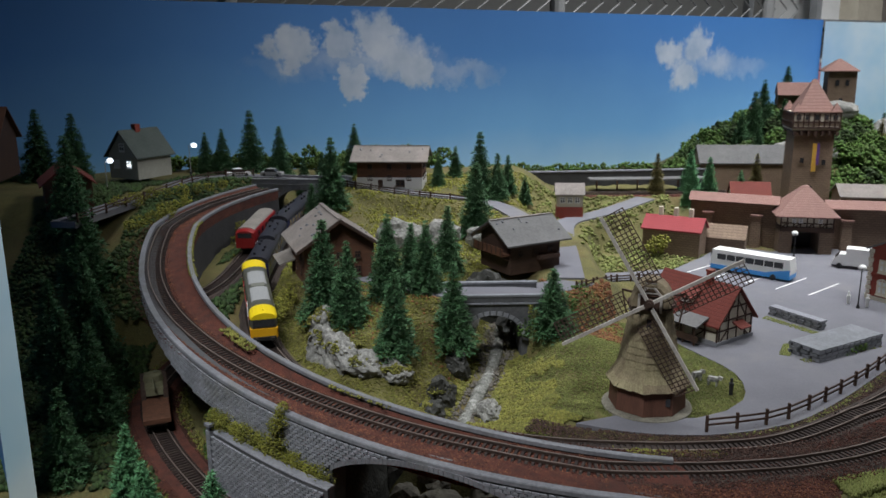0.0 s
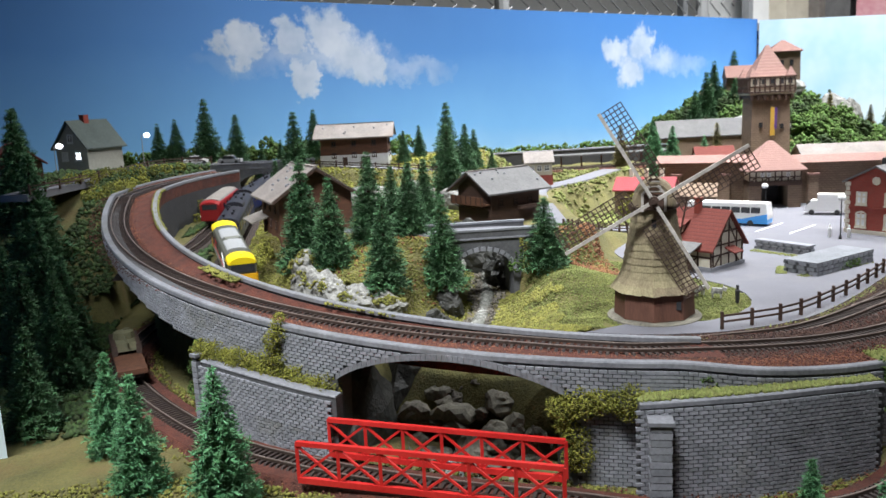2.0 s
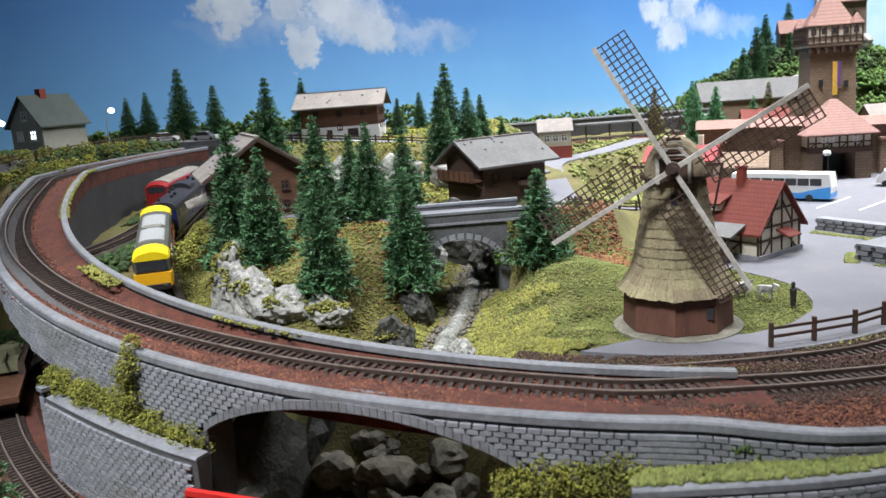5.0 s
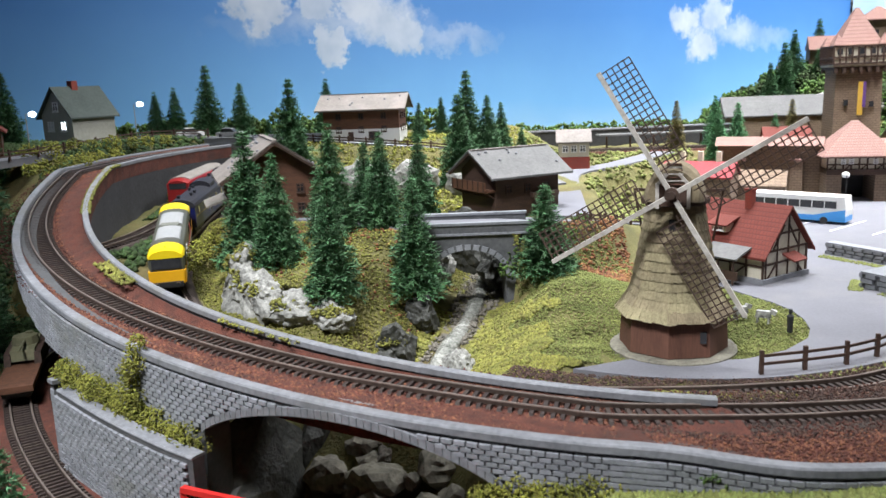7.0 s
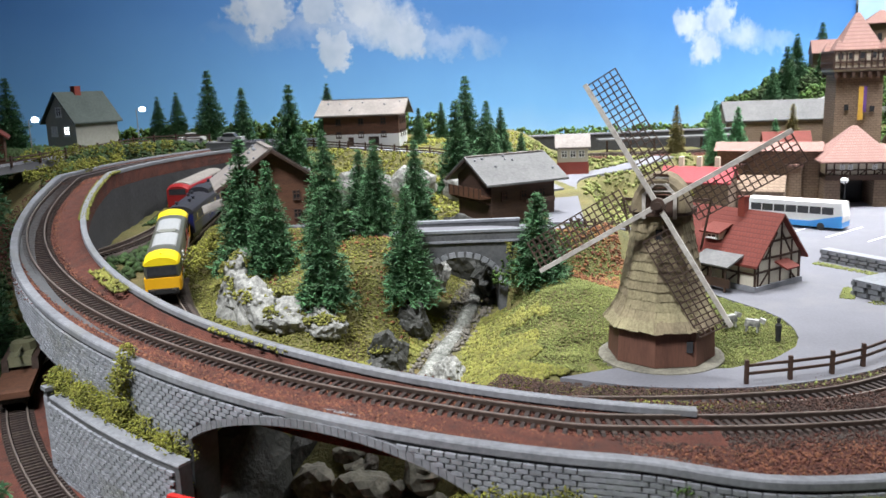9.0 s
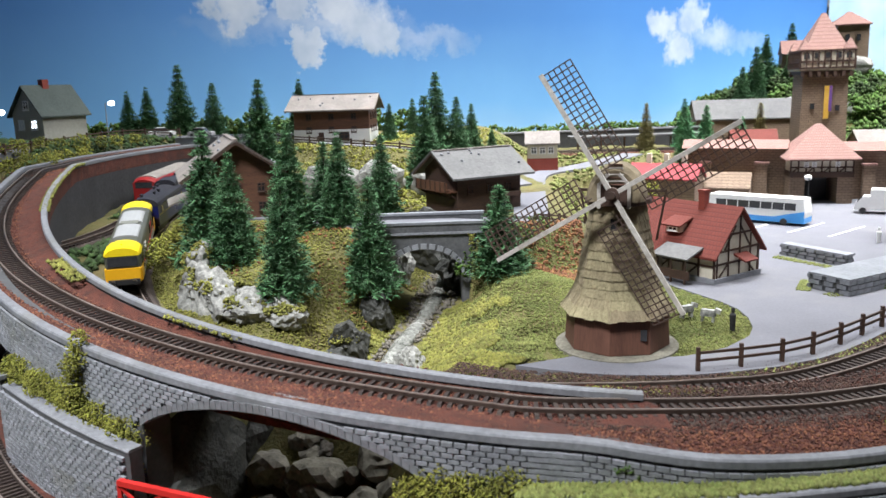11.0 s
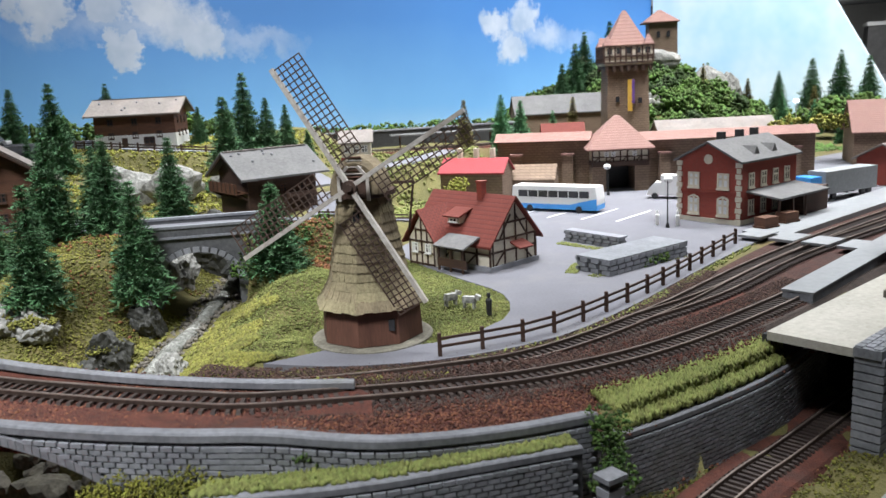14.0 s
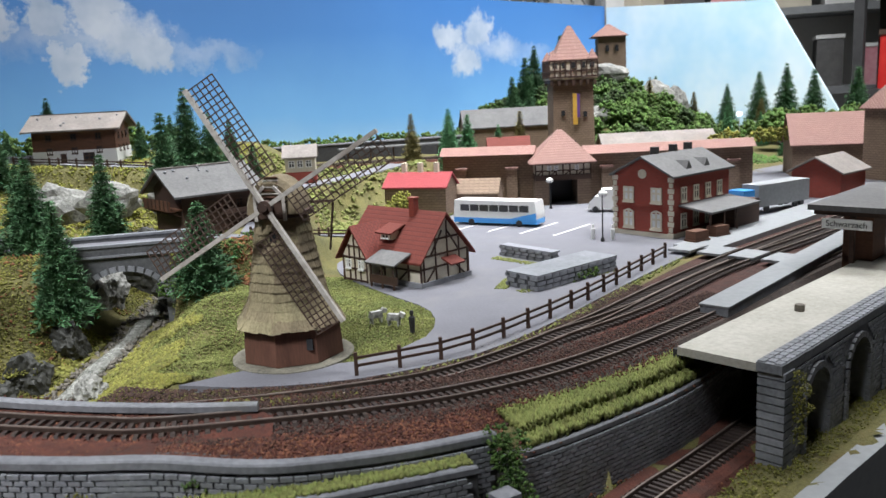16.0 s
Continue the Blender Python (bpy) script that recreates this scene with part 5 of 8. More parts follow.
cs = thing("castle", 64.5, 137, 9.9, -15, "small brown stone castle on the wooded hill", "castle")
part("keep", box(B(), (2.3, 0, 3.0), (4.2, 4.2, 10.2), taper=0.97), M_TOWNWALL, cs, "square keep")
part("keep_roof", pyramid_roof(B(), 4.2, 4.2, 8.1, 10.0, 0.5), M_PINKROOF, cs).matrix_basis = at(2.0, 0, 0)
for x, z in ((1.6, 6.4), (3.0, 6.4), (2.3, 3.6)):
    part("window", box(B(), (x, -2.12, z), (0.5, 0.2, 0.9)), M_GLASSDARK, cs, "dark slit window")
part("hall", box(B(), (-4.2, 0.5, 1.5), (5.0, 4.0, 6)), M_TOWNWALL, cs)
bm = prism(B(), [(-2.4, 4.5), (2.4, 4.5), (0, 6.4)], -6.9, -1.5)
bmesh.ops.rotate(bm, verts=bm.verts, cent=(0, 0, 0), matrix=Matrix.Rotation(radians(-90), 3, "Z"))
part("hall_roof", bm, M_PINKROOF, cs)
part("round_tower", lathe(B(), [(1.3, -2), (1.25, 2.2)], 14, (-9.5, -1.5)), M_TOWNWALL, cs)
part("round_tower_roof", lathe(B(), [(1.6, 2.2), (0.05, 4.0)], 14, (-9.5, -1.5)), M_PINKROOF, cs)
part("curtain_wall", box(B(), (-6.5, -2.6, 0.4), (6.5, 0.6, 2.6)), M_TOWNWALL, cs)

# houses behind and beside the town wall
gable_house("grey_hall", 45, 116, 1.5, -5, 12, 5, 5.2, 2.0, M_TOWNWALL, M_SLATE, "long hall with grey roof behind the town wall", 0.2)
gable_house("small_house", 40.5, 100.5, 1.0, -10, 4.2, 3, 3.6, 1.5, M_CREAM, M_REDROOF, "house with bright red roof behind the town wall", 0.2)
gable_house("terraced_house", 34.6, 91.6, 0.1, -25, 5.0, 2.6, 1.6, 1.2, M_TOWNWALL, M_TOWNWALL, "low stone house with a gabled front", 0.1)
gable_house("long_shed", 57, 100, 0.3, -12, 12, 4.5, 4.3, 1.1, M_TOWNWALL, M_PALEROOF, "long shed with a pale roof", 0.2)
gable_house("town_house", 77, 98, 0.1, -24, 9, 6, 3.6, 3.0, M_TOWNWALL, M_PINKROOF, "brown town house with a rose roof", 0.3)
tr = thing("town_tower", 79.0, 89.6, 0, 12, "square brown tower with rose roof", "tower")
part("shaft", box(B(), (0, 0, 3.4), (5, 5, 7.8)), M_TOWNWALL, tr)
part("roof", pyramid_roof(B(), 5, 5, 7.3, 11.0, 0.4), M_PINKROOF, tr)
part("banner", box(B(), (-1.2, -2.6, 5.2), (0.6, 0.1, 2.2)), M_BANNER, tr, "yellow banner")
for i in range(3):
    part("chimney", box(B(), (-1.6 + 1.6 * i, 0.2, 3.9), (0.4, 0.5, 1.6)), M_CREAM, bpy.data.objects["red_roofed_house"], "pale chimney")


# ---- fences ----
def fence(line, posts, h, label, category="fence"):
    t = thing("wooden_fence", 0, 0, 0, 0, label, category, "fences")
    L = [0]
    for a, b in zip(line, line[1:]):
        L.append(L[-1] + (b - a).length)
    pts = []
    for i in range(posts):
        s = L[-1] * i / (posts - 1)
        k = max(j for j in range(len(L)) if L[j] <= s + 1e-6)
        pts.append(line[min(k, len(line) - 1)])
    for p in pts:
        part("post", box(B(), (p.x, p.y, p.z + h / 2), (0.16, 0.16, h + 0.1), taper=0.9), M_WOODDARK, t)
    for a, b in zip(pts, pts[1:]):
        for k in (0.45, 0.8):
            part("rail", bar(B(), a + Vector((0, 0, h * k)), b + Vector((0, 0, h * k)), 0.07, 0.11), M_WOODDARK, t)
    return t


fence(spline([(19.6, 48.1, 0.1), (23.9, 49.2, 0.1), (28.1, 52.1, 0.1), (32.8, 56.1, 0.1), (40.8, 64.0, 0.1)], 0.3), 15, 0.95, "dark brown post-and-rail fence beside the line")
fence([p + Vector((0.9, -1.5, 0)) for p in ROADS[0] if p.x > 13.5 and p.x < 25], 12, 0.7, "brown fence along the sloping road")
fence([p + Vector((-1.1, -1.3, 0.0)) for p in ROADS[2] if p.x > -6 and p.x < 9], 11, 0.7, "brown fence along the upper road")
fence([p + Vector((1.3, 0, 0.0)) for p in ROADS[2] if p.x < -18], 12, 0.8, "brown fence along the village road")


# ---- stone planters on the square ----
def planter(x0, y0, x1, y1, w, h, label):
    L = math.hypot(x1 - x0, y1 - y0)
    t = thing("stone_planter", (x0 + x1) / 2, (y0 + y1) / 2, 0.12, math.degrees(math.atan2(y1 - y0, x1 - x0)), label, "planter", "planters on the square")
    part("core", box(B(), (0, 0, h / 2), (L - 0.1, w - 0.1, h)), M_MORTAR, t)
    part("top", box(B(), (0, 0, h), (L + 0.1, w + 0.1, 0.12)), M_STONE, t, "flat grey stone top")
    rnd = random.Random(int(L * 10))
    me = None
    for face in range(4):
        ln = L if face < 2 else w
        for row in range(3):
            n = int(ln / 0.62)
            for i in range(n):
                u = -ln / 2 + ln * (i + (0.5 if row % 2 else 0.3)) / n
                if me is None:
                    ob = part("stone", box(B(), (0, 0, 0), (0.54, 0.16, h / 3 - 0.06)), M_STONE, t)
                    me = ob.data
                else:
                    ob = new("stone", me)
                    ob.parent = t
                o = rnd.uniform(-0.02, 0.03)
                z = h / 6 + row * h / 3
                ob.matrix_basis = at(*((u, -(w / 2 + o), z, 0), (u, w / 2 + o, z, 0), (-(L / 2 + o), u, z, 90), (L / 2 + o, u, z, 90))[face])
    return t


planter(30.0, 59.6, 36.0, 63.0, 2.4, 0.85, "low dry-stone planter with a flat grey top")
planter(31.6, 69.4, 33.9, 65.4, 0.7, 0.7, "narrow dry-stone planter wall")

# ---- bridges ----
def red_girder(a, b, h, label):
    """A lattice parapet girder from a to b."""
    a, b = Vector(a), Vector(b)
    t = thing("bridge_girder", 0, 0, 0, 0, label, "bridge girder", "girders of the red bridge")
    up = Vector((0, 0, 1))
    part("top_chord", bar(B(), a + up * h, b + up * h, 0.2, 0.2), M_RED, t)
    part("bottom_chord", bar(B(), a + up * 0.1, b + up * 0.1, 0.2, 0.26), M_RED, t)
    n = 6
    for i in range(n + 1):
        p = a + (b - a) * i / n
        part("upright", bar(B(), p + up * 0.1, p + up * h, 0.14, 0.14), M_RED, t)
        if i < n:
            q = a + (b - a) * (i + 1) / n
            part("diagonal", bar(B(), p + up * 0.2, q + up * (h - 0.1), 0.1, 0.1), M_RED, t)
            part("diagonal", bar(B(), p + up * (h - 0.1), q + up * 0.2, 0.1, 0.1), M_RED, t)
    return t


red_girder((-1.4, 41.9, -2.7), (8.6, 37.6, -2.7), 1.75, "red painted lattice girder of the lower bridge")
red_girder((-2.6, 39.5, -2.7), (8.0, 35.2, -2.7), 1.75, "red painted lattice girder at the bridge's front")
deck = [p for p in LOWER_TRACK if -2.2 < p.x < 8.2]
tagged(part("bridge_deck", sweep(B(), deck, [(-1.2, -0.6), (1.2, -0.6), (1.2, -0.1), (-1.2, -0.1)]), M_IRON), "dark deck of the red bridge", "bridge deck")


M_SOOT = mat("sooty_grey_stone", (0.05, 0.052, 0.057), (0.12, 0.122, 0.13), 0.8, 0, 6, 50, 0.5, 0.02)


def arch_bridge(name, x, y, z, rz, L, width, top, crown, half, foot, label, stone, trim):
    t = thing(name, x, y, z, rz, label, "bridge")
    out = [(-L / 2, foot), (-half, foot), (-half, crown - half * 0.75)]
    n = 14
    out += [(-half * math.cos(math.pi * i / n), crown - half * 0.75 + half * 0.75 * math.sin(math.pi * i / n)) for i in range(1, n)]
    out += [(half, crown - half * 0.75), (half, foot), (L / 2, foot), (L / 2, top), (-L / 2, top)]
    part("arch_wall", prism(B(), out, -width / 2, width / 2), stone, t)
    for s in (-1, 1):
        part("parapet", box(B(), (0, s * (width / 2 - 0.12), top + 0.2), (L, 0.3, 0.5)), stone, t)
        part("coping", box(B(), (0, s * (width / 2 - 0.12), top + 0.5), (L + 0.1, 0.42, 0.14)), trim, t)
        for i in range(15):
            a = math.pi * (i + 0.5) / 15
            part("arch_stone", box(B(), (-(half + 0.16) * math.cos(a), s * (width / 2), crown - half * 0.75 + (half * 0.75 + 0.16) * math.sin(a)), (0.34, 0.14, 0.3), ry=-math.degrees(math.atan2(math.cos(a) * 0.75, math.sin(a)))), trim, t)
    part("string_course", box(B(), (0, -width / 2 - 0.06, top - 0.06), (L, 0.14, 0.12)), trim, t)
    return t


arch_bridge("stone_bridge", 8.2, 63.4, 0, 2, 7.2, 3.7, 3.65, 2.7, 2.1, -1.6, "small dark grey stone bridge over the stream", M_SOOT, M_STONE)
arch_bridge("stone_bridge", -11.7, 99.0, 0, -6, 11, 3.2, 6.75, 6.1, 2.9, 2.0, "pale stone road bridge over the cutting", M_STONE_J, M_COPING)

# ---- covered way over the lower line ----
M_CONC = mat("dirty_white_concrete", (0.3, 0.285, 0.24), (0.5, 0.48, 0.43), 0.75, 0, 2, 40, 0.3, 0.02, dirt=(0.34, 0.31, 0.24))
sh = thing("covered_way", 35.0, 42.1, 0, 33.5, "grey stone gallery with a pale concrete roof over the lower line", "gallery")
part("roof", prism(B(), [(-0.2, 0.35), (46, 0.35), (46, 0.7), (-0.2, 0.7)], 0.95, 4.3), M_CONC, sh, "pale stained concrete roof")
bm = B()
box(bm, (23, 0.45, 0.62), (46.6, 1.0, 0.36))
part("parapet", bm, M_STONE, sh, "dark grey tiled parapet strip")
# outer wall with round openings
W0 = [(0, -3.6), (1.9, -3.6), (1.9, -1.5)] + [(3.1 - 1.2 * math.cos(math.pi * i / 10), -1.5 + 1.15 * math.sin(math.pi * i / 10)) for i in range(1, 10)] + [(4.3, -1.5), (4.3, -3.6), (6.3, -3.6), (6.3, -1.5)]
W0 += [(7.6 - 1.3 * math.cos(math.pi * i / 10), -1.5 + 1.5 * math.sin(math.pi * i / 10)) for i in range(1, 10)] + [(8.9, -1.5), (8.9, -3.6), (11, -3.6), (11, -1.5)]
W0 += [(12.3 - 1.3 * math.cos(math.pi * i / 10), -1.5 + 1.5 * math.sin(math.pi * i / 10)) for i in range(1, 10)] + [(13.6, -1.5), (13.6, -3.6), (46, -3.6), (46, 0.45), (0, 0.45)]
part("arcade_wall", prism(B(), W0, 0.0, 0.75), M_STONE_J, sh, "grey stone arcade wall")
part("pier", box(B(), (0.25, 0.4, -1.6), (0.7, 0.95, 4.0)), M_MORTAR, sh)
for k in range(12):
    part("quoin", box(B(), (0.22, 0.4, -3.3 + 0.33 * k), (0.84, 1.06, 0.26)), M_STONE, sh)
for c, r in ((3.1, 1.2), (7.6, 1.3), (12.3, 1.3)):
    for i in range(13):
        a = math.pi * (i + 0.5) / 13
        part("arch_stone", box(B(), (c - (r + 0.12) * math.cos(a), -0.04, -1.5 + (r * 1.1 + 0.12) * math.sin(a)), (0.3, 0.2, 0.26), ry=-math.degrees(math.atan2(math.cos(a), math.sin(a)))), M_COPING, sh)
    for k in range(7):
        for s in (-1, 1):
            part("jamb_stone", box(B(), (c + s * (r + 0.1), -0.04, -3.3 + 0.28 * k), (0.28, 0.2, 0.23)), M_COPING, sh)
part("back_wall", box(B(), (23, 4.4, -1.6), (46, 0.4, 4.2)), M_DARKWALL, sh, "near-black inner wall")
part("vent_stub", lathe(B(), [(0.22, 0.6), (0.22, 1.0), (0.16, 1.02)], 12, (7.6, 2.6)), M_BOULDER, sh, "small brown roof stub")
# table front edge
M_EDGE = mat("pale_grey_table_edge", (0.2, 0.21, 0.22), (0.28, 0.29, 0.3), 0.6, 0, 1, 20, 0.1, 0.01)
tagged(part("trim", sweep(B(), spline([(-48, 29, -3.4), (-8, 29.4, -3.4), (10, 30.2, -3.4), (24, 33.6, -3.4), (33.7, 39.7, -3.4), (42, 44.9, -3.4), (80, 68, -3.4)], 1), [(0, -9), (0.8, -9), (0.8, 0.1), (0, 0.1)]), M_EDGE), "pale grey front edge of the layout table", "trim", kind="structure")
tagged(part("layout_table", box(B(), (34, 110, -12), (170, 150, 4)), M_BLACK), "dark baseboard under the layout", "table")

# ---- platforms and station roof ----
p1 = thing("platform", 36.9, 50.7, 0, 37.5, "long low grey platform between the tracks", "platform")
part("body", prism(B(), [(0, 0), (40, 0), (40, 0.62), (0, 0.62)], -0.7, 0.7), M_STONE, p1)
part("surface", box(B(), (20, 0, 0.66), (40.1, 1.5, 0.1)), M_EDGE, p1, "pale grey platform surface")
sc = thing("platform_shelter", 48.5, 56.2, 0.6, 35, "dark platform shelter with a station sign", "shelter")
part("roof", box(B(), (4.0, 0, 3.3), (11, 4.2, 0.3)), M_SLATE, sc, "grey plank roof")
part("fascia", box(B(), (4.0, 0, 3.05), (10.4, 3.7, 0.35)), M_WOODDARK, sc)
part("cabin", box(B(), (1.6, 0, 1.3), (2.2, 1.6, 3.4)), M_WOOD, sc, "brown timber cabin")
for x in (-0.4, 4.5, 8.0):
    part("post", bar(B(), (x, 0, -0.3), (x, 0, 3.2), 0.25, 0.25), M_WOODDARK, sc)
sg = part("sign", box(B(), (-1.45, 0, 2.45), (0.1, 2.6, 0.55)), M_WHITE, sc, "white station name sign")
cu = bpy.data.curves.new("sign_text", "FONT")
cu.body, cu.size, cu.align_x, cu.align_y, cu.extrude = "Schwarzach", 0.0046, "CENTER", "CENTER", 0.0001
tx = new("lettering", cu)
tx.data.materials.append(M_BLACK)
tx.parent = sg
tx.matrix_basis = pose(-0.0152, 0, 0.0245, 90, 0, -90)
cr = thing("foot_crossing", 44.6, 62.4, 0.1, 33, "grey plank crossing over the tracks", "crossing")
for i in range(4):
    part("plank", box(B(), (0, -3.2 + 2.1 * i, 0.3), (2.4, 1.6, 0.16)), M_EDGE, cr)
tagged(part("pavement", box(B(), (0, 0, 0), (30, 3.0, 0.6)), M_EDGE), "pale station platform edge by the building", "platform", kind="structure").matrix_world = at(56, 73.4, 0.1, 33)


# ---- rolling stock ----
M_OLIVE = mat("olive_grey_livery", (0.075, 0.078, 0.06), (0.1, 0.1, 0.08), 0.4, 0, 3, 30, 0.05, 0.005)
M_ROOFGREY = mat("grey_loco_roof", (0.14, 0.145, 0.12), (0.2, 0.2, 0.17), 0.45, 0, 3, 30, 0.05, 0.005)
M_YELLOW = mat("signal_yellow", (0.75, 0.55, 0.01), (0.85, 0.64, 0.02), 0.35, 0, 3, 30, 0.05, 0.005)
M_ORANGE = mat("deep_yellow_front", (0.72, 0.36, 0.01), (0.8, 0.42, 0.015), 0.4, 0, 3, 30, 0.05, 0.005)
M_LIGHTGREY = mat("light_grey_livery", (0.27, 0.28, 0.28), (0.36, 0.36, 0.36), 0.4, 0, 3, 30, 0.05, 0.005)
M_NAVY = mat("dark_blue_livery", (0.006, 0.008, 0.06), (0.01, 0.016, 0.1), 0.3, 0, 3, 30, 0.05, 0.005)
M_COACHROOF = mat("black_coach_roof", (0.012, 0.012, 0.016), (0.03, 0.03, 0.04), 0.5, 0, 3, 30, 0.1, 0.01)
M_GOLD = mat("gilt_lining", (0.3, 0.2, 0.08), (0.42, 0.3, 0.12), 0.5, 0.3, 3, 30, 0.05, 0.005)
M_AMBER = mat("warm_window", (0.25, 0.2, 0.13), (0.42, 0.35, 0.24), 0.2, 0, 6, 30, 0.0)


def on_track(line, s):
    """Place and heading at s cm along a line."""
    acc = 0
    for a, b in zip(line, line[1:]):
        d = (b - a).length
        if acc + d >= s:
            return a + (b - a) * ((s - acc) / d)
        acc += d
    return line[-1]


def along(line, x):
    acc = 0
    for a, b in zip(line, line[1:]):
        if a.x <= x < b.x and a.y < 75:
            return acc
        acc += (b - a).length
    return acc


def vehicle(name, line, s_mid, half, label, category, group=""):
    a, b = on_track(line, s_mid - half), on_track(line, s_mid + half)
    m = (a + b) / 2
    t = thing(name, m.x, m.y, m.z + 0.2, math.degrees(math.atan2(b.y - a.y, b.x - a.x)), label, category, group)
    t.matrix_world = t.matrix_world @ pose(0, 0, 0, 0, -math.degrees(math.asin((b.z - a.z) / (b - a).length)), 0)
    return t


def bogies(t, xs, wheel=0.3):
    for x in xs:
        part("bogie", box(B(), (x, 0, 0.42), (2.2, 1.3, 0.34)), M_BLACK, t)
        for dx in (-0.7, 0.7):
            for s in (-1, 1):
                part("wheel", rod(B(), (x + dx, s * 0.4, wheel), (x + dx, s * 0.52, wheel), wheel, 14), M_IRON, t)


def body_shell(bm, L, w, z0, z1, z2, nose=0.0):
    """A coach section: straight sides from z0 to z1, a curved roof up to z2; nose: how far the ends round in."""
    prof = [(-w / 2, z0), (-w / 2, z1)] + [(-w / 2 * math.cos(math.pi * i / 8), z1 + (z2 - z1) * math.sin(math.pi * i / 8)) for i in range(1, 8)] + [(w / 2, z1), (w / 2, z0)]
    xs = [(-L / 2, 0.9 if nose else 1.0), (-L / 2 + max(nose, 0.05), 1.0), (L / 2 - max(nose, 0.05), 1.0), (L / 2, 0.9 if nose else 1.0)]
    rows = [[bm.verts.new((x, y * k, z0 + (z - z0) * (k if z > z1 else 1))) for y, z in prof] for x, k in xs]
    n = len(prof)
    for a, b in zip(rows, rows[1:]):
        for i in range(n):
            bm.faces.new((a[i], a[(i + 1) % n], b[(i + 1) % n], b[i]))
    bm.faces.new(rows[0][::-1])
    bm.faces.new(rows[-1])
    return bm


def build_loco(s_front):
    L = 11.8
    t = vehicle("locomotive", INNER_TRACK, s_front - L / 2, 4.0, "olive-grey model locomotive with yellow ends on the inner line", "locomotive")
    part("underframe", box(B(), (0, 0, 0.6), (L - 0.6, 1.5, 0.35)), M_BLACK, t)
    bogies(t, (-3.7, 3.7))
    part("body", body_shell(B(), L - 0.2, 1.86, 0.75, 2.2, 2.62, 0.35), M_OLIVE, t, "olive-grey body side")
    part("lower_band", box(B(), (0, 0, 0.98), (L - 2.6, 1.9, 0.5)), M_LIGHTGREY, t, "light grey lower band")
    part("red_stripe", box(B(), (0, 0, 1.27), (L - 2.6, 1.91, 0.07)), M_RED, t)
    part("white_stripe", box(B(), (0, 0, 1.2), (L - 2.6, 1.905, 0.06)), M_WHITE, t)
    for s in (-1, 1):
        part("roof_end", body_shell(B(), 1.75, 1.9, 2.16, 2.22, 2.67, 0.3), M_YELLOW, t, "yellow cab roof").matrix_basis = at(s * (L / 2 - 0.95), 0, 0)
        part("front", box(B(), (s * (L / 2 - 0.14), 0, 1.1), (0.2, 1.74, 0.75)), M_ORANGE, t, "deep yellow cab front")
        part("cab_side", box(B(), (s * (L / 2 - 0.72), 0, 1.1), (1.2, 1.9, 0.72)), M_ORANGE, t, "deep yellow cab side")
        part("windscreen", box(B(), (s * (L / 2 - 0.13), 0, 1.85), (0.16, 1.5, 0.5)), M_GLASSDARK, t, "dark windscreen")
        for y in (-0.96, 0.96):
            part("cab_window", box(B(), (s * (L / 2 - 0.85), y * 0.975, 1.8), (0.5, 0.06, 0.5)), M_GLASSDARK, t)
            part("cab_door", box(B(), (s * (L / 2 - 1.45), y * 0.972, 1.62), (0.42, 0.06, 1.0)), M_GLASSDARK, t)
        part("buffer_beam", box(B(), (s * (L / 2 + 0.02), 0, 0.75), (0.14, 1.6, 0.26)), M_BLACK, t)
        for y in (-0.55, 0.55):
            part("buffer", rod(B(), (s * L / 2, y, 0.78), (s * (L / 2 + 0.32), y, 0.78), 0.12, 10), M_BLACK, t)
        for x in (1.75,):
            part("roof_panel", body_shell(B(), 2.7, 1.35, 2.42, 2.5, 2.665), M_LIGHTGREY, t, "pale grey roof panel").matrix_basis = at(s * x + 0.2, 0, 0)
    part("roof_hatch", box(B(), (0.15, 0, 2.62), (0.7, 1.0, 0.08)), M_ROOFGREY, t)
    part("horn", rod(B(), (L / 2 - 0.8, 0, 2.66), (L / 2 - 0.45, 0, 2.72), 0.05, 6), M_YELLOW, t)
    for s in (-1, 1):
        for x in (-3.2, -1.4):
            part("side_window", box(B(), (x, s * 0.935, 1.8), (0.42, 0.05, 0.5)), M_GLASSDARK, t)
        part("nameplate", box(B(), (-2.3, s * 0.94, 1.82), (1.05, 0.05, 0.24)), M_RED, t, "red nameplate")
        part("grille", box(B(), (0.4, s * 0.935, 0.98), (1.7, 0.05, 0.36)), M_ROOFGREY, t)
        # plain double arrow shape in white
        f = B()
        for dz in (0.14, -0.14):
            box(f, (2.6, s * 0.94, 1.75 + dz), (1.3, 0.05, 0.1))
        for x0, x1, z0, z1 in ((2.15, 2.55, 2.12, 1.89), (2.35, 2.85, 1.89, 1.61), (2.65, 3.05, 1.61, 1.38)):
            k = -s
            f2 = [((x0 - 2.6) * k + 2.6, z0), ((x0 - 2.6) * k + 2.75, z0), ((x1 - 2.6) * k + 2.75, z1), ((x1 - 2.6) * k + 2.6, z1)]
            prism(f, f2, s * 0.92, s * 0.97)
        part("emblem", f, M_WHITE, t, "white double-line emblem")
    return t


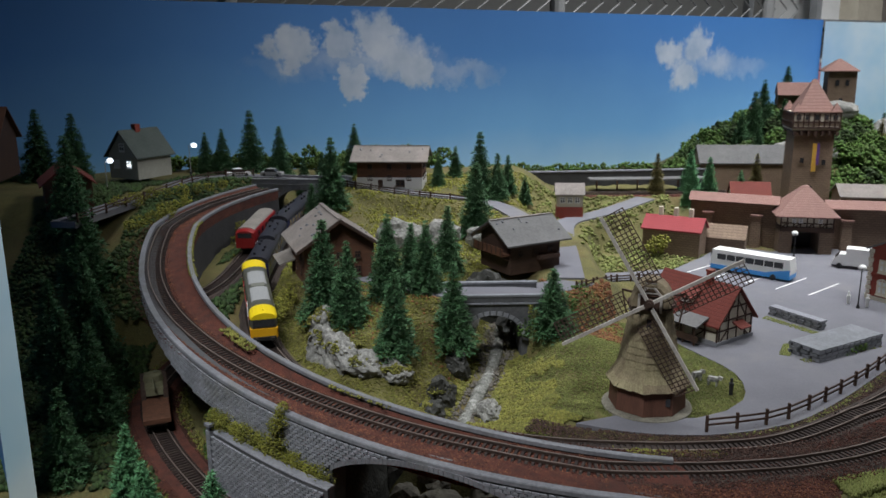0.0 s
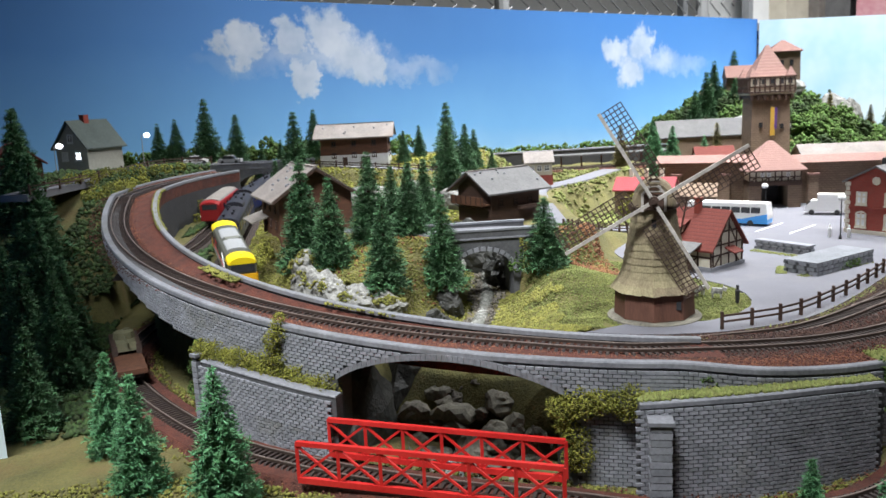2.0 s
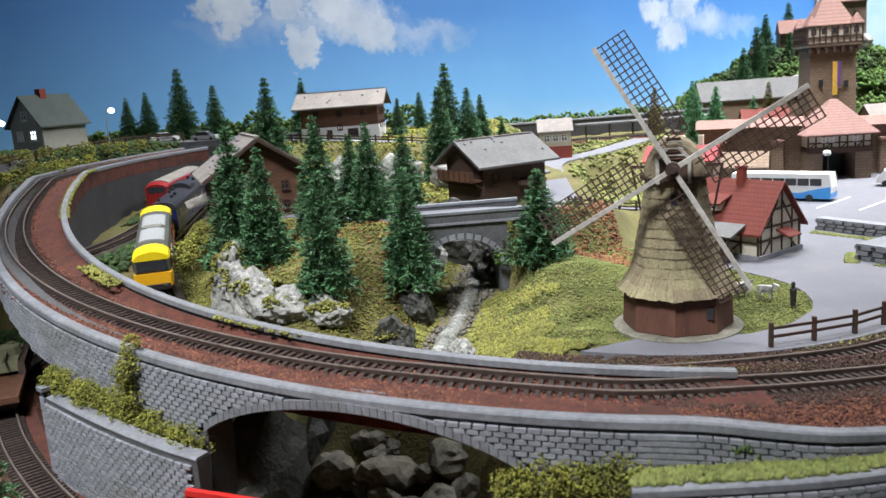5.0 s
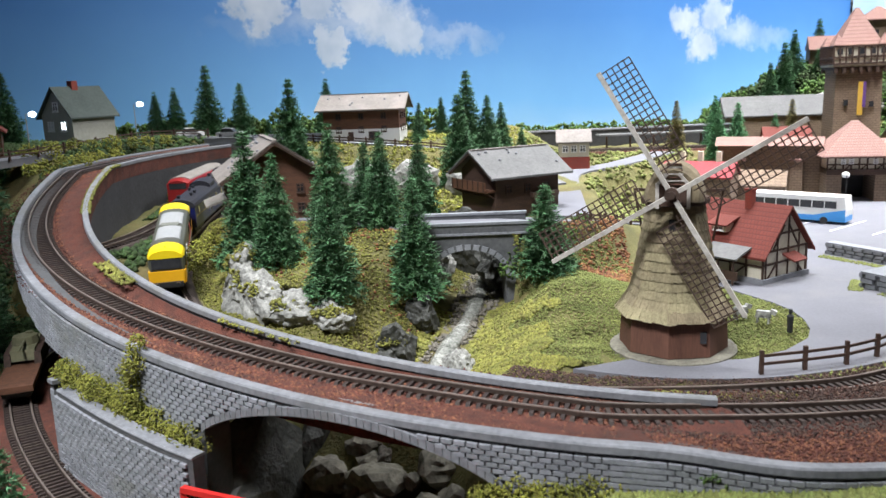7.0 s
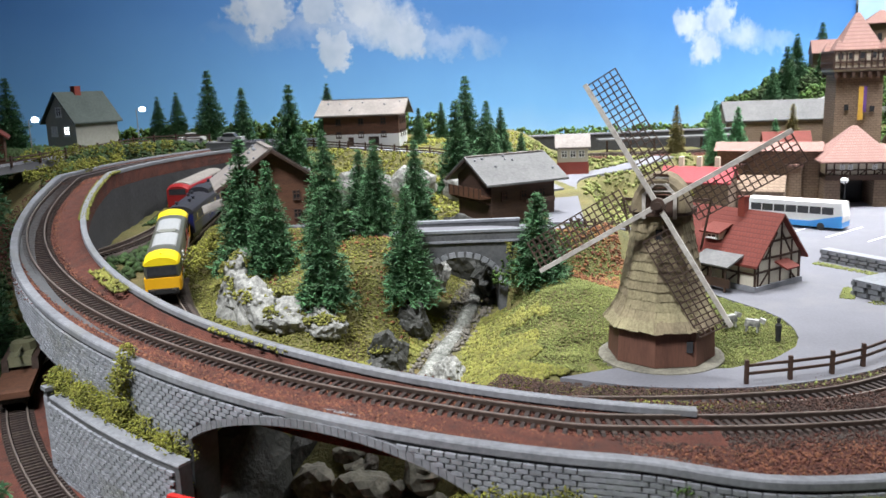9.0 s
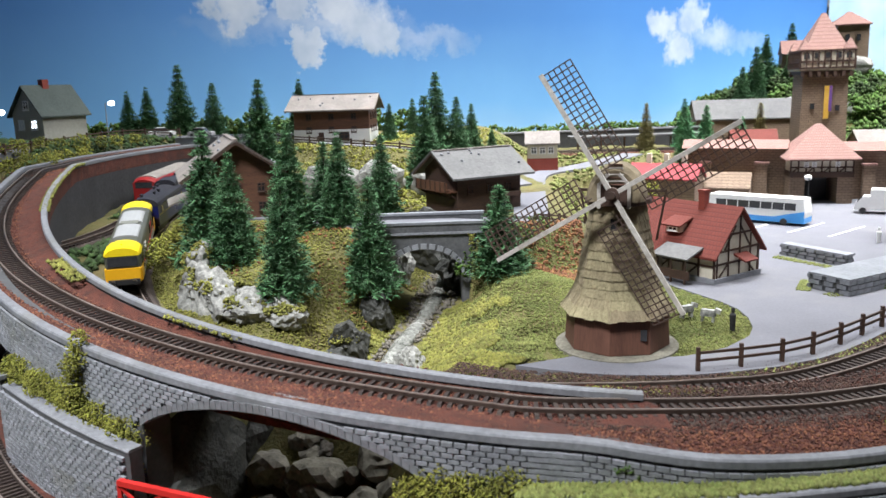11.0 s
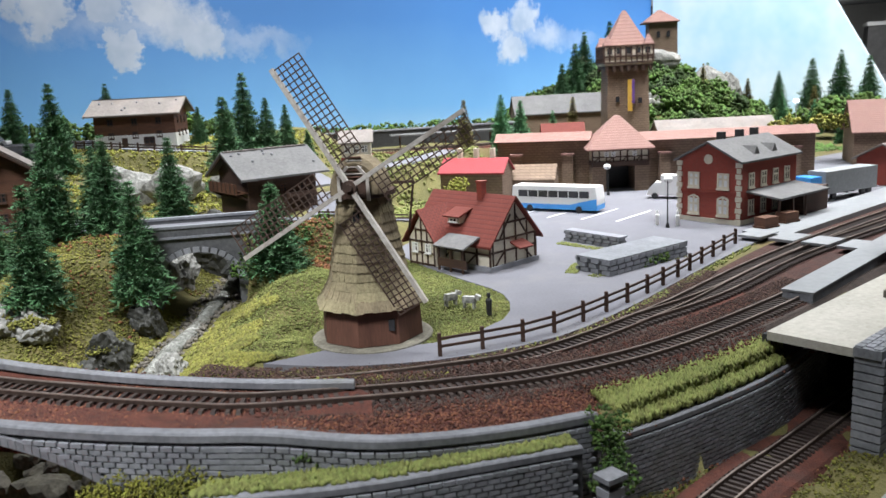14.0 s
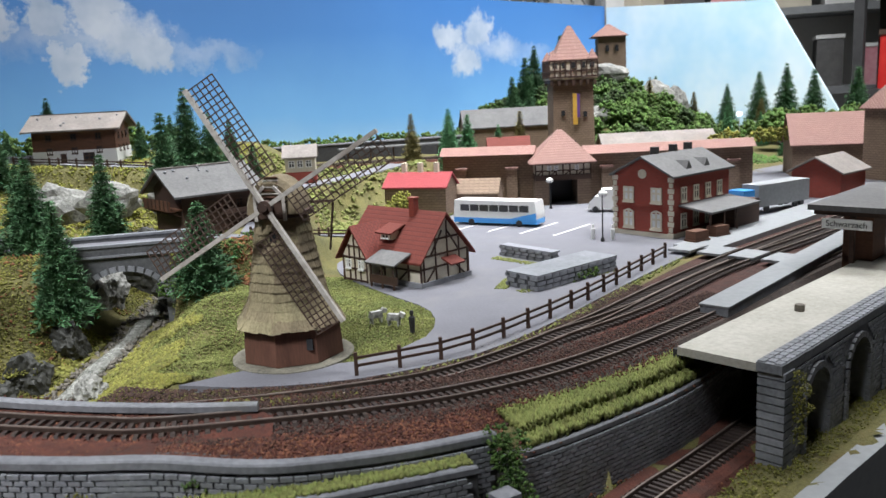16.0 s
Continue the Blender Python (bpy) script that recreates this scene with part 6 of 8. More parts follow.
def build_coach(s_mid, kind):
    L = 13.2 if kind == "coach" else 11.6
    t = vehicle("railway_coach" if kind == "coach" else "luggage_van", INNER_TRACK, s_mid, L * 0.36, "dark blue model coach with black roof and gilt lining" if kind == "coach" else "dark blue model luggage van with black ribbed roof", "coach", "blue coaches")
    part("underframe", box(B(), (0, 0, 0.6), (L - 0.4, 1.4, 0.3)), M_BLACK, t)
    bogies(t, (-L * 0.36, L * 0.36))
    part("body", box(B(), (0, 0, 1.4), (L, 1.84, 1.4)), M_NAVY, t)
    part("roof", body_shell(B(), L + 0.05, 1.92, 2.05, 2.1, 2.62), M_COACHROOF, t, "black coach roof")
    part("lining", box(B(), (0, 0, 1.42), (L - 0.4, 1.86, 0.04)), M_GOLD, t)
    n = 11 if kind == "coach" else 7
    for s in (-1, 1):
        for i in range(n):
            x = -L * 0.42 + L * 0.84 * i / (n - 1)
            part("window", box(B(), (x, s * 0.925, 1.72), (0.62 if kind == "coach" else 0.34, 0.05, 0.42)), M_AMBER, t)
    rnd = random.Random(4)
    for i in range(12):
        part("roof_vent", lathe(B(), [(0.09, 2.5), (0.09, 2.7), (0.13, 2.72), (0.13, 2.78)], 8, (-L * 0.44 + L * 0.88 * i / 11, rnd.choice((-0.3, 0.3)))), M_COACHROOF, t)
    if kind != "coach":
        part("lookout", body_shell(B(), 1.5, 1.5, 2.5, 2.6, 2.95), M_COACHROOF, t)
    for s in (-1, 1):
        part("gangway", box(B(), (s * (L / 2 + 0.14), 0, 1.35), (0.3, 1.0, 1.5)), M_BLACK, t)
    return t


S_FRONT = along(INNER_TRACK, -7.4)
build_loco(S_FRONT)
build_coach(S_FRONT - 11.8 - 6.4, "van")
build_coach(S_FRONT - 11.8 - 12.6 - 7.2, "coach")


def build_red_loco():
    t = vehicle("locomotive", CUT_TRACK, 20.0, 3.6, "dark red model diesel locomotive with pale roof in the cutting", "locomotive")
    M_DKRED = mat("dark_red_livery", (0.2, 0.01, 0.012), (0.26, 0.016, 0.016), 0.35, 0, 3, 30, 0.05, 0.005)
    bogies(t, (-3.0, 3.0))
    part("body", body_shell(B(), 9.6, 1.86, 0.6, 2.0, 2.4, 0.5), M_DKRED, t, "dark red body")
    part("roof", body_shell(B(), 8.4, 1.6, 2.15, 2.2, 2.46), M_PALEROOF, t, "pale dusty roof")
    part("stripe", box(B(), (0, 0, 1.0), (9.0, 1.9, 0.14)), M_WHITE, t, "white waist stripe")
    for s in (-1, 1):
        part("windscreen", box(B(), (s * 4.72, 0, 1.8), (0.2, 1.3, 0.45)), M_GLASSDARK, t)
        for x in (-3, -1.5, 0, 1.5, 3):
            part("side_window", box(B(), (x, s * 0.935, 1.7), (0.5, 0.05, 0.36)), M_GLASSDARK, t)
    return t


build_red_loco()


def build_flat_wagon(s):
    t = vehicle("flat_wagon", LOWER_TRACK, s, 3.0, "brown flat wagon on the lower line", "wagon")
    bogies(t, (-2.6, 2.6))
    part("deck", box(B(), (0, 0, 0.8), (8.4, 1.7, 0.3)), M_WOOD, t)
    k = thing("armoured_vehicle", 0, 0, 0, 0, "sand-green model tracked armoured vehicle on a flat wagon", "tank")
    k.matrix_world = t.matrix_world @ pose(-0.012, 0, 0.0095)
    M_SAND = mat("sand_green_paint", (0.11, 0.11, 0.06), (0.2, 0.19, 0.11), 0.7, 0, 4, 40, 0.2, 0.01)
    part("hull", box(B(), (0, 0, 0.45), (3.6, 1.3, 0.5), taper=0.9), M_SAND, k)
    for y in (-0.72, 0.72):
        part("track", box(B(), (0, y, 0.3), (3.8, 0.34, 0.6), taper=0.92), M_IRON, k)
    part("turret", lathe(B(), [(0.72, 0.7), (0.62, 1.1), (0.3, 1.16)], 10), M_SAND, k)
    part("gun", rod(B(), (0.5, 0, 0.92), (2.8, 0, 0.98), 0.07, 8), M_SAND, k)
    part("hatch", lathe(B(), [(0.2, 1.1), (0.2, 1.24)], 8, (-0.2, 0.2)), M_SAND, k)
    return t


build_flat_wagon(27.0)


# ---- road vehicles ----
def road_vehicle(name, x, y, rz, L, w, h, low, high, label, category, stripe=None):
    t = thing(name, x, y, 0.14, rz, label, category)
    part("body", prism(B(), [(-L / 2, 0.25), (L / 2, 0.25), (L / 2 + 0.05, h * 0.5), (L / 2 - 0.12, h), (-L / 2 + 0.1, h), (-L / 2, h * 0.5)], -w / 2, w / 2), high, t)
    part("skirt", box(B(), (0, 0, 0.42), (L + 0.06, w + 0.03, 0.42)), low, t)
    for s in (-1, 1):
        n = 7
        for i in range(n):
            part("side_window", box(B(), (-L * 0.42 + L * 0.84 * (i + 0.5) / n, s * w / 2, h * 0.7), (L * 0.84 / n - 0.08, 0.05, h * 0.26)), M_GLASSDARK, t)
        for x0 in (-L * 0.28, L * 0.3):
            part("wheel", rod(B(), (x0, s * (w / 2 - 0.2), 0.26), (x0, s * (w / 2 + 0.04), 0.26), 0.28, 14), M_BLACK, t)
    part("windscreen", box(B(), (-L / 2 + 0.02, 0, h * 0.68), (0.12, w * 0.86, h * 0.4)), M_GLASSDARK, t)
    return t


M_SKYBLUE = mat("bright_blue_paint", (0.05, 0.28, 0.7), (0.06, 0.34, 0.78), 0.35, 0, 3, 30, 0.05, 0.005)
bus = road_vehicle("coach_bus", 34.4, 81.8, -41, 7.6, 1.7, 2.1, M_SKYBLUE, M_WHITE, "white touring bus with bright blue skirt on the square", "bus")
part("blue_sweep", prism(B(), [(1.0, 0.5), (3.8, 0.5), (3.8, 1.15), (2.4, 0.85)], -0.875, 0.875), M_SKYBLUE, bus)
van = thing("delivery_van", 45.2, 84.0, 0.14, -30, "white box delivery van by the gate", "van")
part("box_body", box(B(), (0.6, 0, 1.15), (2.6, 1.5, 1.7)), M_WHITE, van)
part("cab", prism(B(), [(-1.9, 0.3), (-0.7, 0.3), (-0.7, 1.4), (-1.2, 1.4), (-1.75, 0.85)], -0.68, 0.68), M_WHITE, van)
part("windscreen", box(B(), (-1.5, 0, 1.12), (0.1, 1.2, 0.5), ry=38), M_GLASSDARK, van)
for s in (-1, 1):
    for x in (-1.2, 1.1):
        part("wheel", rod(B(), (x, s * 0.55, 0.25), (x, s * 0.78, 0.25), 0.26, 12), M_BLACK, van)
lorry = thing("lorry", 56.5, 77.4, 0.3, 20, "lorry with blue cab and grey trailer", "lorry")
part("cab", box(B(), (-3.4, 0, 1.1), (1.3, 1.6, 1.7)), M_SKYBLUE, lorry)
M_GREYTRAILER = mat("grey_tarpaulin", (0.2, 0.21, 0.22), (0.3, 0.31, 0.32), 0.7, 0, 3, 30, 0.1, 0.01)
part("trailer", box(B(), (0.9, 0, 1.35), (6.4, 1.7, 1.8)), M_GREYTRAILER, lorry, "grey tarpaulin trailer")
for x in (-3.4, -1.2, 2.4, 3.2):
    for s in (-1, 1):
        part("wheel", rod(B(), (x, s * 0.6, 0.25), (x, s * 0.84, 0.25), 0.27, 12), M_BLACK, lorry)



def small_car(x, y, z, rz, paint, label):
    t = thing("toy_car", x, y, z, rz, label, "car", "toy cars by the bridge")
    part("body", prism(B(), [(-1.3, 0.15), (1.3, 0.15), (1.32, 0.42), (1.2, 0.5), (-1.2, 0.52), (-1.32, 0.4)], -0.5, 0.5), paint, t)
    part("cabin", prism(B(), [(-0.85, 0.5), (0.7, 0.5), (0.35, 0.85), (-0.6, 0.87)], -0.44, 0.44), M_GLASSDARK, t, "dark glazed cabin")
    part("roof", box(B(), (-0.12, 0, 0.88), (0.9, 0.84, 0.05)), paint, t)
    for dx in (-0.8, 0.8):
        for sd in (-1, 1):
            part("wheel", rod(B(), (dx, sd * 0.4, 0.17), (dx, sd * 0.53, 0.17), 0.19, 12), M_BLACK, t)
    return t


small_car(-15.6, 100.9, 7.2, -8, M_LIGHTGREY, "pale grey toy car on the village road")
small_car(-19.2, 99.6, 7.4, 30, M_WHITE, "white toy car on the village road")

# bay markings on the square
for i in range(5):
    tagged(part("road_marking", box(B(), (0, 0, 0), (5.6, 0.14, 0.012)), M_WHITE), "white painted bay line", "road marking", kind="structure").matrix_world = at(30.6 + 2.1 * i, 84.5 - 2.0 * i, 0.128, 40)

# ---- lamps ----
m, nt, b = nodes_of("lit_lamp_globe", 0.4, 0)
b.inputs["Base Color"].default_value = (0.9, 0.95, 1, 1)
b.inputs["Emission Color"].default_value = (0.85, 0.93, 1, 1)
b.inputs["Emission Strength"].default_value = 6.0
M_GLOBE = m


def street_lamp(x, y, z, h, lit=True, arm=0.6):
    t = thing("street_lamp", x, y, z, (x * 13) % 90, "slim grey street lamp with a glowing globe" if lit else "dark iron street lamp", "lamp", "street lamps")
    part("post", rod(B(), (0, 0, -0.2), (0, 0, h), 0.06, 8, 0.04), M_LIGHTGREY if lit else M_BLACK, t)
    part("foot", lathe(B(), [(0.16, -0.1), (0.14, 0.2), (0.07, 0.35)], 10), M_BLACK, t)
    part("arm", rod(B(), (0, 0, h), (arm, 0, h + 0.12), 0.035, 6), M_LIGHTGREY if lit else M_BLACK, t)
    bm = bmesh.new()
    bmesh.ops.create_icosphere(bm, subdivisions=2, radius=0.3)
    bmesh.ops.scale(bm, verts=bm.verts, vec=(1.15, 1.15, 0.9))
    bmesh.ops.translate(bm, verts=bm.verts, vec=(arm, 0, h + 0.02))
    part("globe", bm, M_GLOBE if lit else M_WHITE, t, "glowing globe" if lit else "white globe", True)
    return t


street_lamp(-25.2, 101, 7.4, 3.4)
street_lamp(-30.6, 90.0, 7.0, 3.4)
street_lamp(39.3, 70.9, 0.1, 3.4, False, 0.3)
street_lamp(41.0, 88.0, 0.1, 2.6, False, 0.3)
street_lamp(74, 112, 1.0, 5.5)
street_lamp(77, 98, 0.5, 4.5)

# ---- far line, signal box, canopies ----
sb = gable_house("signal_box", 18.6, 95.2, 3.2, -5, 2.8, 2.2, 2.8, 0.9, M_CREAM, M_PALEROOF, "small signal box with red base and cream upper floor", 0.25)
part("brick_base", box(B(), (0, 0, 0.5), (2.9, 2.3, 1.7)), M_BRICKRED, sb)
for x in (-0.8, 0, 0.8):
    window(sb, x, -1.12, 2.1, 0.5, 0.6, "y", M_WHITE, M_GLASSDARK, False)
down_wall("wall_far", spline([(4, 112, 6.0), (20, 112, 6.0), (40, 114, 6.0)], 2), 0.5, 2.0, M_DARKWALL, "long dark wall along the far line", 0.2, 0.06)
cn = thing("platform_canopy", 30.5, 108.5, 3.6, 2, "long grey station canopy on posts by the far line", "canopy")
part("roof", box(B(), (0, 0, 1.9), (15, 2.2, 0.16)), M_SLATE, cn)
for i in range(6):
    part("post", bar(B(), (-6.5 + 2.6 * i, 0, -0.6), (-6.5 + 2.6 * i, 0, 1.85), 0.16, 0.16), M_WOOD, cn)
FAR_TRACK = spline([(2, 109.5, 5.0), (14, 107, 4.2), (24, 106, 4.0), (40, 106.5, 4.0)], 0.6)
ballast_strip("trackbed", FAR_TRACK, 2.4, M_BALLAST, "red-brown ballast of the far line", 1.0)
build_track(FAR_TRACK, "far line behind the chalets", lambda p: False)
for nm in ("village_house",):
    vh = bpy.data.objects[nm]
    part("chimney", box(B(), (0.3, 0, 5.0), (0.7, 0.7, 1.0)), M_BRICKRED, vh, "red chimney")
    for y in (-1.0, 1.0):
        window(vh, 2.52, y, 1.1, 0.8, 0.8, "X", M_WHITE, M_GLOBE if y > 0 else M_GLASSPALE)
    window(vh, 2.52, 0, 3.0, 0.7, 0.8, "X", M_WHITE, M_GLASSDARK)

# ---- small figures and carts ----
def cow(x, y, rz):
    t = thing("toy_cow", x, y, 0.2, rz, "black and white toy cow on the meadow", "cow figure", "toy cows")
    bm = box(B(), (0, 0, 0.42), (0.7, 0.3, 0.32), taper=0.85)
    box(bm, (0.45, 0, 0.55), (0.28, 0.2, 0.22), ry=20)
    for dx in (-0.25, 0.25):
        for dy in (-0.1, 0.1):
            box(bm, (dx, dy, 0.14), (0.08, 0.08, 0.32))
    part("figure", bm, M_COWHIDE, t)


M_COWHIDE = mat("black_white_hide", (0.02, 0.02, 0.02), (0.6, 0.6, 0.58), 0.8, 0, 34, 30, 0.1, 0.01)
cow(21.2, 55.4, 20)
cow(22.0, 54.6, -30)
fg = part("figurine", lathe(B(), [(0.12, 0), (0.14, 0.45), (0.16, 0.75), (0.06, 0.85), (0.1, 0.95), (0.08, 1.08)], 8), M_DARKWALL)
fg.matrix_world = at(22.7, 53.2, 0.15)
tagged(fg, "tiny dark painted figurine by the fence", "figurine")
for i, (x, y) in enumerate(((40.2, 71.2), (39.0, 72.0))):
    q = part("figurine", lathe(B(), [(0.12, 0), (0.14, 0.45), (0.17, 0.75), (0.06, 0.85), (0.1, 0.95), (0.08, 1.08)], 8), M_WHITE)
    q.matrix_world = at(x, y, 0.14)
    tagged(q, "tiny pale painted figurine on the square", "figurine")
for x, y in ((44.6, 67.0), (46.8, 68.2)):
    t = thing("luggage_cart", x, y, 0.12, 20, "small rusty brown luggage cart by the station", "cart", "luggage carts")
    part("load", box(B(), (0, 0, 0.7), (1.3, 0.9, 0.6)), M_WOOD, t)
    part("tray", box(B(), (0, 0, 0.36), (1.5, 1.0, 0.12)), M_WOOD, t)
    for dx in (-0.5, 0.5):
        for s in (-1, 1):
            part("wheel", rod(B(), (dx, s * 0.45, 0.18), (dx, s * 0.52, 0.18), 0.18, 10), M_BLACK, t)

# ---- rocks ----
def rock(name, x, y, z, size, rz, seed, material, label="", category="", group="", rough=0.45, sub=3, kind=""):
    bm = bmesh.new()
    bmesh.ops.create_icosphere(bm, subdivisions=sub, radius=1.0)
    cut = random.Random(seed)
    planes = []
    for i in range(18):
        d = Vector((cut.uniform(-1, 1), cut.uniform(-1, 1), cut.uniform(-0.8, 1))).normalized()
        planes.append((d, cut.uniform(0.66, 1.02)))
    for v in bm.verts:
        n = v.co.normalized()
        k = min([1.2] + [o / n.dot(d) for d, o in planes if n.dot(d) > 0.2])
        q = Vector((seed * 3.1, seed * 1.7, 0)) + n * 1.3
        k *= 1 + rough * (0.35 * noise.noise(q * 1.6) + 0.3 * noise.noise(q * 4.1) + 0.2 * noise.noise(q * 9.0))
        v.co = Vector((n.x * size[0], n.y * size[1], n.z * size[2])) * k * 1.08
    ob = part(name, bm, material)
    ob.matrix_world = at(x, y, z, rz)
    return tagged(ob, label, category, group, kind)


for i, (x, y, s, rz) in enumerate([(-3.5, 58.9, (1.7, 1.0, 1.5), -50), (-2.0, 57.4, (1.7, 0.95, 1.25), -40), (-0.3, 56.0, (1.6, 0.9, 0.9), -35), (-3.9, 60.6, (1.2, 1.2, 1.7), -60), (1.6, 55.3, (1.2, 0.8, 0.7), -30)]):
    z = float(ground_z(np.array([x]), np.array([y]))[0]) + 0.15
    rock("rock_outcrop", x, y, z, s, rz, i + 1, M_ROCK, "pale grey plaster rock outcrop under the firs", "rock", "rock outcrops", 0.5, 4)
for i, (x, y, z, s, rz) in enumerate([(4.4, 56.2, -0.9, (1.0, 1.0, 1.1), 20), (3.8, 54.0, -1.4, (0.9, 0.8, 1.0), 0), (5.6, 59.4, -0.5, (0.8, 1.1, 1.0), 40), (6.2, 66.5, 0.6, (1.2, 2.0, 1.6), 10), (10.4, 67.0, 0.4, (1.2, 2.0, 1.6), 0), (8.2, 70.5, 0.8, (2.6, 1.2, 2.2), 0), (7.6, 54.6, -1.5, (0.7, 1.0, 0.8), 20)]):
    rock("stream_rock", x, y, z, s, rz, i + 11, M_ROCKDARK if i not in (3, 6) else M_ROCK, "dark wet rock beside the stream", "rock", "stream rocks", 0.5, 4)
for i, (x, y, z, s, rz) in enumerate([(0.5, 80.5, 4.6, (2.4, 1.2, 1.5), 10), (4.4, 79.5, 4.4, (2.0, 1.0, 1.4), 30), (8.6, 80.4, 4.0, (2.0, 1.0, 1.4), -10), (54, 119.5, 7.4, (3.4, 1.4, 2.0), 0), (57.5, 118.5, 6.6, (2.6, 1.4, 1.6), 20), (69, 126, 8.5, (2.4, 2, 3), 0), (73, 128, 8.0, (2.2, 1.6, 2.4), 30), (63, 128, 12.5, (3.4, 1.6, 1.6), 10)]):
    rock("rock_outcrop", x, y, z, s, rz, i + 31, M_ROCK, "white rock face on the slope", "rock", "rock outcrops")
rnd = random.Random(8)
for i in range(46):
    a = rnd.uniform(-0.53, -0.35)
    r = rnd.uniform(35.5, 40.0)
    x, y = 21.9 + r * math.sin(a), 79.2 - r * math.cos(a)
    back = (40.5 - r) / 9
    q = rnd.uniform(0.35, 0.95)
    rock("boulder", x, y, -4.6 + 6.2 * back + rnd.uniform(0, 0.4), (q, q * rnd.uniform(0.7, 1.1), q * rnd.uniform(0.6, 0.9)), rnd.uniform(0, 180), i + 60, M_BOULDER, "buff boulder in the gorge under the viaduct", "boulder", "boulders in the gorge", 0.4, 3)
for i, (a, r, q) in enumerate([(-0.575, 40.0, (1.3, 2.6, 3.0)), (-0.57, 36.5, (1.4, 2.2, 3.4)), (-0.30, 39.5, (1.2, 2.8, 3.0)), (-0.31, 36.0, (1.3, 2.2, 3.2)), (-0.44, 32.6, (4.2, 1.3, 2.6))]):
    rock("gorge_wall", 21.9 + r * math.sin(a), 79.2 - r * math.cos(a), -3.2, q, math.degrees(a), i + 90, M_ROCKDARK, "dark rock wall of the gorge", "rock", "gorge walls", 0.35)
tagged(part("water", sweep(B(), [p + Vector((0, 0, 0.12 + 0.08 * math.sin(7 * i))) for i, p in enumerate(STREAM) if p.y > 36], [(-0.55, -0.3), (0.55, -0.3), (0.42, 0.02), (0.1, 0.16), (-0.36, 0.04)]), M_WATER, smooth=True), "foaming white mountain stream", "water", kind="structure")


# ---- scatter: turf, foam and grains ----
def bits(name, P, S, material, label, category, stretch=1.0, seed=0, parent=None):
    """Small eight-faced crumbs at the points P with the sizes S (cm)."""
    rng = np.random.RandomState(seed)
    P, S = np.asarray(P, float), np.asarray(S, float)
    n = len(P)
    base = np.array([(1, 0, 0), (0, 1, 0), (-1, 0, 0), (0, -1, 0), (0, 0, 1), (0, 0, -1)], float)
    a = rng.uniform(0, 6.28, n)
    c, s = np.cos(a), np.sin(a)
    V = base[None] * rng.uniform(0.55, 1.25, (n, 6, 1)) + rng.uniform(-0.25, 0.25, (n, 6, 3))
    V = np.stack([V[..., 0] * c[:, None] - V[..., 1] * s[:, None], V[..., 0] * s[:, None] + V[..., 1] * c[:, None], V[..., 2] * stretch], -1)
    V = (V * S[:, None, None] + P[:, None]) * U
    tri = np.array([(0, 1, 4), (1, 2, 4), (2, 3, 4), (3, 0, 4), (1, 0, 5), (2, 1, 5), (3, 2, 5), (0, 3, 5)])
    F = (tri[None] + 6 * np.arange(n)[:, None, None]).reshape(-1, 3)
    me = bpy.data.meshes.new(name)
    me.vertices.add(6 * n)
    me.vertices.foreach_set("co", V.ravel())
    me.loops.add(len(F) * 3)
    me.loops.foreach_set("vertex_index", F.ravel().astype(np.int32))
    me.polygons.add(len(F))
    me.polygons.foreach_set("loop_start", np.arange(0, len(F) * 3, 3, dtype=np.int32))
    me.update(calc_edges=True)
    me.materials.append(material)
    ob = new(name, me)
    if parent:
        ob.parent = parent
    return tagged(ob, label, category, kind="stuff")


def inside(poly, x, y):
    k = np.zeros(x.shape, bool)
    for (x0, y0), (x1, y1) in zip(poly, poly[1:] + poly[:1]):
        k ^= ((y0 > y) != (y1 > y)) & (x < (x1 - x0) * (y - y0) / (y1 - y0 + 1e-12) + x0)
    return k


def scatter(n, x0, x1, y0, y1, seed, keep=None, tracks=True, clump=0.0):
    rng = np.random.RandomState(seed)
    x, y = rng.uniform(x0, x1, n), rng.uniform(y0, y1, n)
    k = ~inside(PLAZA, x, y)
    for line, w in [(INNER_TRACK, 1.35), (OUTER_TRACK, 1.35), (CUT_TRACK, 1.35), (LOWER_TRACK, 1.45), (STREAM, 1.0), (FAR_TRACK, 1.4)] + [(r, 1.75) for r in ROADS]:
        k &= nearest(line, x, y)[0] > w
    ri = np.hypot(x - 19.6, y - 78.2)
    k &= ~((x < 14) & (ri > 35.6) & (np.hypot(x - 21.9, y - 79.2) < 43.0) & (y < 97))
    if keep is not None:
        k &= keep(x, y)
    x, y = x[k], y[k]
    if clump:
        v = np.array([noise.noise((a * clump, b * clump, seed)) for a, b in zip(x, y)])
        q = v > rng.uniform(-0.55, 0.25, len(v))
        x, y = x[q], y[q]
    return np.stack([x, y, ground_z(x, y)], -1), rng


def lay(name, n, box4, seed, material, label, lo, hi, keep=None, stretch=0.8, lift=0.3, clump=0.35):
    P, rng = scatter(n, *box4, seed, keep, clump=clump)
    S = rng.uniform(lo, hi, len(P))
    P[:, 2] += S * lift + 0.05
    return bits(name, P, S, material, label, "grass", stretch, seed)


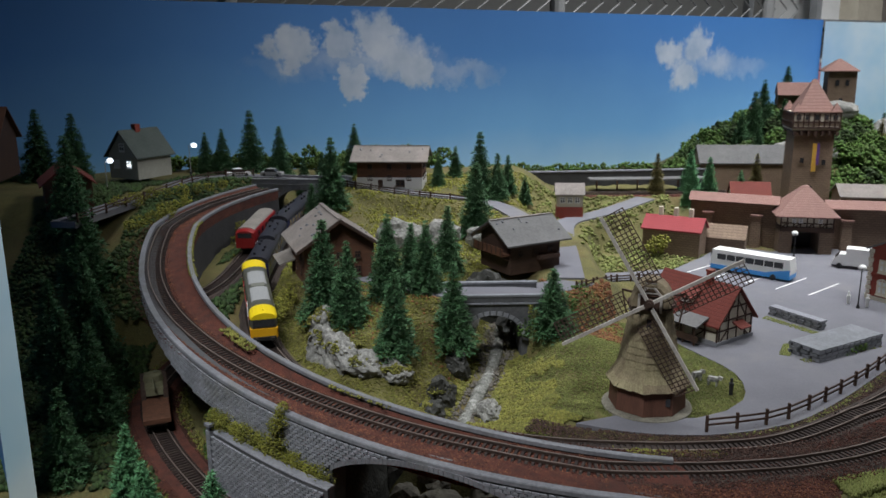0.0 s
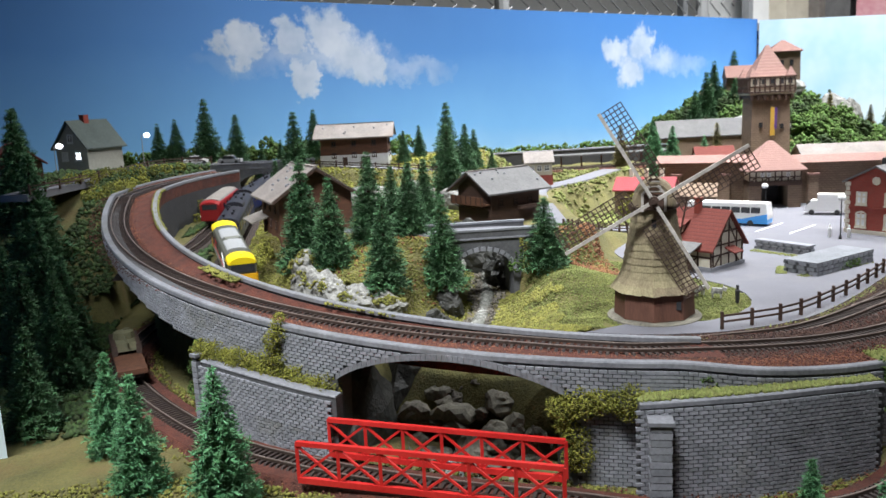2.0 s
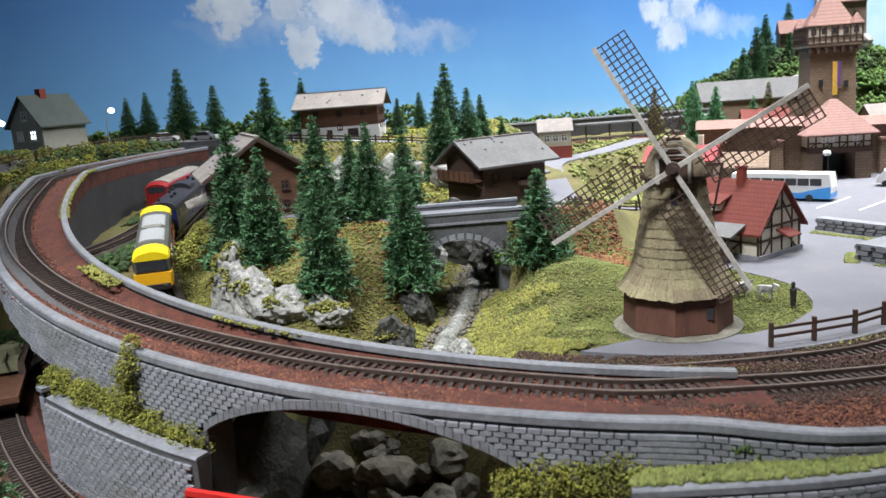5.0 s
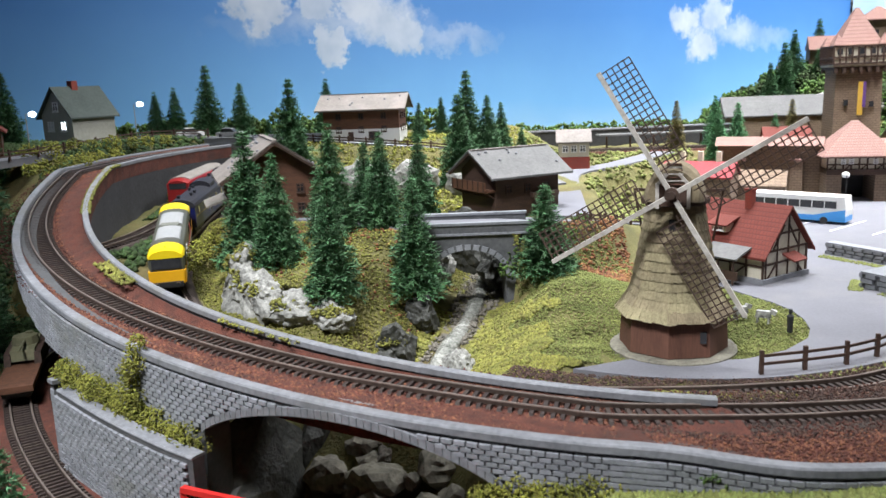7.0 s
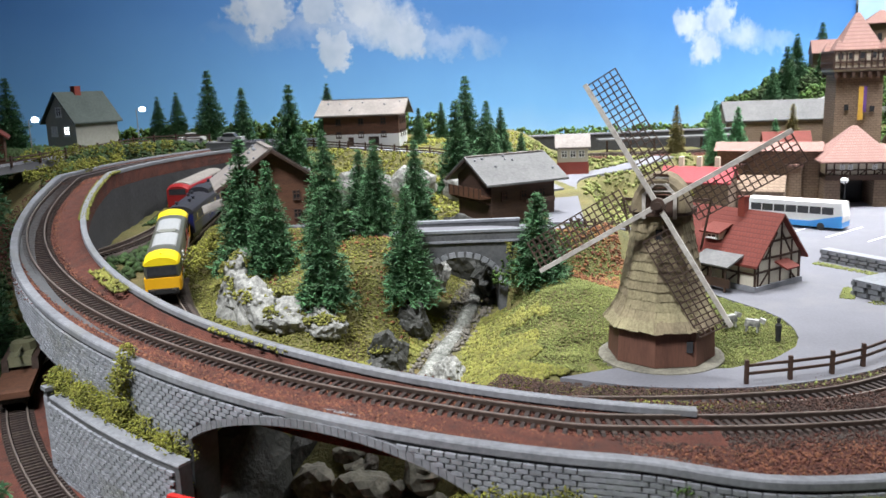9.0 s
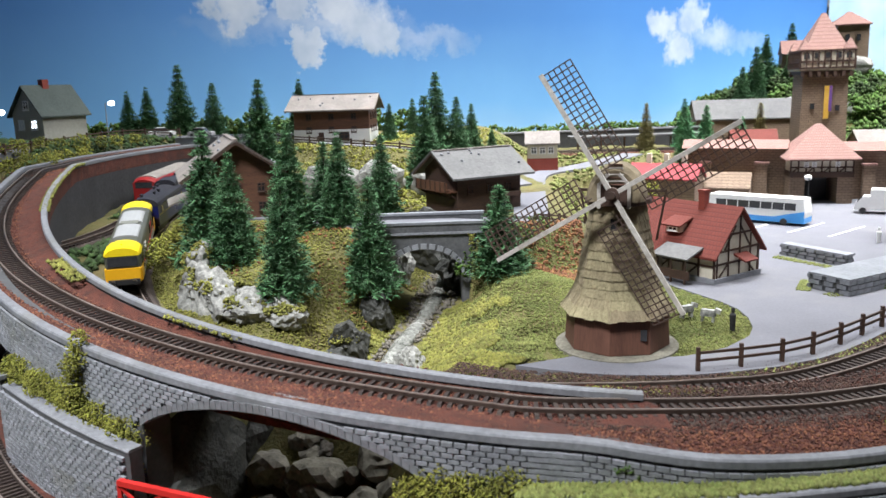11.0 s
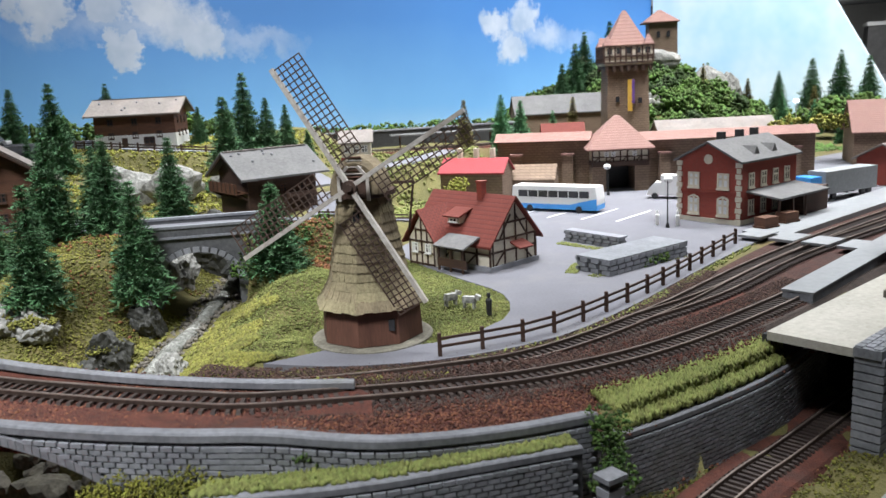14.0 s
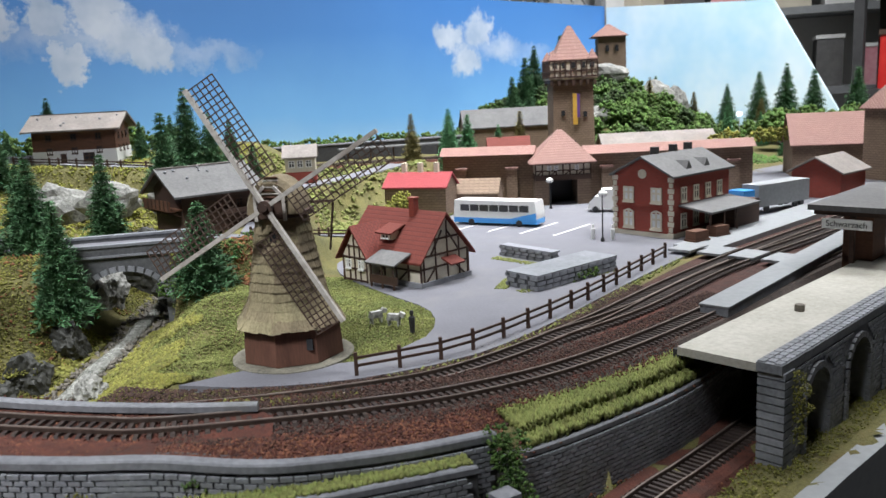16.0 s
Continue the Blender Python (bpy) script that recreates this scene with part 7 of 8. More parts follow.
lay("turf", 62000, (-10, 10, 51, 76), 1, M_TURF, "olive foam turf on the wooded knoll", 0.035, 0.095, clump=0.0)
lay("turf", 62000, (7.5, 25, 47, 67), 2, M_LIME, "lime green meadow fibres round the windmill", 0.03, 0.075, lambda x, y: ((x - 7.5) * 0.5 + (y - 47) > 0) & ~((x > 11.5) & (y < 50)) & (x > 10.6 + 1.3 * wavy(x, y, 0.5) + 0.7 * wavy(y, x, 1.7)), clump=0.0)
lay("turf", 40000, (5.5, 14.0, 46.5, 62), 3, M_TURF, "olive foam turf by the stream", 0.05, 0.15, lambda x, y: ~((x > 10.5) & (y < 49)) & (x < 11.4 + 1.3 * wavy(x, y, 0.5) + 0.7 * wavy(y, x, 1.7)), clump=0.0)
lay("turf", 2600, (12.5, 18.5, 62, 71), 4, M_RUST, "rust red ground scatter beside the road", 0.07, 0.17, clump=0.5)
lay("turf", 900, (-2, 8, 58, 66), 5, M_RUST, "rust brown ground scatter among the firs", 0.06, 0.15, clump=0.5)
lay("turf", 26000, (-20, 15, 75, 106), 6, M_OLIVEBUSH, "yellow-olive foam turf on the chalet slope", 0.07, 0.18)
lay("turf", 5000, (14, 32, 82, 106), 7, M_LIME, "green foam turf beside the lane", 0.12, 0.28)
lay("turf", 18000, (-18, 20, 29, 42), 8, M_TURF, "olive foam turf along the front edge", 0.05, 0.14, clump=0.0)
lay("turf", 24000, (23.5, 46, 36, 55), 9, M_TURF, "olive foam turf along the front edge", 0.03, 0.085, lambda x, y: (ground_z(x, y) < -2.5) & (y > np.interp(x, [10, 24, 33.7, 42, 80], [30.2, 33.6, 39.7, 44.9, 68]) + 0.5), clump=0.0)
# the darker foam colour paints in the shade over this slope
lay("turf", 26000, (-34, -12, 48, 100), 10, M_DARKBUSH, "foam undergrowth on the side slope, coloured dark for its shade", 0.12, 0.36, clump=0.0)


def along_line(line, n, w, seed, lift=0.0):
    rng = np.random.RandomState(seed)
    L = np.array([(p.x, p.y, p.z) for p in line])
    i = rng.randint(0, len(L) - 1, n)
    t = rng.uniform(0, 1, (n, 1))
    P = L[i] * (1 - t) + L[i + 1] * t
    d = L[i + 1] - L[i]
    r = np.stack([d[:, 1], -d[:, 0], 0 * d[:, 0]], -1)
    r /= np.linalg.norm(r, axis=1, keepdims=True)
    P = P + r * rng.uniform(w[0], w[1], (n, 1))
    P[:, 2] += lift
    return P, rng


# grass between the outer line and the wall, tall and thin
P, rng = along_line([p for p in RIGHT_WALL if 24.5 < p.x < 34], 20000, (-2.3, -0.1), 21)
d, tz = nearest(OUTER_TRACK, P[:, 0], P[:, 1])
P, tz, d = P[d > 1.5], tz[d > 1.5], d[d > 1.5]
dw, wz = nearest(RIGHT_WALL, P[:, 0], P[:, 1])
f = dw / (dw + d - 1.2)
low_z = wz * (1 - f) + (tz - 0.1) * f
P[:, 2] = low_z + (np.maximum(low_z, ground_z(P[:, 0], P[:, 1])) - low_z) * rng.uniform(0, 1, len(P)) ** 0.4 + rng.uniform(0, 0.12, len(P))
bits("turf", P, rng.uniform(0.035, 0.09, len(P)), M_LIME, "long green grass tufts above the wall", "grass", 2.4, 21)
P, rng = along_line([p for p in OUTER_TRACK if p.x < 33], 16000, (-2.3, 2.0), 41, -0.02)
bits("ballast", P, rng.uniform(0.03, 0.07, len(P)), M_BALLAST, "loose red-brown ballast grains", "ballast", 0.8, 41)
P, rng = along_line(LEDGE_WALL, 2600, (-0.95, -0.15), 22, 0.03)
bits("turf", P, rng.uniform(0.05, 0.12, len(P)), M_LIME, "thin grass on the lower wall's ledge", "grass", 1.2, 22)
P, rng = along_line([wall_in(-0.9 + 0.05 * i) for i in range(3)], 300, (0.1, 1.0), 23, -0.15)
bits("turf", P, rng.uniform(0.06, 0.13, len(P)), M_TURF, "weeds beside the viaduct coping", "grass", 1.0, 23)
P, rng = along_line([wall_in(-1.5 + 0.05 * i) for i in range(8)], 900, (-0.15, 0.35), 24, -0.1)
bits("turf", P, rng.uniform(0.05, 0.13, len(P)), M_TURF, "weeds along the cutting's coping", "grass", 1.0, 24)
P, rng = along_line([wall_in(-0.62), wall_in(-0.5)], 120, (0.1, 0.6), 25, -0.1)
bits("turf", P, rng.uniform(0.05, 0.1, len(P)), M_TURF, "weeds beside the rails", "grass", 1.0, 25)
P, rng = along_line([Vector((14.2, 43.9, 1.1)), Vector((16.5, 44.0, 0.9)), Vector((19.5, 44.3, 0.7))], 700, (-0.3, 0.3), 26)
bits("turf", P, rng.uniform(0.05, 0.12, len(P)), M_TURF, "grass patch at the end of the coping", "grass", 1.0, 26)
crumbs, rng = [], np.random.RandomState(77)
for x, y, q in ((-3.5, 58.9, (1.6, 1.1, 1.45)), (-2.0, 57.4, (1.6, 1.0, 1.2)), (-0.3, 56.0, (1.6, 0.95, 0.9)), (-3.9, 60.6, (1.2, 1.2, 1.7)), (1.6, 55.3, (1.2, 0.8, 0.7)), (4.4, 56.2, (1.0, 1.0, 1.1)), (3.8, 54.0, (0.9, 0.8, 1.0))):
    d = rng.normal(size=(1500, 3))
    d /= np.linalg.norm(d, axis=1, keepdims=True)
    d = d[(d[:, 2] > 0.35) & (np.sin(d[:, 0] * 7 + x) + np.sin(d[:, 1] * 6 + y) > -0.3)]
    z = float(ground_z(np.array([x]), np.array([y]))[0]) + 0.12
    crumbs.append(np.array((x, y, z)) + d * np.array(q) * rng.uniform(0.9, 1.0, (len(d), 1)))
P = np.concatenate(crumbs)
bits("turf", P, rng.uniform(0.05, 0.13, len(P)), M_TURF, "olive foam turf tufts on the rock outcrops", "grass", 0.8, 77)
P, rng = along_line(LOWER_TRACK, 1800, (1.4, 2.2), 27, -0.4)
bits("turf", P, rng.uniform(0.06, 0.16, len(P)), M_TURF, "weeds along the lower line", "grass", 1.0, 27)
P, rng = along_line(LOWER_TRACK, 2200, (-2.4, -1.5), 28, -0.4)
bits("turf", P, rng.uniform(0.06, 0.16, len(P)), M_TURF, "weeds at the foot of the walls", "grass", 1.0, 28)
fl = spline([(20.5, 47.6, 0.05), (25, 49.0, 0.05), (29, 52.0, 0.05), (34, 56.4, 0.05), (42, 64.0, 0.05)], 0.5)
P, rng = along_line(fl, 500, (-0.25, 0.3), 29)
bits("turf", P, rng.uniform(0.04, 0.11, len(P)), M_LIME, "weeds under the post-and-rail fence", "grass", 1.2, 29)
for (x0, y0, x1, y1), sd in (((29.6, 58.8, 36.6, 62.0), 41), ((30.6, 68.6, 33.2, 64.4), 42), ((28.8, 60.0, 30, 62.2), 43)):
    P, rng = along_line([Vector((x0, y0, 0.13)), Vector((x1, y1, 0.13))], 420, (-0.35, 0.35), sd)
    bits("turf", P, rng.uniform(0.04, 0.1, len(P)), M_LIME, "grass at the planter's foot", "grass", 0.9, sd)

P, rng = along_line([p for p in STREAM if p.y > 40], 2600, (-1.3, 1.3), 61, 0.08)
bits("pebbles", P, rng.uniform(0.05, 0.2, len(P)), M_BOULDER, "pale pebbles in the stream bed", "gravel", 0.7, 61)
P, rng = scatter(9000, 46, 82, 112, 160, 62)
bits("turf", P, rng.uniform(0.3, 0.6, len(P)), M_BUSH, "green undergrowth on the castle hill", "grass", 0.8, 62)
# ballast grains
P, rng = along_line([outer_track_at(a) for a in ARC], 46000, (-1.6, 4.6), 51)
ro = np.hypot(P[:, 0] - 21.9, P[:, 1] - 79.2)
ri = np.hypot(P[:, 0] - 19.6, P[:, 1] - 78.2)
P = P[(ro < 42.2) & (ri > 36.4)]
d, tz = nearest(OUTER_TRACK, P[:, 0], P[:, 1])
an = np.arctan2(P[:, 0] - 21.9, -(P[:, 1] - 79.2))
wz = np.array([wall_out(float(a)).z for a in an])
ro = np.hypot(P[:, 0] - 21.9, P[:, 1] - 79.2)
k = np.clip((d - 0.9) / np.maximum(0.2, d + 42.3 - ro - 0.9), 0, 1)
outer = ro > 39.0
P[:, 2] = np.where((d > 0.9) & outer, (tz - 0.05) * (1 - k) + (wz - 0.14) * k, tz - 0.06)
bits("ballast_grains", P, rng.uniform(0.04, 0.095, len(P)), M_GRIT, "loose red-brown ballast grains", "ballast", 0.8, 51)
P, rng = along_line([p for p in OUTER_TRACK if 13 < p.x < 40], 26000, (-2.0, 4.4), 52)
keep = np.array([p[1] > min(((q.y + 0.3) for q in (OUTER_WALL if p[0] < 23.2 else RIGHT_WALL) if abs(q.x - p[0]) < 0.8), default=0) for p in P])
P = P[keep]
trk = np.array([(p.x, p.y, p.z) for p in OUTER_TRACK if p.x > 12])
wl = np.array([(p.x, p.y, p.z) for p in OUTER_WALL if p.x > 5] + [(p.x, p.y, p.z) for p in RIGHT_WALL if p.x > 24])
ty, tz = np.interp(P[:, 0], trk[:, 0], trk[:, 1]), np.interp(P[:, 0], trk[:, 0], trk[:, 2])
wy, wz = np.interp(P[:, 0], wl[:, 0], wl[:, 1]), np.interp(P[:, 0], wl[:, 0], wl[:, 2])
f = np.clip((ty - 1.1 - P[:, 1]) / np.maximum(0.2, ty - 1.3 - wy), 0, 1)
P[:, 2] = (tz - 0.07) * (1 - f) + (wz - 0.14) * f + 0.045
S = rng.uniform(0.03, 0.075, len(P))
red_side = f + 0.2 * rng.uniform(-1, 1, len(P)) > 0.2
bits("ballast_grains", P[red_side], S[red_side], M_GRIT, "loose red-brown ballast grains by the wall", "ballast", 0.8, 52)
bits("ballast_grains", P[~red_side], S[~red_side], M_GRITDARK, "loose dark brown ballast grains", "ballast", 0.8, 55)
P, rng = along_line(spline([(9.6, 49.2, 0.06), (12.4, 47.9, 0.06), (15, 47.3, 0.08), (18, 47.0, 0.08), (21, 47.5, 0.08), (25, 48.9, 0.08), (29.5, 52.2, 0.08), (36, 58.2, 0.08)], 0.5), 9000, (-1.0, 0.7), 54)
bits("ballast_grains", P, rng.uniform(0.03, 0.08, len(P)), M_GRITDARK, "dark earth and grit at the square's edge", "ballast", 0.6, 54)
P, rng = along_line(LOWER_TRACK, 7000, (-1.9, 1.9), 53, -0.1)
bits("ballast_grains", P, rng.uniform(0.035, 0.085, len(P)), M_GRIT, "loose red-brown ballast grains", "ballast", 0.8, 53)


def bush(name, blobs, material, label, lo=0.08, hi=0.2, seed=0, density=60):
    """Foam crumbs packed into soft blobs (x, y, z, radius)."""
    rng = np.random.RandomState(seed)
    out = []
    for x, y, z, r in blobs:
        n = int(density * r * r + 12)
        d = rng.normal(size=(n, 3))
        d /= np.linalg.norm(d, axis=1, keepdims=True)
        out.append(np.array((x, y, z)) + d * r * rng.uniform(0.6, 1.05, (n, 1)) * (1, 1, 0.85))
    P = np.concatenate(out)
    return bits(name, P, rng.uniform(lo, hi, len(P)), material, label, "bush", 0.9, seed)


def on_wall(a, z, out=0.15):
    p = wall_out(a)
    return (p.x + math.sin(a) * out, p.y - math.cos(a) * out, z)


def ivy(stops, r, seed, label, material=M_OLIVEBUSH, step=0.25):
    rnd = random.Random(seed)
    blobs = []
    for (a0, z0), (a1, z1) in zip(stops, stops[1:]):
        n = max(2, int(math.hypot((a1 - a0) * 42.6, z1 - z0) / step))
        for i in range(n):
            t = i / n
            q = r * rnd.uniform(0.6, 1.25)
            x, y, z = on_wall(a0 + (a1 - a0) * t + rnd.uniform(-0.006, 0.006), z0 + (z1 - z0) * t + rnd.uniform(-0.15, 0.15), 0.1)
            blobs.append((x, y, z, q))
    return bush("ivy", blobs, material, label, 0.024, 0.066, seed, 820)


ivy([(-0.645, 3.1), (-0.65, 1.2), (-0.655, 0.6)], 0.52, 1, "olive ivy strand hanging down the viaduct wall")
ivy([(-0.79, 0.75), (-0.72, 0.65), (-0.66, 0.4), (-0.61, 0.2), (-0.575, 0.0), (-0.585, -1.0), (-0.595, -2.0)], 0.68, 2, "olive ivy along the lower wall's ledge")
ivy([(-0.32, 0.2), (-0.29, 0.35), (-0.25, 0.5), (-0.215, 0.4)], 0.75, 3, "olive bushes on the ledge right of the arch")
ivy([(-0.31, -0.6), (-0.30, -1.6), (-0.30, -2.6)], 0.55, 4, "olive ivy hanging beside the arch")
ivy([(-0.8, 0.8), (-0.81, 0.0), (-0.815, -1.2), (-0.82, -2.4)], 0.3, 5, "green ivy on the pier", M_BUSH)
ivy([(-0.18, 1.5), (-0.165, 1.1)], 0.16, 6, "small weed on the viaduct wall", M_BUSH)
bush("bush", [(23.2 + 0.1 * i, 38.8 - 0.12 * i, 0.9 - 0.36 * i, 0.5) for i in range(6)] + [(23.9, 39.4, 0.4, 0.5), (23.0, 38.0, -0.8, 0.5)], M_BUSH, "dark green bush spilling over the wall's end", 0.03, 0.09, 7, 460)
bush("bush", [(35.7, 42.2 + 0.0 * i, 0.2 - 0.5 * i, 0.3) for i in range(6)] + [(36.2, 42.5, -0.5, 0.3), (36.1, 42.4, -1.2, 0.32)], M_TURF, "olive ivy on the gallery's corner", 0.025, 0.07, 8, 500)
bush("bush", [(33.2 + 0.5 * i, 60.2 + 0.28 * i, 0.4, 0.42) for i in range(4)], M_BUSH, "small green bushes beside the planter", 0.07, 0.15, 9, 120)
bush("bush", [(11.2, 62.0, 2.2, 0.9), (10.6, 61.4, 1.6, 0.7), (13.8, 63.4, 3.0, 0.8), (15.0, 66, 3.0, 0.9), (15.8, 68.4, 2.6, 0.7)], M_BUSH, "green bushes at the bridge end", 0.05, 0.13, 10, 200)
bush("bush", [(26.6, 88.6, 1.2, 1.0), (27.2, 88.0, 2.0, 0.9), (27.0, 89.5, 1.4, 0.9)], M_OLIVEBUSH, "yellow-green bush against the stone house", 0.1, 0.24, 11, 70)
rnd = random.Random(12)
bush("hedge", [(-34 + 0.9 * i + rnd.uniform(-0.4, 0.4), 109 + 0.12 * i + rnd.uniform(-1.5, 1.5), 7.4 + rnd.uniform(-0.4, 0.8), rnd.uniform(0.8, 1.5)) for i in range(44)], M_BUSH, "dark green hedge before the painted sky", 0.15, 0.4, 12, 40)
bush("hedge", [(4 + 1.0 * i, 115 + rnd.uniform(-0.4, 0.4), 5.9 + rnd.uniform(-0.2, 0.35), rnd.uniform(0.5, 0.8)) for i in range(38)], M_BUSH, "low green hedge above the far wall", 0.12, 0.3, 13, 60)
bush("hedge", [(-26 + 1.0 * i, 80.5 + 1.7 * i + rnd.uniform(-0.6, 0.6), 7.7, rnd.uniform(0.6, 1.0)) for i in range(8)] + [(-21.5 + rnd.uniform(-0.8, 0.8), 74 + 1.6 * i, 6.9, rnd.uniform(0.5, 0.9)) for i in range(9)], M_OLIVEBUSH, "olive bushes beside the village road", 0.05, 0.14, 14, 200)
bush("hedge", [(-15.8 + rnd.uniform(-0.3, 0.3), 84 + 1.3 * i, 3.6 + rnd.uniform(-0.4, 0.8), 0.7) for i in range(6)] + [(-7.8 + 0.1 * i, 62 + 1.4 * i, 2.4 + 0.1 * i, 0.8) for i in range(9)], M_OLIVEBUSH, "olive bushes in the cutting", 0.05, 0.13, 15, 220)
blobs = []
for i in range(240):
    a, r = rnd.uniform(0, 6.28), rnd.uniform(0, 1) ** 0.6
    x, y = 61 + 21 * r * math.cos(a), 131 + 19 * r * math.sin(a)
    if y < 112 or y > back_y(x) - 4:
        continue
    blobs.append((x, y, gz(x, y) + 0.6, rnd.uniform(1.0, 2.4)))
bush("hillside_bushes", [q for i, q in enumerate(blobs) if i % 4], M_BUSH, "dense green bushes covering the castle hill", 0.14, 0.42, 16, 55)
bush("hillside_bushes", [q for i, q in enumerate(blobs) if i % 4 == 0], M_DARKBUSH, "dark green bushes between the hill's rocks", 0.14, 0.42, 19, 60)
blobs = [(90 + rnd.uniform(-4, 26), 128 + rnd.uniform(-18, 14), 2.0 + rnd.uniform(0, 2.5), rnd.uniform(1.2, 2.4)) for i in range(60)]
bush("hillside_bushes", blobs, M_BUSH, "green bushes before the pale sky panel", 0.25, 0.6, 17, 26)
bush("hedge", [(70 + 1.4 * i, 101 - 0.3 * i, 4.6, 1.0) for i in range(6)] + [(60, 92.5, 4.9, 0.9), (61.5, 92.3, 5.2, 1.0)], M_OLIVEBUSH, "yellow-green bushes above the town wall", 0.15, 0.3, 18, 60)


# ---- bricks of the viaduct and the lower walls ----
def lay_bricks(parent, place, s0, s1, rows_at, keep, L, H, limit, near):
    """place(s, z) gives a point on the wall and its heading; the nearest bricks are single objects."""
    rng = random.Random(int(s1 * 10))
    me, V, F, n = None, [], [], 0
    corner = [(x, y, z) for x in (-0.5, 0.5) for y in (-0.5, 0.5) for z in (-0.5, 0.5)]
    quad = ((0, 1, 3, 2), (4, 6, 7, 5), (0, 4, 5, 1), (2, 3, 7, 6), (0, 2, 6, 4), (1, 5, 7, 3))
    row = 0
    for dz in rows_at:
        s = s0 + (0.5 * L if row % 2 else 0)
        row += 1
        while s < s1:
            p, rz = place(s, dz)
            sl = (place(s + 0.1, dz)[0].z - p.z) / 0.1
            if keep(s, p.z, H):
                o = rng.uniform(0.0, 0.014)
                c, sn = math.cos(radians(rz)), math.sin(radians(rz))
                x, y = p.x + sn * o, p.y - c * o
                if n < limit and near(p):
                    if me is None:
                        bm = box(B(), (0, 0, 0), (L - 0.05, 0.16, H - 0.045))
                        ob = part("brick", bm, M_STONE, parent)
                        me = ob.data
                    else:
                        ob = new("brick", me)
                        ob.parent = parent
                    ob.matrix_basis = at(x, y, p.z, rz) @ pose(0, 0, 0, 0, -math.degrees(math.atan(sl)), 0)
                    n += 1
                else:
                    i = len(V)
                    for u, v, w in corner:
                        u, v, w = u * (L - 0.05), v * 0.16, w * (H - 0.045)
                        V.append((x + c * u - sn * v, y + sn * u + c * v, p.z + w + sl * u))
                    F += [tuple(i + k for k in q) for q in quad]
            s += L
    if V:
        tagged(bare("brickwork", V, F, M_STONE_J, parent), kind="stuff")


def out_place(s, dz):
    a = -1.3 + s / 42.6
    p = wall_out(a)
    return Vector((p.x + math.sin(a) * 0.02, p.y - math.cos(a) * 0.02, p.z - 0.45 - dz)), math.degrees(a)


def out_keep(s, z, H):
    a = -1.3 + s / 42.6
    q = arch_z(a)
    lo = (q + 0.24) if q is not None else max(-3.4, viaduct_foot(a) + 0.1)
    if -0.575 < a < -0.3 and q is None:
        lo = 0.6
    return z - H / 2 > lo - 0.06


lay_bricks(VIADUCT, out_place, 0.0, 1.095 * 42.6, [0.17 * i for i in range(48)], out_keep, 0.38, 0.17, 300, lambda p: -4 < p.x < 4)
TAIL = [q for q in OUTER_WALL if q.x > 12.0]
TAIL_S = [0.0]
for a_, b_ in zip(TAIL, TAIL[1:]):
    TAIL_S.append(TAIL_S[-1] + (b_ - a_).length)


def line_place(line, S, off):
    def f(s, dz):
        k = max(0, min(len(S) - 2, next((i - 1 for i, v in enumerate(S) if v > s), len(S) - 2)))
        t = (s - S[k]) / (S[k + 1] - S[k])
        p = line[k] + (line[k + 1] - line[k]) * t
        d = line[k + 1] - line[k]
        rz = math.degrees(math.atan2(d.y, d.x))
        return Vector((p.x + math.sin(radians(rz)) * 0.02, p.y - math.cos(radians(rz)) * 0.02, p.z - off - dz)), rz
    return f


lay_bricks(VIADUCT, line_place(TAIL, TAIL_S, 0.45), 0.0, TAIL_S[-1] - 0.3, [0.17 * i for i in range(32)], lambda s, z, H: z > -3.4, 0.38, 0.17, 0, lambda p: False)
LOWER = [o for o in bpy.data.objects if o.name.startswith("wall_lower")]
for ob, line in zip(sorted(LOWER, key=lambda o: o.name), (RIGHT_WALL, LEFT_WALL, LEDGE_WALL)):
    S = [0.0]
    for a_, b_ in zip(line, line[1:]):
        S.append(S[-1] + (b_ - a_).length)
    lay_bricks(ob, line_place(line, S, 0.36), 0.0, min(S[-1] - 0.3, 26.0), [0.17 * i for i in range(24)], lambda s, z, H: z > -3.5, 0.38, 0.17, 240, lambda p: p.x > 11 or p.x < 0)
# pilasters of the lower wall
for x, y, h, rz, k in ((-8.6, 48.3, 0.55, -42, 0.5), (12.0, 35.9, 0.3, -12, 1.0), (23.0, 37.4, -0.35, 25, 0.75)):
    t = thing("wall_pilaster", x, y, -3.6, rz, "grey stone pilaster on the lower wall", "pilaster", "pilasters")
    part("core", box(B(), (0, 0, (h + 3.6) / 2), (0.7 * k, 0.55 * k, h + 3.6)), M_MORTAR, t)
    n = int((h + 3.6) / 0.3)
    for j in range(n):
        part("block", box(B(), (0, 0, 0.15 + 0.3 * j), ((0.86 if j % 2 else 0.8) * k, 0.68 * k, 0.26)), M_STONE, t)
    part("cap", box(B(), (0, 0, h + 3.6 + 0.06), (1.0 * k, 0.85 * k, 0.16)), M_COPING, t)
# stones of the gallery's arcade and its parapet strip
def arcade_keep(s, z, H):
    for c, r in ((3.1, 1.2), (7.6, 1.3), (12.3, 1.3)):
        top = -1.5 + (1.15 if c < 4 else 1.5) * math.sqrt(max(0.0, 1 - ((s - c) / (r + 0.42)) ** 2)) + 0.3
        if abs(s - c) < r + 0.42 and z - H < top:
            return False
    return z > -3.5


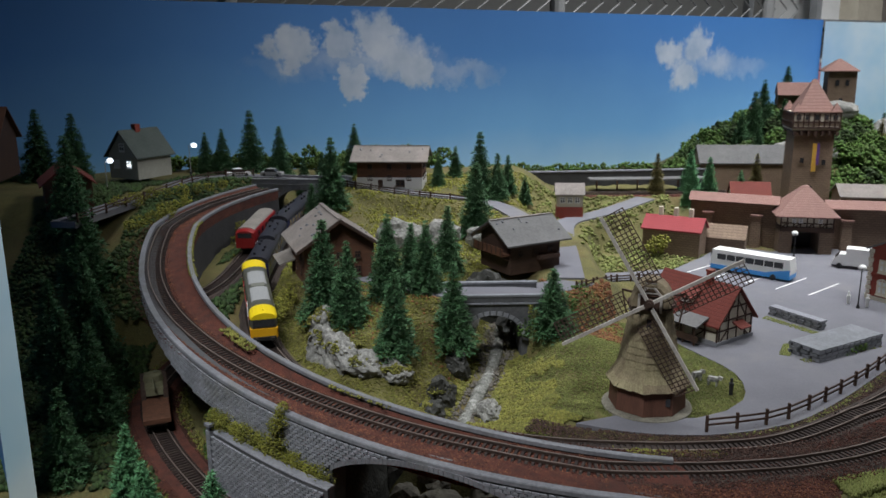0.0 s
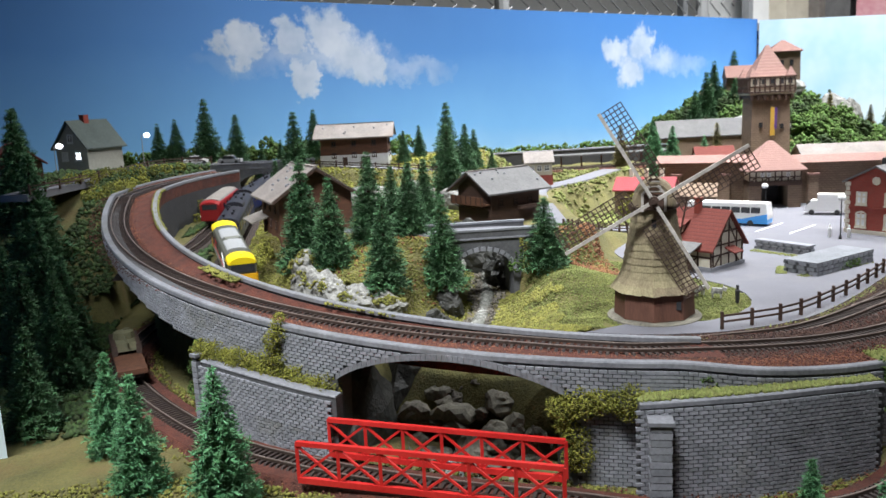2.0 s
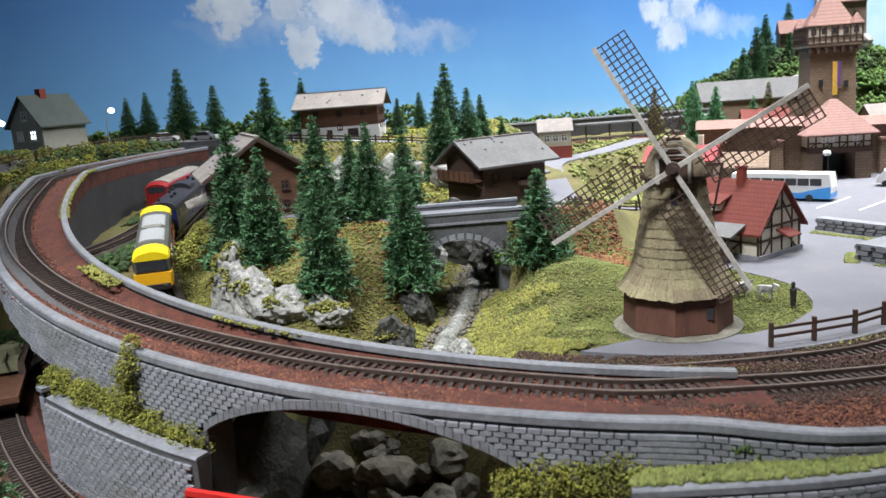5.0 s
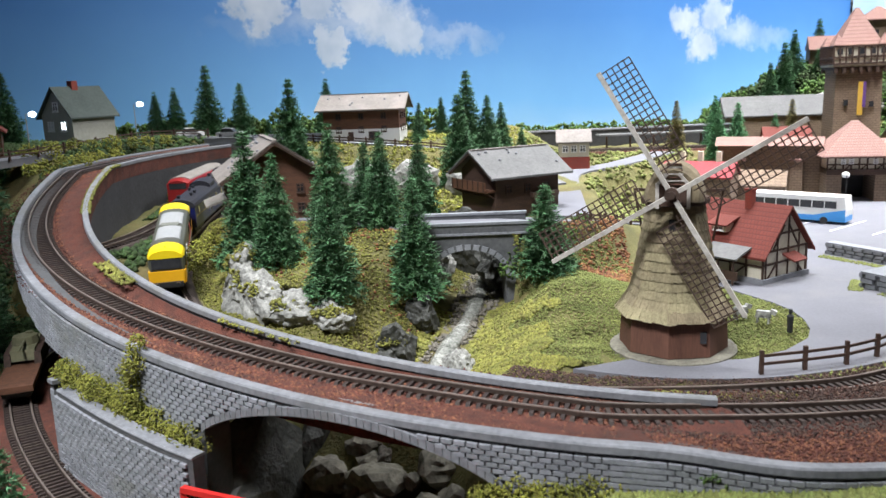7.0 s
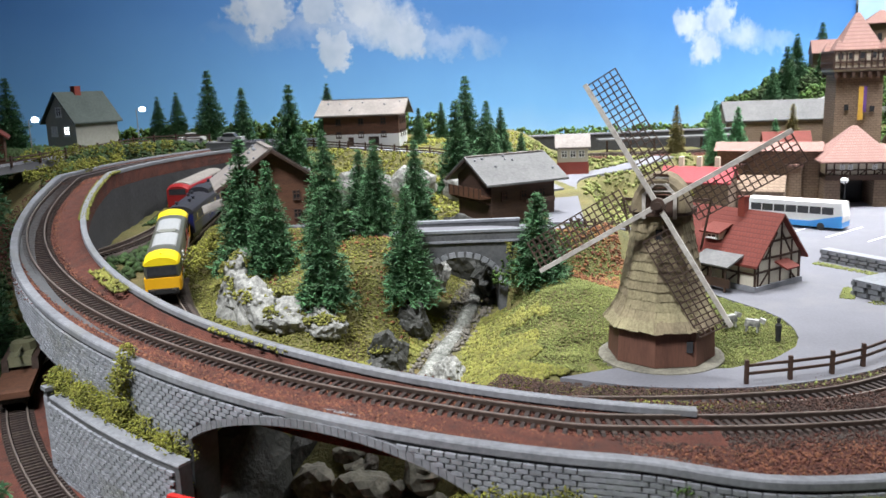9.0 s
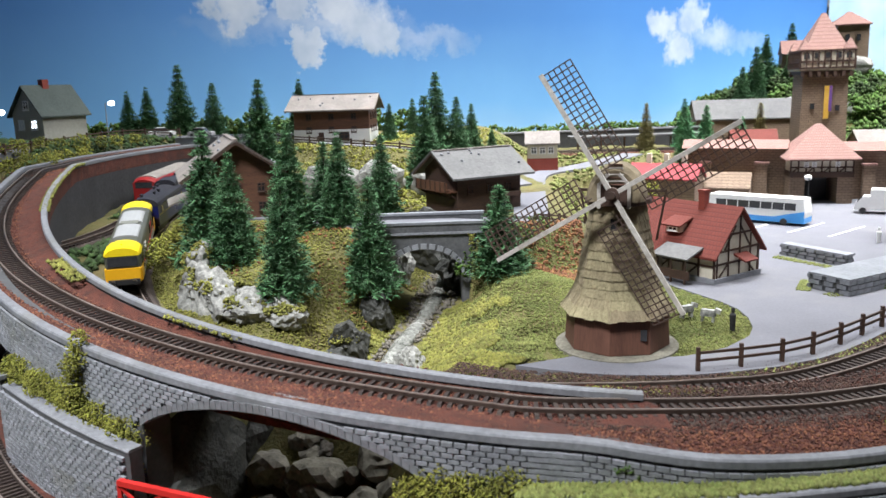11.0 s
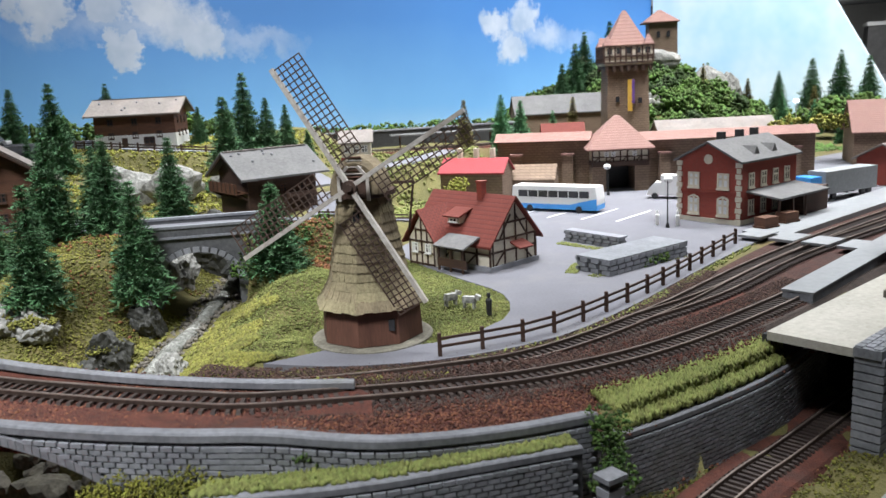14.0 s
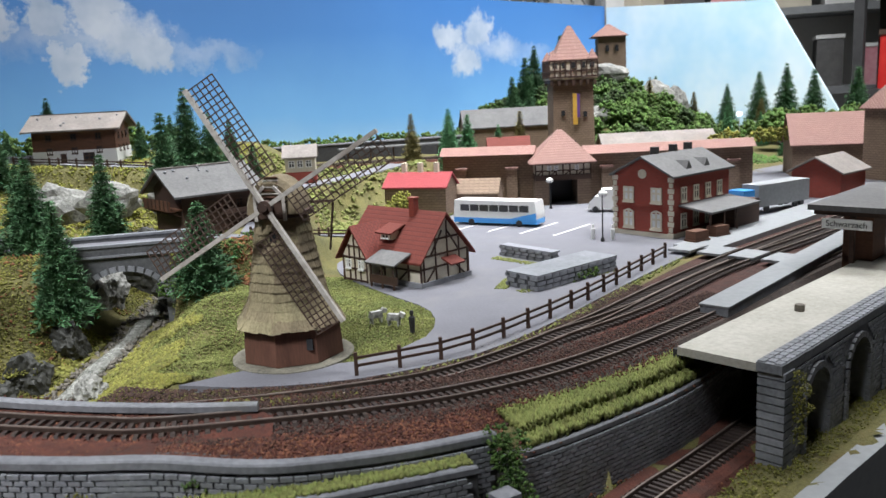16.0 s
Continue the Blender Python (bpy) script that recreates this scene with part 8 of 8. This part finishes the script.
lay_bricks(sh, lambda s, dz: (Vector((s, 0.03, 0.26 - dz)), 0.0), 0.75, 17.0, [0.2 * i for i in range(19)], arcade_keep, 0.42, 0.2, 300, lambda p: True)
slab = None
for j in range(3):
    for i in range(36):
        if slab is None:
            ob = part("parapet_stone", box(B(), (0, 0, 0), (0.42, 0.29, 0.06), taper=0.92), M_STONE, sh)
            slab = ob.data
        else:
            ob = new("parapet_stone", slab)
            ob.parent = sh
        ob.matrix_basis = at(-0.05 + 0.46 * i + 0.15 * (j % 2), 0.13 + 0.32 * j, 0.825)

# ---- the room behind the layout ----
def chain_link():
    t = thing("wire_fence", 20, 175, 0, A_BACK, "grey chain-link wire partition behind the layout", "fence")
    rnd = random.Random(2)
    for k in range(46):
        x = -70 + 5.0 * k
        line = [Vector((x + (2.5 if i % 2 else -2.5), rnd.uniform(-0.05, 0.05) + (0.2 if i % 2 else 0), 22 + 3.2 * i)) for i in range(16)]
        bm = B()
        rings = [[bm.verts.new(p + Vector((0.22 * math.cos(1.2566 * j), 0.22 * math.sin(1.2566 * j), 0))) for j in range(5)] for p in line]
        for r0, r1 in zip(rings, rings[1:]):
            for j in range(5):
                bm.faces.new((r0[j], r0[(j + 1) % 5], r1[(j + 1) % 5], r1[j]))
        part("wire", bm, M_LIGHTGREY, t)
    for x in (-60, 10, 80, 150):
        part("post", rod(B(), (x, 0.6, -90), (x, 0.6, 80), 1.6, 12), M_LIGHTGREY, t)
    return t


chain_link()
rnd = random.Random(9)
cols = [M_WHITE, M_WHITE, M_CREAM, M_GREYTRAILER, M_SLATE, M_PALEROOF]
M_PINKBOX = mat("pink_cloth", (0.6, 0.2, 0.25), (0.75, 0.45, 0.48), 0.9, 0, 0.5, 6, 0.2, 0.1)
for j, (sx, sy, rz) in enumerate(((125, 250, A_BACK), (165, 235, -30), (170, 150, -52), (190, 110, -60))):
    t = thing("shelf_unit", sx, sy, -90, rz, "grey metal shelf unit in the room behind", "shelf", "shelf units")
    for z in (60, 96, 118, 150):
        part("shelf_board", box(B(), (0, 0, z), (80, 22, 2)), M_GREYTRAILER if j < 2 else M_DARKWALL, t)
    for x in (-39, 39):
        for y in (-10, 10):
            part("post", box(B(), (x, y, 75), (2, 2, 150)), M_GREYTRAILER if j < 2 else M_DARKWALL, t)
    for z in (97, 119):
        x = -36.0
        while x < 32:
            w, h = rnd.uniform(7, 15), rnd.uniform(8, 17)
            q = thing("storage_box", 0, 0, 0, 0, "plain storage box on the shelf", "box", "boxes on shelves")
            q.matrix_world = t.matrix_world @ at(x + w / 2, rnd.uniform(-3, 0), z)
            part("carton", box(B(), (0, 0, h / 2), (w - 0.8, 13, h), taper=0.97), rnd.choice(cols + [M_PINKBOX]) if j < 2 else rnd.choice([M_DARKWALL, M_WOOD, M_GREYTRAILER, M_RED]), q)
            part("lid", box(B(), (0, 0, h + 0.3), (w - 0.4, 13.4, 1.0)), M_WHITE if j < 2 else M_WOODDARK, q)
            x += w + rnd.uniform(0.5, 5)
